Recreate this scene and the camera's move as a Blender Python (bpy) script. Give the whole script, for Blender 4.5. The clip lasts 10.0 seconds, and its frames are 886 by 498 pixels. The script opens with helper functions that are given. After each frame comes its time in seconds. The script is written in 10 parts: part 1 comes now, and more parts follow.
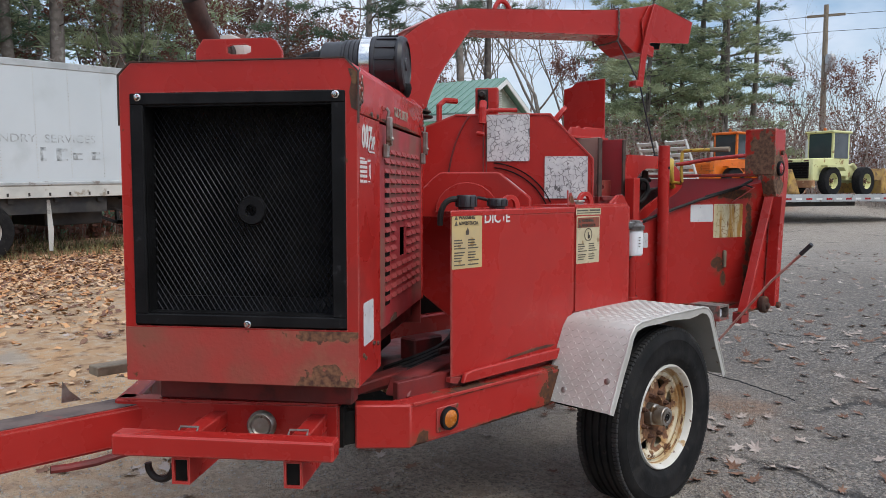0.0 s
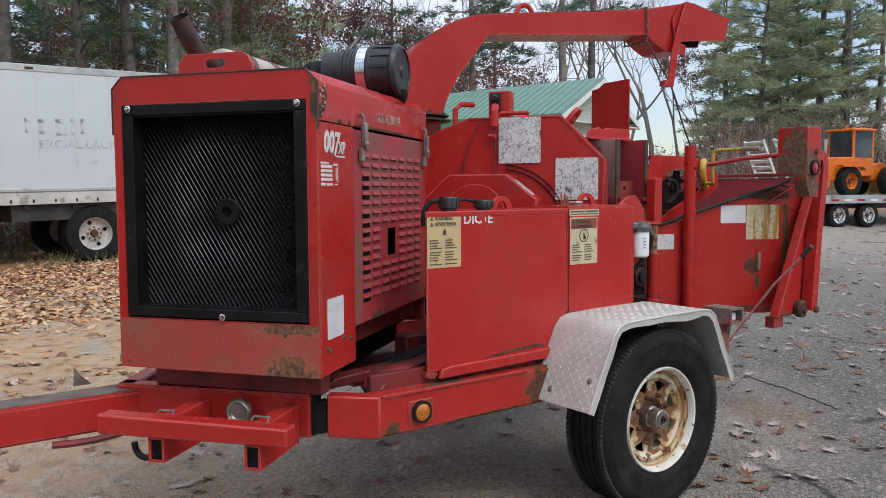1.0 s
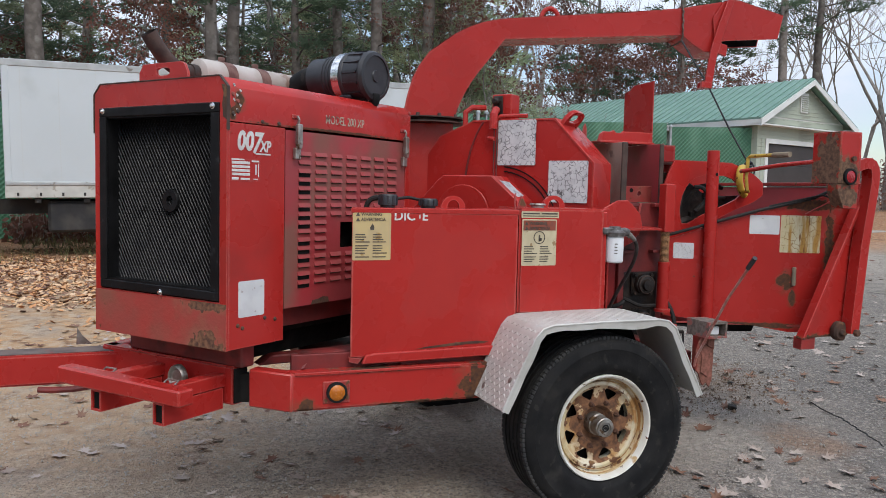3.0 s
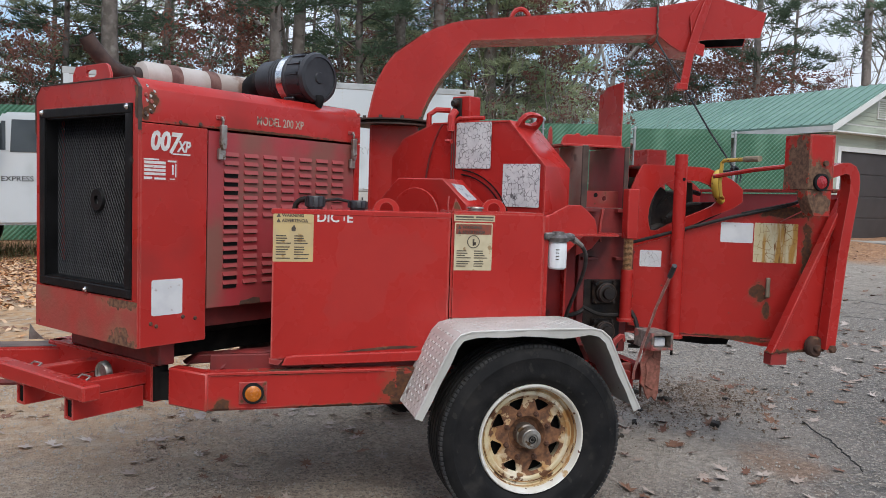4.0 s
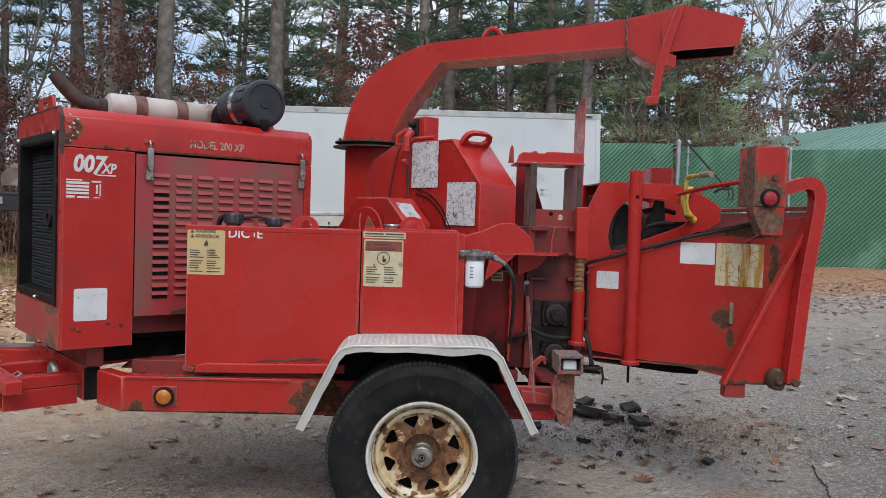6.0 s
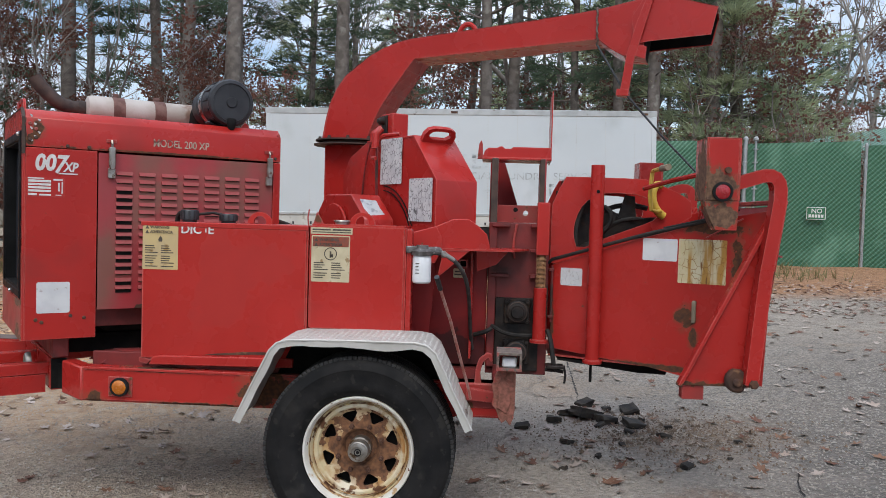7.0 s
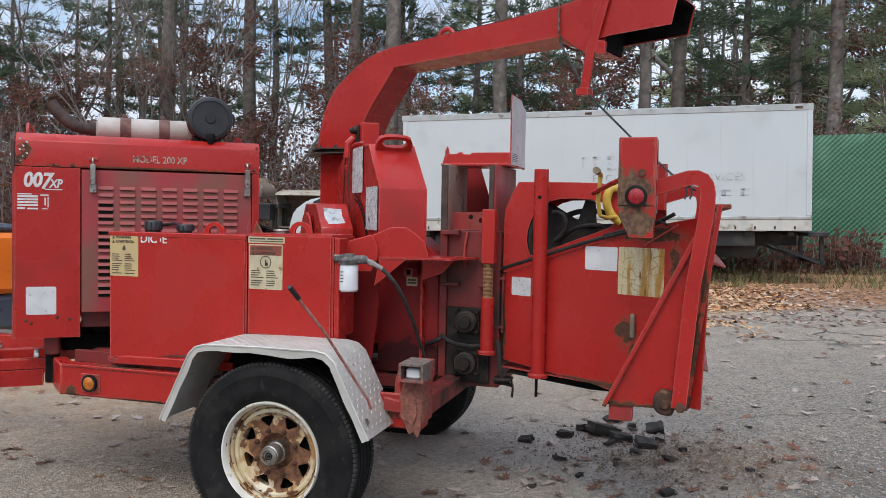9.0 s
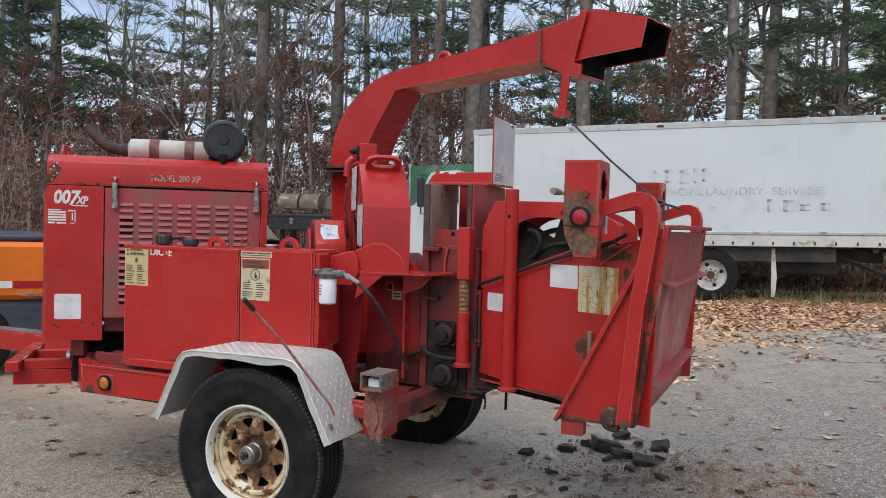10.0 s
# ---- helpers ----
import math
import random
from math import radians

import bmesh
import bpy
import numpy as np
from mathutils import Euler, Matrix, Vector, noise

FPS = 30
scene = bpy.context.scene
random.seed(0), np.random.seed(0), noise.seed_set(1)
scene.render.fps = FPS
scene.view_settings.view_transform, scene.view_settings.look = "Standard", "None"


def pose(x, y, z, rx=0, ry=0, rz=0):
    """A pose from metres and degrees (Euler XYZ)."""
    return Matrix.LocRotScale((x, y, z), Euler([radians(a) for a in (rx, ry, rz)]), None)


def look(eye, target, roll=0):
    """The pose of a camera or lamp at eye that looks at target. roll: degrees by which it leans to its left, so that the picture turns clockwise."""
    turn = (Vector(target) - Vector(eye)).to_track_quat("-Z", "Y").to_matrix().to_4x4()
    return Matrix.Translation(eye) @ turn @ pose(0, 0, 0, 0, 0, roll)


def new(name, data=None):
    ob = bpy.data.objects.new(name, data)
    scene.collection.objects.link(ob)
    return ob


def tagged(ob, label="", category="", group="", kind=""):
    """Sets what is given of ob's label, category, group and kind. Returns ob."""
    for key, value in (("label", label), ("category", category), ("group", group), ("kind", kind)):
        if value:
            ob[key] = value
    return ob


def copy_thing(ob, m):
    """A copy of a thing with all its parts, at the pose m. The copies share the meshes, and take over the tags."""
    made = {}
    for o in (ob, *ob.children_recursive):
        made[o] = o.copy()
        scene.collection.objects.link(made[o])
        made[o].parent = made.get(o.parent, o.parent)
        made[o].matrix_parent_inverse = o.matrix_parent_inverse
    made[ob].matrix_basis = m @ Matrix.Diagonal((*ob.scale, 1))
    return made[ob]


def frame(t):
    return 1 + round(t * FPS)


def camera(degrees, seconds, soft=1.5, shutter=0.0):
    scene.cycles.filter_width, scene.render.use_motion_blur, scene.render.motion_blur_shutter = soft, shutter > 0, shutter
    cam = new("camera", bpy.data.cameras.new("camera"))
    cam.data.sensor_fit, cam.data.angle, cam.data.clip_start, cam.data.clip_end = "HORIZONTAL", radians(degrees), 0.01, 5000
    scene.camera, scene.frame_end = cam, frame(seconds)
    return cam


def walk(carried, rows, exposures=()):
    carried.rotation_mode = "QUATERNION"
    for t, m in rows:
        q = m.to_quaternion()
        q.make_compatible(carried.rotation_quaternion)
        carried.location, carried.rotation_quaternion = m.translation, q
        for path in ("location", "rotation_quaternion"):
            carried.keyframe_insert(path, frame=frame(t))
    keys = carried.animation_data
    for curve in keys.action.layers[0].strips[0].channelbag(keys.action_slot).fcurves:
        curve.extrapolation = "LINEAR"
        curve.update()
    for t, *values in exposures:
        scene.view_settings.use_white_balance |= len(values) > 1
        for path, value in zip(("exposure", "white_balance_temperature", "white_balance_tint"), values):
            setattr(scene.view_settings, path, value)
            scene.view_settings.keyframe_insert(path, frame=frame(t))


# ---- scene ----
cam = camera(57.8, 10.0, soft=0.8)
METRES, EYE, TILT, LEAN, TURN = 6.196, 1.45, 0.0, 0.0, -44.7
ROWS = [
    (0.0, 0.0, 0.0, 0.0, 0.0, -4.34, -0.01),
    (0.5, 0.0375, 0.0009, -0.0001, 5.37, -4.34, 0.57),
    (1.0, 0.0864, -0.0121, 0.0, 7.94, -4.2, 0.29),
    (1.5, 0.1326, -0.007, -0.0028, 10.86, -4.14, 0.42),
    (2.0, 0.1779, -0.0054, -0.002, 15.46, -3.93, 0.06),
    (2.5, 0.2303, -0.0019, -0.0015, 19.65, -4.09, -0.77),
    (4.0, 0.3744, 0.0711, -0.002, 29.26, -3.75, -1.87),
    (4.5, 0.4137, 0.0999, -0.0038, 30.48, -3.5, -2.02),
    (5.0, 0.4546, 0.1241, -0.002, 34.42, -2.47, -1.82),
    (5.5, 0.5042, 0.1476, -0.0004, 40.13, -2.5, -1.84),
    (6.0, 0.5397, 0.183, -0.0035, 42.21, -2.17, -1.85),
    (7.5, 0.6364, 0.291, -0.0046, 51.4, -2.31, -1.26),
    (8.0, 0.6544, 0.3339, -0.0025, 54.31, -2.26, -0.63),
    (8.5, 0.6936, 0.3792, 0.003, 57.73, -2.31, -0.55),
    (9.0, 0.7176, 0.4215, 0.0038, 61.72, -2.35, -1.09),
    (9.5, 0.7413, 0.4577, 0.0099, 65.83, -2.05, -1.11),
    (10.0, 0.7835, 0.4976, 0.0111, 68.73, -1.71, -1.54),
]
walk(cam, [(t, pose(-3.265, -2.151, EYE, TILT, LEAN, TURN) @ pose(METRES * x, METRES * y, METRES * z, 90 + pitch, roll, yaw)) for t, x, y, z, yaw, pitch, roll in ROWS],
     exposures=[(0.0, 0.01), (0.5, 0.06), (1.0, 0.07), (2.0, 0.02), (2.5, 0.06), (4.5, 0.10), (5.0, 0.06), (7.5, 0.09), (10.0, 0.13)])


# ---- world and light ----
SUN_ELEV, SUN_AZ = 52.0, 270.0
world = bpy.data.worlds.new("sky")
scene.world = world
world.use_nodes = True
wn, wl = world.node_tree.nodes, world.node_tree.links
wn.clear()
w_out, w_bg = wn.new("ShaderNodeOutputWorld"), wn.new("ShaderNodeBackground")
w_sky = wn.new("ShaderNodeTexSky")
w_sky.sky_type, w_sky.sun_disc = "NISHITA", False
w_sky.sun_elevation, w_sky.sun_rotation = radians(SUN_ELEV), radians(90 - SUN_AZ)
w_co, w_map = wn.new("ShaderNodeTexCoord"), wn.new("ShaderNodeMapping")
w_map.inputs["Scale"].default_value = (1.0, 1.0, 2.4)
w_noise, w_ramp, w_mix = wn.new("ShaderNodeTexNoise"), wn.new("ShaderNodeValToRGB"), wn.new("ShaderNodeMix")
w_noise.inputs["Scale"].default_value, w_noise.inputs["Detail"].default_value = 3.2, 8.0
w_ramp.color_ramp.elements[0].position, w_ramp.color_ramp.elements[1].position = 0.40, 0.56
w_mix.data_type = "RGBA"
w_sep, w_rise, w_cloud = wn.new("ShaderNodeSeparateXYZ"), wn.new("ShaderNodeMapRange"), wn.new("ShaderNodeVectorMath")
w_rise.inputs["From Min"].default_value, w_rise.inputs["From Max"].default_value = 0.1, 1.0
w_rise.inputs["To Min"].default_value, w_rise.inputs["To Max"].default_value = 1.0, 2.3      # an overcast sky is brightest overhead
w_cloud.operation = "SCALE"
w_cloud.inputs[0].default_value = (4.7, 5.2, 6.1)
wl.new(w_co.outputs["Generated"], w_sep.inputs["Vector"])
wl.new(w_sep.outputs["Z"], w_rise.inputs["Value"])
wl.new(w_rise.outputs["Result"], w_cloud.inputs["Scale"])
wl.new(w_cloud.outputs["Vector"], w_mix.inputs["B"])
wl.new(w_co.outputs["Generated"], w_map.inputs["Vector"])
wl.new(w_map.outputs["Vector"], w_noise.inputs["Vector"])
wl.new(w_noise.outputs["Fac"], w_ramp.inputs["Fac"])
wl.new(w_ramp.outputs["Color"], w_mix.inputs["Factor"])
wl.new(w_sky.outputs["Color"], w_mix.inputs["A"])
wl.new(w_mix.outputs["Result"], w_bg.inputs["Color"])
w_bg.inputs["Strength"].default_value = 0.15
wl.new(w_bg.outputs["Background"], w_out.inputs["Surface"])

sun_data = bpy.data.lights.new("sun", "SUN")
sun_data.energy, sun_data.angle, sun_data.color = 1.4, radians(30), (1.0, 0.96, 0.87)
sun = new("sun", sun_data)
_a, _e = radians(SUN_AZ), radians(SUN_ELEV)
sun.matrix_world = look((30 * math.cos(_a) * math.cos(_e), 30 * math.sin(_a) * math.cos(_e), 30 * math.sin(_e)), (0, 0, 0))


# ---- materials ----
def surf(name, col, col2=None, scale=6.0, rough=0.5, metal=0.0, wear=None, wear2=None, bump=0.0, bscale=80.0, spread=0.0, detail=6.0, coat=0.0, spec=0.5, stretch=1.0):
    """A node material: two colours mixed by noise, up to two kinds of wear with shapes of their own, grain in relief."""
    m = bpy.data.materials.new(name)
    m.use_nodes = True
    n, l = m.node_tree.nodes, m.node_tree.links
    b = n["Principled BSDF"]
    co = n.new("ShaderNodeTexCoord")
    long_map = n.new("ShaderNodeMapping")
    long_map.inputs["Scale"].default_value = (1, 1, stretch)
    l.new(co.outputs["Object"], long_map.inputs["Vector"])

    def noise_tex(sc, det, vec=None):
        x = n.new("ShaderNodeTexNoise")
        x.inputs["Scale"].default_value, x.inputs["Detail"].default_value = sc, det
        l.new(vec or co.outputs["Object"], x.inputs["Vector"])
        return x.outputs["Fac"]

    def mix(fac, a, c):
        x = n.new("ShaderNodeMix")
        x.data_type = "RGBA"
        l.new(fac, x.inputs["Factor"])
        for key, v in (("A", a), ("B", c)):
            if isinstance(v, tuple):
                x.inputs[key].default_value = (*v, 1)
            else:
                l.new(v, x.inputs[key])
        return x.outputs["Result"]

    def band(fac, lo, hi):
        x = n.new("ShaderNodeMapRange")
        x.interpolation_type = "SMOOTHSTEP"
        x.inputs["From Min"].default_value, x.inputs["From Max"].default_value = lo, hi
        l.new(fac, x.inputs["Value"])
        return x.outputs["Result"]

    out = mix(band(noise_tex(scale, detail), 0.36, 0.64), col, col2 or tuple(c * 0.8 for c in col))
    rough_socket = band(noise_tex(scale * 2.3, 5.0), 0.2, 0.8)
    rr = n.new("ShaderNodeMapRange")
    rr.inputs["To Min"].default_value, rr.inputs["To Max"].default_value = max(0.02, rough - 0.09), min(1.0, rough + 0.09)
    l.new(rough_socket, rr.inputs["Value"])
    rough_out = rr.outputs["Result"]
    for w in (wear, wear2):
        if w:
            wcol, wscale, lo, hi, wrough = w
            f = band(noise_tex(wscale, 9.0, long_map.outputs["Vector"]), lo, hi)
            out = mix(f, out, wcol)
            mr = n.new("ShaderNodeMix")
            l.new(f, mr.inputs["Factor"])
            l.new(rough_out, mr.inputs["A"])
            mr.inputs["B"].default_value = wrough
            rough_out = mr.outputs["Result"]
    if spread:
        info, hsv = n.new("ShaderNodeObjectInfo"), n.new("ShaderNodeHueSaturation")
        mp = n.new("ShaderNodeMapRange")
        mp.inputs["To Min"].default_value, mp.inputs["To Max"].default_value = 1 - spread, 1 + spread
        l.new(info.outputs["Random"], mp.inputs["Value"])
        l.new(mp.outputs["Result"], hsv.inputs["Value"])
        l.new(out, hsv.inputs["Color"])
        out = hsv.outputs["Color"]
    l.new(out, b.inputs["Base Color"])
    l.new(rough_out, b.inputs["Roughness"])
    b.inputs["Metallic"].default_value = metal
    b.inputs["Coat Weight"].default_value = coat
    b.inputs["Specular IOR Level"].default_value = spec
    if bump:
        bp = n.new("ShaderNodeBump")
        bp.inputs["Strength"].default_value, bp.inputs["Distance"].default_value = bump, 0.004
        l.new(noise_tex(bscale, 4.0), bp.inputs["Height"])
        l.new(bp.outputs["Normal"], b.inputs["Normal"])
    return m


RUST, BARE = (0.13, 0.055, 0.025), (0.08, 0.04, 0.03)
red = surf("red_paint", (0.44, 0.026, 0.0215), (0.40, 0.022, 0.018), 3.0, 0.27, wear=((0.32, 0.026, 0.021), 2.2, 0.56, 0.75, 0.42), wear2=(RUST, 16.0, 0.72, 0.75, 0.85), bump=0.12, bscale=30, spec=0.32)
red_worn = surf("weathered_red_paint", (0.36, 0.03, 0.024), (0.26, 0.028, 0.024), 5.0, 0.55, wear=((0.24, 0.07, 0.05), 4.0, 0.55, 0.7, 0.7), wear2=(RUST, 14.0, 0.62, 0.66, 0.9), bump=0.2, bscale=40)
red_rusty = surf("rusty_red_sheet", (0.40, 0.045, 0.035), (0.34, 0.06, 0.045), 4.0, 0.55, wear=((0.27, 0.085, 0.055), 3.0, 0.52, 0.7, 0.75), wear2=(RUST, 13.0, 0.66, 0.70, 0.95), bump=0.35, bscale=60)
red_faded = surf("faded_red_door", (0.40, 0.042, 0.050), (0.33, 0.048, 0.052), 4.0, 0.42, wear=((0.23, 0.085, 0.065), 2.6, 0.48, 0.68, 0.65), wear2=((0.40, 0.075, 0.085), 2.0, 0.62, 0.8, 0.45), bump=0.15, bscale=30)
red_louvre = surf("faded_red_louvre", (0.34, 0.046, 0.046), (0.28, 0.055, 0.048), 30.0, 0.5)
# grime over a darkened base that carries the shade of recessed parts
red_dark = surf("grimy_and_shaded_dark_red", (0.20, 0.022, 0.020), (0.12, 0.020, 0.018), 7.0, 0.55, wear=((0.045, 0.022, 0.018), 5.0, 0.54, 0.68, 0.7), bump=0.25, bscale=50)
# darker red for recessed sheets: their shade is put into the base colour
red_shaded = surf("shade_darkened_red", (0.27, 0.017, 0.017), (0.21, 0.015, 0.016), 4.0, 0.42, wear=((0.13, 0.014, 0.014), 2.6, 0.52, 0.72, 0.8), bump=0.12, bscale=40, spec=0.3)
rust = surf("rust_scale", (0.11, 0.05, 0.03), (0.055, 0.03, 0.022), 14.0, 0.92, wear=((0.17, 0.09, 0.045), 20.0, 0.55, 0.65, 0.95), bump=0.6, bscale=90)
rust_dark = surf("oily_dark_rust", (0.045, 0.028, 0.022), (0.075, 0.045, 0.034), 14.0, 0.7, bump=0.4, bscale=80)
black = surf("black_paint", (0.006, 0.006, 0.0065), (0.011, 0.011, 0.012), 8.0, 0.5, wear=((0.03, 0.03, 0.032), 16.0, 0.66, 0.72, 0.5), bump=0.25, bscale=60, spec=0.16)
# for sooty steel, and for sheets that paint the shade of hollows
black_dull = surf("sooty_steel_and_shade_black", (0.006, 0.006, 0.006), (0.013, 0.012, 0.011), 10.0, 0.85, bump=0.4, bscale=70, spec=0.12)
greasy = surf("greasy_black_iron", (0.011, 0.009, 0.009), (0.03, 0.022, 0.018), 18.0, 0.45, wear=((0.05, 0.032, 0.022), 20.0, 0.6, 0.66, 0.8), bump=0.7, bscale=60, spec=0.3)
plastic = surf("black_plastic", (0.018, 0.018, 0.021), (0.03, 0.03, 0.034), 12.0, 0.42, bump=0.08, bscale=120)
rubber = surf("black_rubber", (0.0105, 0.0105, 0.011), (0.018, 0.017, 0.017), 9.0, 0.7, wear=((0.04, 0.037, 0.034), 6.0, 0.6, 0.8, 0.9), wear2=((0.03, 0.028, 0.026), 24.0, 0.6, 0.66, 0.9), bump=0.25, bscale=70, spec=0.15)
tread_rubber = surf("dusty_tread_rubber", (0.02, 0.02, 0.021), (0.036, 0.034, 0.032), 12.0, 0.85, bump=0.35, bscale=150)
rim_lip = surf("chipped_white_wheel_paint", (0.76, 0.74, 0.69), (0.68, 0.64, 0.56), 9.0, 0.45, wear=((0.5, 0.33, 0.16), 14.0, 0.6, 0.7, 0.8), wear2=((0.14, 0.06, 0.03), 22.0, 0.66, 0.69, 0.95), bump=0.15, bscale=60)
rim_white = surf("stained_cream_wheel_paint", (0.72, 0.65, 0.50), (0.62, 0.51, 0.30), 9.0, 0.5, wear=((0.40, 0.20, 0.065), 10.0, 0.48, 0.64, 0.85), wear2=((0.13, 0.055, 0.025), 17.0, 0.57, 0.63, 0.95), bump=0.25, bscale=60)
rim_seam = surf("orange_seam_rust", (0.34, 0.17, 0.06), (0.56, 0.42, 0.22), 11.0, 0.85, wear=((0.13, 0.055, 0.025), 14.0, 0.52, 0.62, 0.95), bump=0.4, bscale=90)
scoured = surf("scoured_brown_channel", (0.36, 0.25, 0.20), (0.33, 0.15, 0.12), 6.0, 0.6, wear=((0.16, 0.10, 0.08), 9.0, 0.55, 0.65, 0.7), bump=0.2)
steel = surf("dull_steel", (0.42, 0.4, 0.37), (0.26, 0.23, 0.2), 16.0, 0.42, 0.8, wear=((0.15, 0.09, 0.05), 22.0, 0.6, 0.68, 0.85), bump=0.15)
chrome = surf("bright_steel", (0.75, 0.75, 0.74), (0.6, 0.6, 0.6), 14.0, 0.2, 1.0)
alu = surf("weathered_tread_plate", (0.58, 0.56, 0.52), (0.50, 0.48, 0.44), 7.0, 0.5, 0.25, wear=((0.42, 0.395, 0.35), 3.0, 0.55, 0.75, 0.6), wear2=((0.33, 0.27, 0.20), 17.0, 0.70, 0.74, 0.9), bump=0.2, bscale=50)
muffler_m = surf("scorched_aluminised_steel", (0.50, 0.455, 0.42), (0.40, 0.345, 0.30), 8.0, 0.65, 0.05, wear=((0.24, 0.15, 0.11), 7.0, 0.58, 0.7, 0.85), bump=0.2)
muffler_band = surf("rusted_band", (0.13, 0.06, 0.05), (0.2, 0.11, 0.09), 20.0, 0.8, bump=0.4)
screen_black = surf("glossy_black_screen", (0.009, 0.0095, 0.013), (0.014, 0.015, 0.020), 9.0, 0.36, spec=0.22)
pipe_rust = surf("heat_rusted_pipe", (0.028, 0.021, 0.020), (0.085, 0.055, 0.044), 9.0, 0.8, bump=0.35)
decal_white = surf("worn_white_sticker", (0.66, 0.66, 0.65), (0.56, 0.56, 0.56), 16.0, 0.45, wear=((0.40, 0.40, 0.40), 60.0, 0.62, 0.67, 0.7), wear2=((0.12, 0.115, 0.115), 24.0, 0.67, 0.70, 0.75), stretch=0.5)
decal_clean = surf("white_sticker", (0.68, 0.68, 0.68), (0.6, 0.6, 0.61), 12.0, 0.4, wear=((0.45, 0.4, 0.38), 24.0, 0.66, 0.69, 0.6))
decal_cream = surf("yellowed_sticker", (0.58, 0.43, 0.20), (0.50, 0.38, 0.21), 11.0, 0.5, wear=((0.35, 0.2, 0.06), 16.0, 0.6, 0.68, 0.6))
decal_pale = surf("pale_yellowed_sticker", (0.58, 0.5, 0.33), (0.5, 0.42, 0.27), 14.0, 0.5, wear=((0.3, 0.2, 0.1), 22.0, 0.62, 0.68, 0.6))
decal_stain = surf("rust_stained_cream_sticker", (0.68, 0.60, 0.40), (0.60, 0.50, 0.28), 10.0, 0.5, wear=((0.46, 0.24, 0.05), 18.0, 0.50, 0.60, 0.7), wear2=((0.2, 0.085, 0.02), 42.0, 0.57, 0.63, 0.8), stretch=0.13)
foil = surf("crumpled_foil_label", (0.50, 0.53, 0.55), (0.62, 0.64, 0.65), 14.0, 0.4, 0.3, wear=((0.30, 0.32, 0.35), 20.0, 0.52, 0.64, 0.8), bump=0.5, bscale=40)
cast_grey = surf("oily_grey_casting", (0.17, 0.16, 0.155), (0.08, 0.07, 0.065), 30.0, 0.5, 0.4, wear=((0.35, 0.34, 0.33), 40.0, 0.6, 0.68, 0.8), bump=0.5, bscale=90)
ink = surf("dark_print", (0.06, 0.045, 0.035), (0.1, 0.08, 0.06), 40.0, 0.6)
ink_red = surf("red_brown_print", (0.28, 0.06, 0.03), (0.2, 0.06, 0.04), 40.0, 0.6)
letter_worn = surf("flaking_outline_letters", (0.50, 0.47, 0.38), (0.33, 0.29, 0.21), 60.0, 0.55, wear=((0.16, 0.05, 0.035), 34.0, 0.54, 0.61, 0.7))
letter_white = surf("white_letters", (0.72, 0.71, 0.68), (0.6, 0.58, 0.55), 40.0, 0.5, wear=((0.42, 0.06, 0.05), 60.0, 0.66, 0.7, 0.5))
amber = surf("amber_lens", (0.58, 0.17, 0.01), (0.45, 0.12, 0.008), 40.0, 0.25, coat=0.5)
red_lens = surf("red_lens", (0.38, 0.012, 0.018), (0.3, 0.01, 0.015), 30.0, 0.25, coat=0.5)
yellow = surf("yellow_enamel", (0.62, 0.42, 0.06), (0.5, 0.32, 0.05), 14.0, 0.45, wear=(RUST, 26.0, 0.62, 0.66, 0.9), bump=0.15)
filter_white = surf("white_filter_can", (0.72, 0.73, 0.74), (0.66, 0.67, 0.68), 18.0, 0.35)
hose_m = surf("black_hose", (0.02, 0.02, 0.02), (0.035, 0.031, 0.028), 20.0, 0.6, bump=0.3, bscale=200, spec=0.2)
coil_m = surf("tan_rusted_coil", (0.42, 0.22, 0.10), (0.27, 0.14, 0.07), 40.0, 0.7)
rod_m = surf("faded_red_rod", (0.42, 0.13, 0.1), (0.5, 0.28, 0.24), 30.0, 0.6)
hose_grey = surf("dusty_grey_hose", (0.07, 0.066, 0.062), (0.035, 0.033, 0.031), 24.0, 0.6, bump=0.3, bscale=200)
rope_m = surf("dark_braided_rope", (0.03, 0.035, 0.04), (0.09, 0.1, 0.11), 120.0, 0.9, bump=0.6, bscale=300)
chain_m = surf("rusty_chain", (0.10, 0.065, 0.05), (0.2, 0.16, 0.14), 60.0, 0.7, 0.4)
wood_grip = surf("weathered_board", (0.3, 0.24, 0.17), (0.2, 0.16, 0.11), 14.0, 0.8, bump=0.4)

grime = surf("caked_grey_dirt", (0.10, 0.075, 0.07), (0.16, 0.12, 0.105), 9.0, 0.9, wear=((0.22, 0.05, 0.04), 7.0, 0.6, 0.7, 0.7), bump=0.4, bscale=60)

truck_white = surf("white_truck_panel", (0.575, 0.612, 0.628), (0.54, 0.578, 0.592), 0.5, 0.4, wear=((0.49, 0.525, 0.53), 1.2, 0.55, 0.75, 0.5), bump=0.05, bscale=4)
truck_rail = surf("grey_aluminium_rail", (0.50, 0.51, 0.5), (0.40, 0.41, 0.4), 3.0, 0.45, 0.4, wear=((0.25, 0.22, 0.19), 6.0, 0.6, 0.7, 0.8))
truck_skirt = surf("off_white_rail", (0.58, 0.57, 0.52), (0.48, 0.47, 0.43), 3.0, 0.5, wear=((0.3, 0.26, 0.2), 5.0, 0.6, 0.7, 0.8))
truck_dark = surf("black_chassis", (0.02, 0.02, 0.021), (0.05, 0.045, 0.04), 3.0, 0.7, bump=0.2, bscale=20)
faded_print = surf("faded_grey_lettering", (0.33, 0.35, 0.35), (0.54, 0.57, 0.58), 12.0, 0.5)
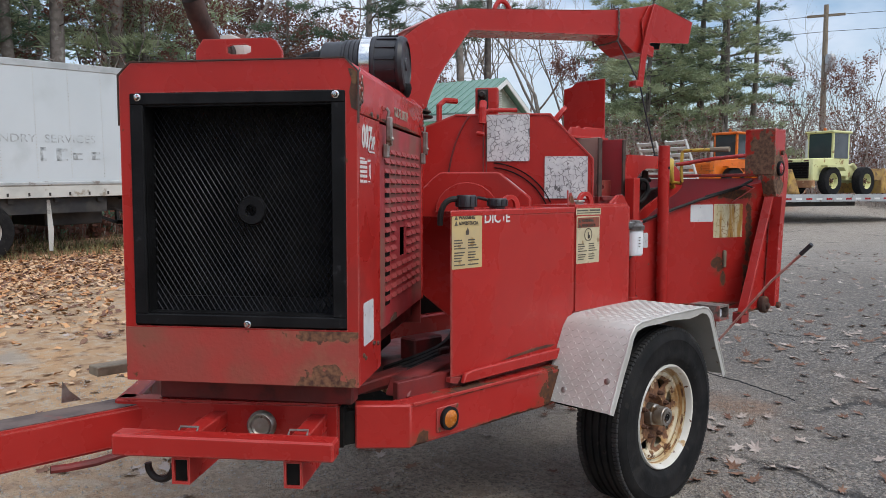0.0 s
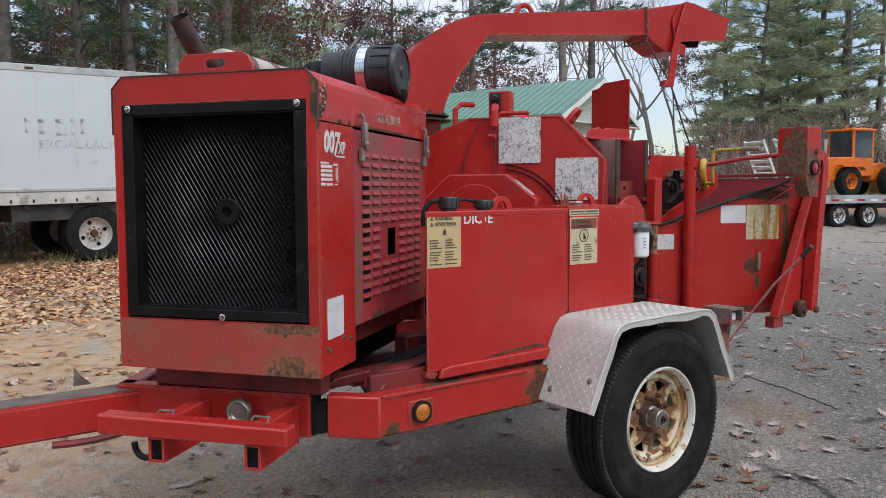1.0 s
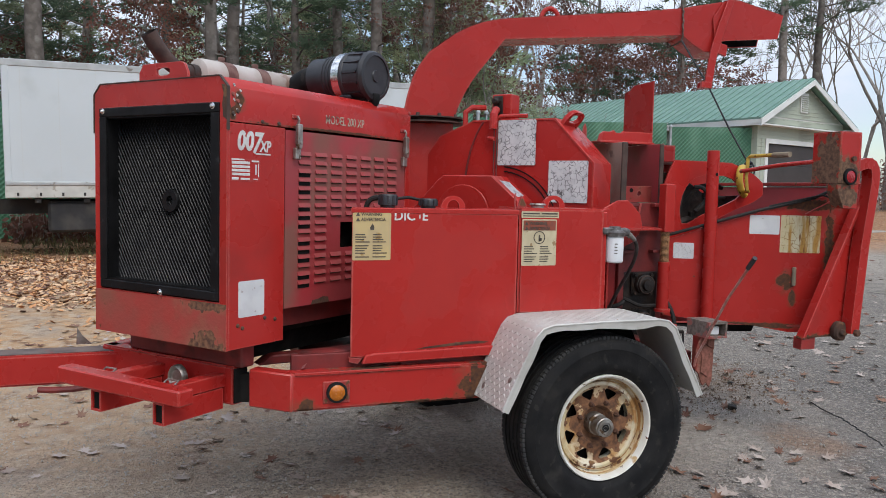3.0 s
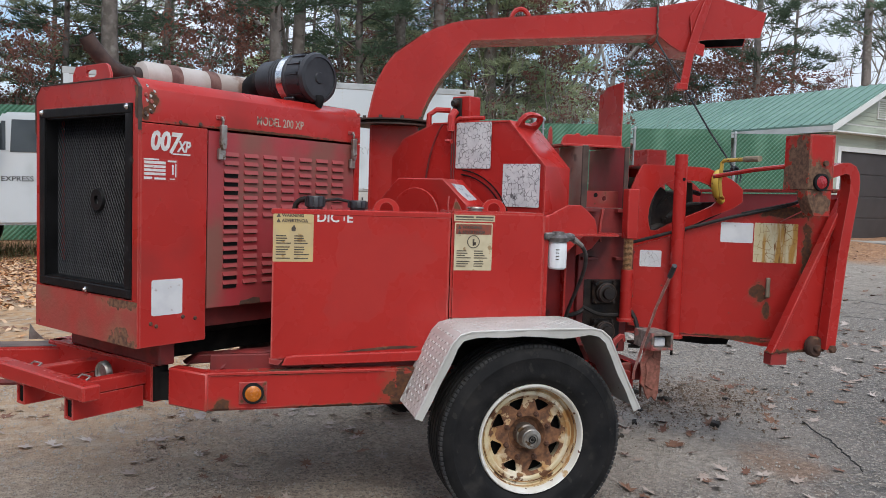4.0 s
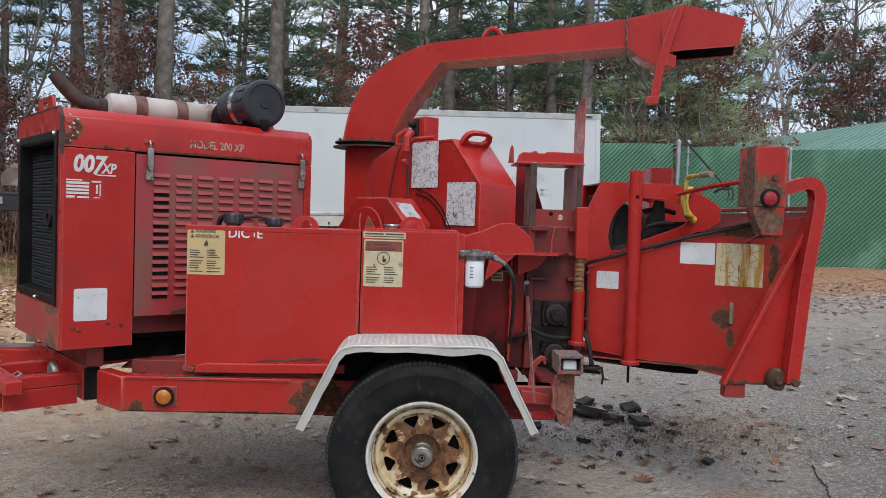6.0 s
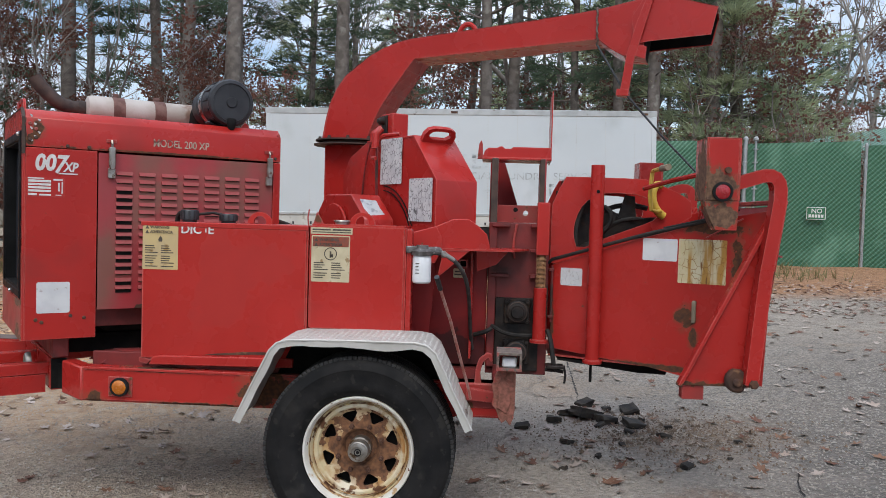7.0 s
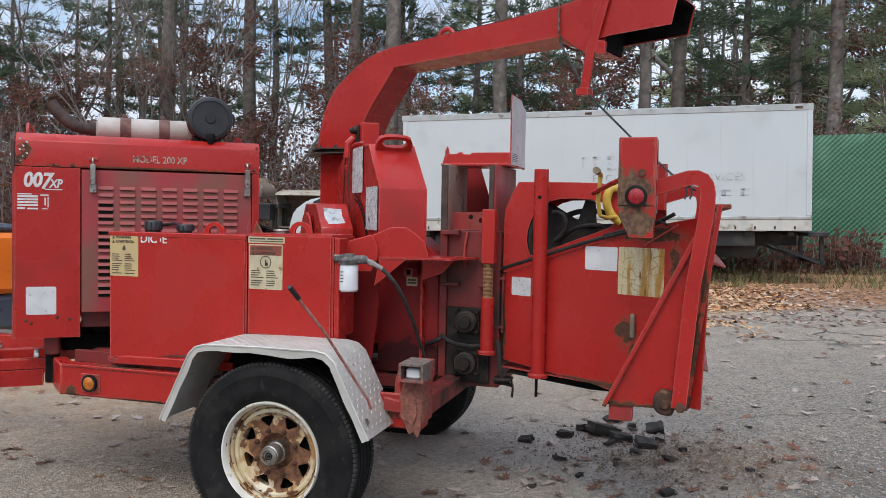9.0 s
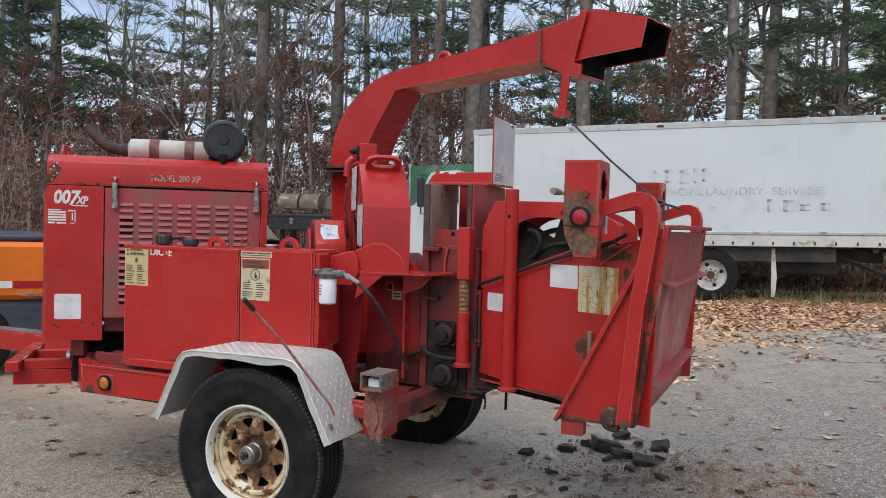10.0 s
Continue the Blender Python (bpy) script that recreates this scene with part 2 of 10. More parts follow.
faint_print = surf("ghost_of_removed_lettering", (0.46, 0.49, 0.50), (0.565, 0.60, 0.61), 12.0, 0.5)
wheel_white = surf("dusty_white_wheel", (0.50, 0.48, 0.44), (0.38, 0.355, 0.32), 8.0, 0.5, wear=((0.25, 0.19, 0.13), 9.0, 0.6, 0.7, 0.8))
glass_dark = surf("dark_window_glass", (0.03, 0.04, 0.045), (0.05, 0.06, 0.065), 1.0, 0.06, coat=0.3)
truck_red = red_lens
orange = surf("orange_enamel", (0.70, 0.155, 0.008), (0.60, 0.125, 0.007), 2.0, 0.4, wear=((0.3, 0.1, 0.02), 8.0, 0.62, 0.68, 0.7))
pale_yellow = surf("sun_bleached_yellow_enamel", (0.68, 0.68, 0.34), (0.60, 0.58, 0.27), 1.5, 0.5, wear=((0.3, 0.2, 0.08), 4.0, 0.6, 0.68, 0.8))
bucket_yellow = surf("scraped_ochre_bucket", (0.52, 0.33, 0.08), (0.36, 0.2, 0.07), 3.0, 0.6, wear=((0.2, 0.12, 0.06), 5.0, 0.55, 0.65, 0.8))
bucket_rust = surf("rusty_orange_casting", (0.42, 0.22, 0.10), (0.27, 0.13, 0.07), 4.0, 0.8, wear=((0.55, 0.42, 0.25), 5.0, 0.58, 0.68, 0.7), bump=0.3)
deck_grey = surf("grey_painted_steel", (0.40, 0.41, 0.42), (0.30, 0.31, 0.31), 2.0, 0.55, wear=((0.2, 0.17, 0.14), 4.0, 0.6, 0.68, 0.8))
deck_white = surf("white_painted_steel", (0.66, 0.66, 0.64), (0.56, 0.56, 0.54), 3.0, 0.5)
navy = surf("navy_grey_enamel", (0.04, 0.05, 0.07), (0.055, 0.065, 0.085), 2.0, 0.3, coat=0.4)
green_roof = surf("green_metal_roof", (0.15, 0.265, 0.215), (0.18, 0.30, 0.245), 0.7, 0.5, 0.0, wear=((0.20, 0.33, 0.265), 1.3, 0.5, 0.75, 0.5))
siding = surf("pale_sage_siding", (0.42, 0.45, 0.36), (0.36, 0.39, 0.31), 1.5, 0.65, wear=((0.3, 0.31, 0.25), 3.0, 0.58, 0.7, 0.8))
siding_white = surf("off_white_gable_siding", (0.62, 0.61, 0.56), (0.55, 0.54, 0.49), 1.5, 0.65)
trim_white = surf("white_wood_trim", (0.74, 0.74, 0.71), (0.66, 0.66, 0.63), 2.0, 0.55)
door_brown = surf("dark_brown_garage_door", (0.045, 0.037, 0.035), (0.055, 0.046, 0.043), 1.0, 0.5)
concrete = surf("pale_concrete", (0.40, 0.37, 0.33), (0.33, 0.3, 0.26), 2.0, 0.85, bump=0.3, bscale=30)
galv = surf("galvanised_pipe", (0.45, 0.46, 0.46), (0.36, 0.37, 0.37), 6.0, 0.45, 0.6)
sign_green = surf("green_sign_face", (0.035, 0.16, 0.075), (0.03, 0.14, 0.065), 6.0, 0.5)
bark_pine = surf("grey_brown_pine_bark", (0.20, 0.17, 0.15), (0.13, 0.11, 0.095), 5.0, 0.95, wear=((0.27, 0.25, 0.22), 4.0, 0.55, 0.7, 0.95), bump=0.9, bscale=14, spread=0.25)
bark_grey = surf("grey_hardwood_bark", (0.27, 0.24, 0.215), (0.19, 0.165, 0.145), 5.0, 0.95, wear=((0.2, 0.19, 0.17), 3.0, 0.55, 0.7, 0.95), bump=0.8, bscale=16, spread=0.25)
needles = surf("dark_pine_needles", (0.135, 0.18, 0.115), (0.095, 0.14, 0.09), 0.8, 0.75, spread=0.25)
needles_light = surf("sunlit_pine_needles", (0.44, 0.48, 0.29), (0.33, 0.39, 0.24), 0.8, 0.7, spread=0.25)
leaf_russet = surf("russet_oak_leaves", (0.24, 0.105, 0.075), (0.18, 0.09, 0.068), 0.9, 0.8, spread=0.3)
twig = surf("bare_grey_brown_twigs", (0.36, 0.30, 0.265), (0.25, 0.21, 0.185), 0.9, 0.95)
grass_m = surf("dry_straw_grass", (0.26, 0.21, 0.1), (0.12, 0.13, 0.045), 1.5, 0.9)
leaf_tan = surf("dry_tan_leaves", (0.36, 0.28, 0.23), (0.50, 0.42, 0.37), 3.0, 0.8)
leaf_brown = surf("dry_red_brown_leaves", (0.15, 0.068, 0.045), (0.24, 0.13, 0.08), 3.0, 0.8)
leaf_straw = surf("dry_straw_leaves", (0.58, 0.36, 0.19), (0.68, 0.47, 0.30), 3.0, 0.8)
leaf_orange = surf("dry_orange_leaves", (0.50, 0.23, 0.095), (0.62, 0.34, 0.16), 3.0, 0.8)
asphalt_chunk = surf("broken_asphalt", (0.018, 0.015, 0.013), (0.055, 0.045, 0.035), 14.0, 0.9, bump=0.8, bscale=60)
soil_m = surf("dark_crumbled_soil", (0.12, 0.082, 0.056), (0.23, 0.165, 0.115), 12.0, 0.95, bump=0.7, bscale=60)


def rubbed_lit_edges(m, col, width):
    """Paint rubbed thin and highlights painted in along edges: where a rounded normal parts from the flat one."""
    n, l = m.node_tree.nodes, m.node_tree.links
    b = n["Principled BSDF"]
    src = b.inputs["Base Color"].links[0].from_socket
    bev, geo, dot, rg, nz, mul, mx = [n.new("ShaderNode" + k) for k in ("Bevel", "NewGeometry", "VectorMath", "MapRange", "TexNoise", "Math", "Mix")]
    bev.samples = 4
    bev.inputs["Radius"].default_value = width
    dot.operation = "DOT_PRODUCT"
    l.new(bev.outputs["Normal"], dot.inputs[0])
    l.new(geo.outputs["True Normal"], dot.inputs[1])
    rg.inputs["From Min"].default_value, rg.inputs["From Max"].default_value = 0.97, 0.80
    l.new(dot.outputs["Value"], rg.inputs["Value"])
    nz.inputs["Scale"].default_value, nz.inputs["Detail"].default_value = 22.0, 5.0
    l.new(n.new("ShaderNodeTexCoord").outputs["Object"], nz.inputs["Vector"])
    mul.operation = "MULTIPLY"
    l.new(rg.outputs["Result"], mul.inputs[0])
    l.new(nz.outputs["Fac"], mul.inputs[1])
    mx.data_type = "RGBA"
    l.new(mul.outputs["Value"], mx.inputs["Factor"])
    l.new(src, mx.inputs["A"])
    mx.inputs["B"].default_value = (*col, 1)
    l.new(mx.outputs["Result"], b.inputs["Base Color"])


for paint in (red, red_worn):
    rubbed_lit_edges(paint, (0.58, 0.20, 0.17), 0.009)


def lets_light_through(m, share):
    """Thin leaves and needles pass some light: mixes a translucent shader in."""
    n, l = m.node_tree.nodes, m.node_tree.links
    b = n["Principled BSDF"]
    tr, mx = n.new("ShaderNodeBsdfTranslucent"), n.new("ShaderNodeMixShader")
    l.new(b.inputs["Base Color"].links[0].from_socket, tr.inputs["Color"])
    mx.inputs["Fac"].default_value = share
    l.new(b.outputs["BSDF"], mx.inputs[1])
    l.new(tr.outputs["BSDF"], mx.inputs[2])
    l.new(mx.outputs["Shader"], n["Material Output"].inputs["Surface"])


for leaf_m, share in ((needles, 0.55), (needles_light, 0.5), (leaf_russet, 0.55)):
    lets_light_through(leaf_m, share)


def chain_link_slats():
    """Green privacy slats woven slantwise through wire: stripes with relief, in the fence's own plane (x along it, z up)."""
    m = surf("green_fence_slats", (0.034, 0.125, 0.066), (0.042, 0.15, 0.08), 0.35, 0.5, wear=((0.10, 0.24, 0.15), 0.8, 0.52, 0.7, 0.5))
    n, l = m.node_tree.nodes, m.node_tree.links
    b = n["Principled BSDF"]
    src = b.inputs["Base Color"].links[0].from_socket
    co = n.new("ShaderNodeTexCoord")
    mp = n.new("ShaderNodeMapping")
    mp.inputs["Rotation"].default_value = (0, radians(45), 0)
    l.new(co.outputs["Object"], mp.inputs["Vector"])
    fac = []
    for axis, sc in (("X", 3.7), ("Z", 3.7)):
        w = n.new("ShaderNodeTexWave")
        w.bands_direction = axis
        w.inputs["Scale"].default_value, w.inputs["Distortion"].default_value = sc, 0.25
        l.new(mp.outputs["Vector"], w.inputs["Vector"])
        fac.append(w.outputs["Fac"])
    rng = n.new("ShaderNodeMapRange")
    rng.inputs["From Min"].default_value, rng.inputs["From Max"].default_value = 0.86, 0.97
    l.new(fac[0], rng.inputs["Value"])
    rng2 = n.new("ShaderNodeMapRange")
    rng2.inputs["From Min"].default_value, rng2.inputs["From Max"].default_value = 0.05, 0.2
    rng2.inputs["To Min"].default_value, rng2.inputs["To Max"].default_value = 1.0, 0.0
    l.new(fac[1], rng2.inputs["Value"])
    big = n.new("ShaderNodeTexNoise")
    big.inputs["Scale"].default_value = 0.5
    l.new(co.outputs["Object"], big.inputs["Vector"])
    mul = n.new("ShaderNodeMath")
    mul.operation = "MULTIPLY"
    l.new(rng.outputs["Result"], mul.inputs[0])
    l.new(big.outputs["Fac"], mul.inputs[1])
    mx, mx2 = n.new("ShaderNodeMix"), n.new("ShaderNodeMix")
    mx.data_type = mx2.data_type = "RGBA"
    soft_wire = n.new("ShaderNodeMath")
    soft_wire.operation = "MULTIPLY"
    soft_wire.inputs[1].default_value = 0.6
    l.new(mul.outputs["Value"], soft_wire.inputs[0])
    l.new(soft_wire.outputs["Value"], mx.inputs["Factor"])
    l.new(src, mx.inputs["A"])
    mx.inputs["B"].default_value = (0.22, 0.33, 0.27, 1)
    half = n.new("ShaderNodeMath")
    half.operation = "MULTIPLY"
    half.inputs[1].default_value = 0.32
    l.new(rng2.outputs["Result"], half.inputs[0])
    l.new(half.outputs["Value"], mx2.inputs["Factor"])
    l.new(mx.outputs["Result"], mx2.inputs["A"])
    mx2.inputs["B"].default_value = (0.015, 0.07, 0.035, 1)
    l.new(mx2.outputs["Result"], b.inputs["Base Color"])
    bp = n.new("ShaderNodeBump")
    bp.inputs["Strength"].default_value, bp.inputs["Distance"].default_value = 0.6, 0.02
    l.new(fac[1], bp.inputs["Height"])
    l.new(bp.outputs["Normal"], b.inputs["Normal"])
    return m


slats_m = chain_link_slats()


def ground_material():
    """Worn asphalt with cracks and grit, giving way to leaf-strewn dirt towards the parked truck and the fence."""
    m = bpy.data.materials.new("worn_asphalt_and_leafy_dirt")
    m.use_nodes = True
    n, l = m.node_tree.nodes, m.node_tree.links
    b = n["Principled BSDF"]
    co = n.new("ShaderNodeTexCoord").outputs["Object"]

    def nz(sc, det, dist=0.0):
        x = n.new("ShaderNodeTexNoise")
        x.inputs["Scale"].default_value, x.inputs["Detail"].default_value, x.inputs["Distortion"].default_value = sc, det, dist
        l.new(co, x.inputs["Vector"])
        return x.outputs["Fac"]

    def rng(f, lo, hi, a=0.0, c=1.0):
        x = n.new("ShaderNodeMapRange")
        x.inputs["From Min"].default_value, x.inputs["From Max"].default_value = lo, hi
        x.inputs["To Min"].default_value, x.inputs["To Max"].default_value = a, c
        l.new(f, x.inputs["Value"])
        return x.outputs["Result"]

    def op(kind, a, c):
        x = n.new("ShaderNodeMath")
        x.operation = kind
        for i, v in enumerate((a, c)):
            if isinstance(v, (int, float)):
                x.inputs[i].default_value = v
            else:
                l.new(v, x.inputs[i])
        return x.outputs["Value"]

    def mix(f, a, c):
        x = n.new("ShaderNodeMix")
        x.data_type = "RGBA"
        l.new(f, x.inputs["Factor"])
        for key, v in (("A", a), ("B", c)):
            if isinstance(v, tuple):
                x.inputs[key].default_value = (*v, 1)
            else:
                l.new(v, x.inputs[key])
        return x.outputs["Result"]

    sep = n.new("ShaderNodeSeparateXYZ")
    l.new(co, sep.inputs["Vector"])
    X, Y = sep.outputs["X"], sep.outputs["Y"]
    asphalt = mix(rng(nz(0.7, 6), 0.35, 0.65), (0.262, 0.212, 0.166), (0.335, 0.272, 0.21))
    asphalt = mix(rng(nz(2.5, 8), 0.5, 0.72), asphalt, (0.19, 0.17, 0.15))
    asphalt = mix(rng(nz(14, 8), 0.50, 0.66), asphalt, (0.25, 0.23, 0.205))
    asphalt = mix(rng(nz(24, 8), 0.54, 0.66), asphalt, (0.085, 0.079, 0.073))
    cells = n.new("ShaderNodeTexVoronoi")
    cells.inputs["Scale"].default_value = 95.0
    l.new(co, cells.inputs["Vector"])
    grit_v = n.new("ShaderNodeSeparateColor")
    l.new(cells.outputs["Color"], grit_v.inputs["Color"])
    asphalt = mix(rng(grit_v.outputs["Red"], 0.62, 0.98, 0.0, 0.75), asphalt, (0.36, 0.34, 0.315))
    asphalt = mix(rng(grit_v.outputs["Green"], 0.60, 0.98, 0.0, 0.85), asphalt, (0.05, 0.046, 0.043))
    asphalt = mix(rng(nz(90, 4), 0.54, 0.66), asphalt, (0.46, 0.44, 0.41))
    asphalt = mix(rng(nz(62, 4), 0.57, 0.66), asphalt, (0.06, 0.056, 0.052))
    asphalt = mix(rng(nz(1.1, 7, 0.6), 0.60, 0.72), asphalt, (0.29, 0.215, 0.15))
    # the older, sandier surface ends along a seam just behind the axle
    west = rng(op("ADD", X, op("MULTIPLY", op("SUBTRACT", nz(2.2, 7), 0.5), 0.5)), 1.20, 1.34, 1.0, 0.0)
    gritty = op("MULTIPLY", west, rng(op("ADD", Y, op("MULTIPLY", op("SUBTRACT", nz(1.2, 6), 0.5), 1.6)), -0.7, 0.5, 0.0, 0.6))
    asphalt = mix(gritty, asphalt, mix(rng(nz(28, 8), 0.40, 0.62), (0.40, 0.355, 0.31), (0.24, 0.21, 0.185)))
    lean_x = op("SUBTRACT", X, op("MULTIPLY", Y, 0.6))
    dark_side = rng(op("ADD", lean_x, op("MULTIPLY", op("SUBTRACT", nz(0.5, 5), 0.5), 1.6)), 0.3, 1.8, 0.0, 0.66)
    asphalt = mix(dark_side, asphalt, mix(rng(nz(30, 6), 0.42, 0.62), (0.090, 0.081, 0.073), (0.170, 0.154, 0.140)))
    pale = rng(op("ADD", X, op("MULTIPLY", op("SUBTRACT", nz(0.3, 6), 0.5), 4.0)), 8.0, 10.5, 0.0, 0.7)
    asphalt = mix(pale, asphalt, mix(rng(nz(3, 8), 0.42, 0.62), (0.34, 0.305, 0.265), (0.23, 0.205, 0.18)))
    worn = rng(op("ADD", Y, op("MULTIPLY", op("SUBTRACT", nz(0.8, 7), 0.5), 1.6)), 1.0, 2.2, 0.0, 0.75)
    worn = op("MULTIPLY", worn, op("MAXIMUM", west, rng(Y, 3.6, 6.5, 0.25, 0.8)))
    asphalt = mix(worn, asphalt, mix(rng(nz(5, 8), 0.42, 0.62), (0.50, 0.425, 0.345), (0.36, 0.30, 0.24)))
    px, py = op("SUBTRACT", X, 1.05), op("SUBTRACT", Y, 2.75)
    away = op("SQRT", op("ADD", op("MULTIPLY", op("MULTIPLY", px, px), 2.0), op("MULTIPLY", op("MULTIPLY", py, py), 0.8)), 0.0)
    patch = op("MULTIPLY", west, rng(op("ADD", away, op("MULTIPLY", op("SUBTRACT", nz(2.6, 7), 0.5), 1.0)), 0.15, 0.6, 0.6, 0.0))
    asphalt = mix(patch, asphalt, mix(rng(nz(9, 8), 0.42, 0.62), (0.54, 0.335, 0.20), (0.40, 0.27, 0.18)))
    asphalt = mix(rng(nz(45, 5), 0.53, 0.60, 0.0, 0.6), asphalt, (0.075, 0.066, 0.058))
    asphalt = mix(rng(nz(38, 5, 0.8), 0.56, 0.63, 0.0, 0.7), asphalt, (0.46, 0.40, 0.33))
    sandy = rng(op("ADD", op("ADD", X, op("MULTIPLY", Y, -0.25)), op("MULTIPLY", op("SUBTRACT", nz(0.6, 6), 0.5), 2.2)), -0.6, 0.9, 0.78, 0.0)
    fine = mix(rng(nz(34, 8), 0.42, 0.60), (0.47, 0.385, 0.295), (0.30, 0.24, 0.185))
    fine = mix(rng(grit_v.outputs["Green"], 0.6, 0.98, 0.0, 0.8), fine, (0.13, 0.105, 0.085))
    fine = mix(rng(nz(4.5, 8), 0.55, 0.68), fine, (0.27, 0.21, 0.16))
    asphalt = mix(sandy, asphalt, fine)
    # lightened patch between the axle and the heap, making up for the machine's shade
    dx, dy = op("SUBTRACT", X, 1.15), op("SUBTRACT", Y, 1.15)
    paled = op("SQRT", op("ADD", op("MULTIPLY", dx, dx), op("MULTIPLY", op("MULTIPLY", dy, dy), 0.6)), 0.0)
    asphalt = mix(rng(op("ADD", paled, op("MULTIPLY", op("SUBTRACT", nz(1.8, 7), 0.5), 1.2)), 0.6, 1.5, 0.6, 0.0), asphalt, mix(rng(nz(26, 8), 0.40, 0.60), (0.53, 0.465, 0.40), (0.36, 0.315, 0.27)))
    sx, sy = op("SUBTRACT", X, 1.82), op("SUBTRACT", Y, 1.52)
    near_heap = op("SQRT", op("ADD", op("MULTIPLY", op("MULTIPLY", sx, sx), 0.7), op("MULTIPLY", op("MULTIPLY", sy, sy), 1.2)), 0.0)
    asphalt = mix(rng(op("ADD", near_heap, op("MULTIPLY", op("SUBTRACT", nz(3.5, 8), 0.5), 1.4)), 0.22, 0.62, 0.55, 0.0), asphalt, mix(rng(nz(22, 8), 0.42, 0.62), (0.15, 0.105, 0.072), (0.34, 0.25, 0.175)))
    cx, cy = op("SUBTRACT", X, 1.62), op("SUBTRACT", Y, 0.12)
    reddish = op("SQRT", op("ADD", op("MULTIPLY", op("MULTIPLY", cx, cx), 3.0), op("MULTIPLY", cy, cy)), 0.0)
    asphalt = mix(rng(op("ADD", reddish, op("MULTIPLY", op("SUBTRACT", nz(4.0, 8), 0.5), 0.9)), 0.10, 0.42, 0.65, 0.0), asphalt, mix(rng(nz(30, 8), 0.42, 0.62), (0.20, 0.11, 0.065), (0.36, 0.22, 0.14)))
    dirt = mix(rng(nz(0.9, 7), 0.38, 0.62), (0.54, 0.325, 0.165), (0.44, 0.29, 0.17))
    dirt = mix(rng(nz(7, 8), 0.52, 0.66), dirt, (0.25, 0.135, 0.07))
    dirt = mix(rng(nz(16, 6), 0.58, 0.66), dirt, (0.50, 0.39, 0.28))
    dirt = mix(rng(nz(0.6, 5, 0.8), 0.60, 0.70), dirt, (0.38, 0.31, 0.24))
    dirt = mix(rng(nz(6.0, 8, 0.6), 0.50, 0.62, 0.0, 0.6), dirt, (0.52, 0.42, 0.31))
    leafy = mix(rng(nz(11, 8), 0.4, 0.6), (0.45, 0.235, 0.12), (0.26, 0.13, 0.065))
    leafy = mix(rng(nz(18, 6), 0.58, 0.66), leafy, (0.58, 0.37, 0.22))
    wob = op("MULTIPLY", op("SUBTRACT", nz(0.45, 5), 0.5), 5.0)
    edge = op("ADD", op("ADD", Y, wob), op("MULTIPLY", op("MAXIMUM", X, -1.0), -2.0))
    f_dirt = rng(edge, 3.0, 4.9)
    edge2 = op("ADD", op("ADD", Y, op("MULTIPLY", wob, 0.6)), op("MULTIPLY", op("MAXIMUM", op("SUBTRACT", X, 3.0), 0.0), -0.1))
    f_leaf = rng(edge2, 9.0, 10.8)
    col = mix(f_leaf, mix(f_dirt, asphalt, dirt), leafy)
    far = rng(op("ADD", op("ABSOLUTE", X, 0.0), wob), 48.0, 54.0)
    col = mix(far, col, leafy)
    vor = n.new("ShaderNodeTexVoronoi")
    vor.feature = "DISTANCE_TO_EDGE"
    vor.inputs["Scale"].default_value = 0.55
    warp = n.new("ShaderNodeTexNoise")
    warp.inputs["Scale"].default_value, warp.inputs["Detail"].default_value = 1.6, 6.0
    l.new(co, warp.inputs["Vector"])
    add = n.new("ShaderNodeVectorMath")
    add.operation = "MULTIPLY_ADD"
    l.new(warp.outputs["Color"], add.inputs[0])
    add.inputs[1].default_value = (0.9, 0.9, 0.0)
    l.new(co, add.inputs[2])
    l.new(add.outputs["Vector"], vor.inputs["Vector"])
    crack = op("MULTIPLY", rng(vor.outputs["Distance"], 0.004, 0.016, 1.0, 0.0), op("MULTIPLY", rng(nz(0.35, 3), 0.50, 0.57), op("MULTIPLY", op("SUBTRACT", 1.0, f_dirt), op("SUBTRACT", 1.0, sandy))))
    col = mix(op("MULTIPLY", crack, 0.85), col, (0.04, 0.036, 0.033))
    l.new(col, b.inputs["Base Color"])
    b.inputs["Roughness"].default_value = 0.9
    bp = n.new("ShaderNodeBump")
    bp.inputs["Strength"].default_value, bp.inputs["Distance"].default_value = 0.9, 0.015
    h = op("SUBTRACT", op("ADD", op("ADD", nz(70, 5), op("MULTIPLY", cells.outputs["Distance"], 0.8)), op("MULTIPLY", nz(6, 6), 1.5)), op("MULTIPLY", crack, 2.0))
    l.new(h, bp.inputs["Height"])
    l.new(bp.outputs["Normal"], b.inputs["Normal"])
    return m


ground_m = ground_material()


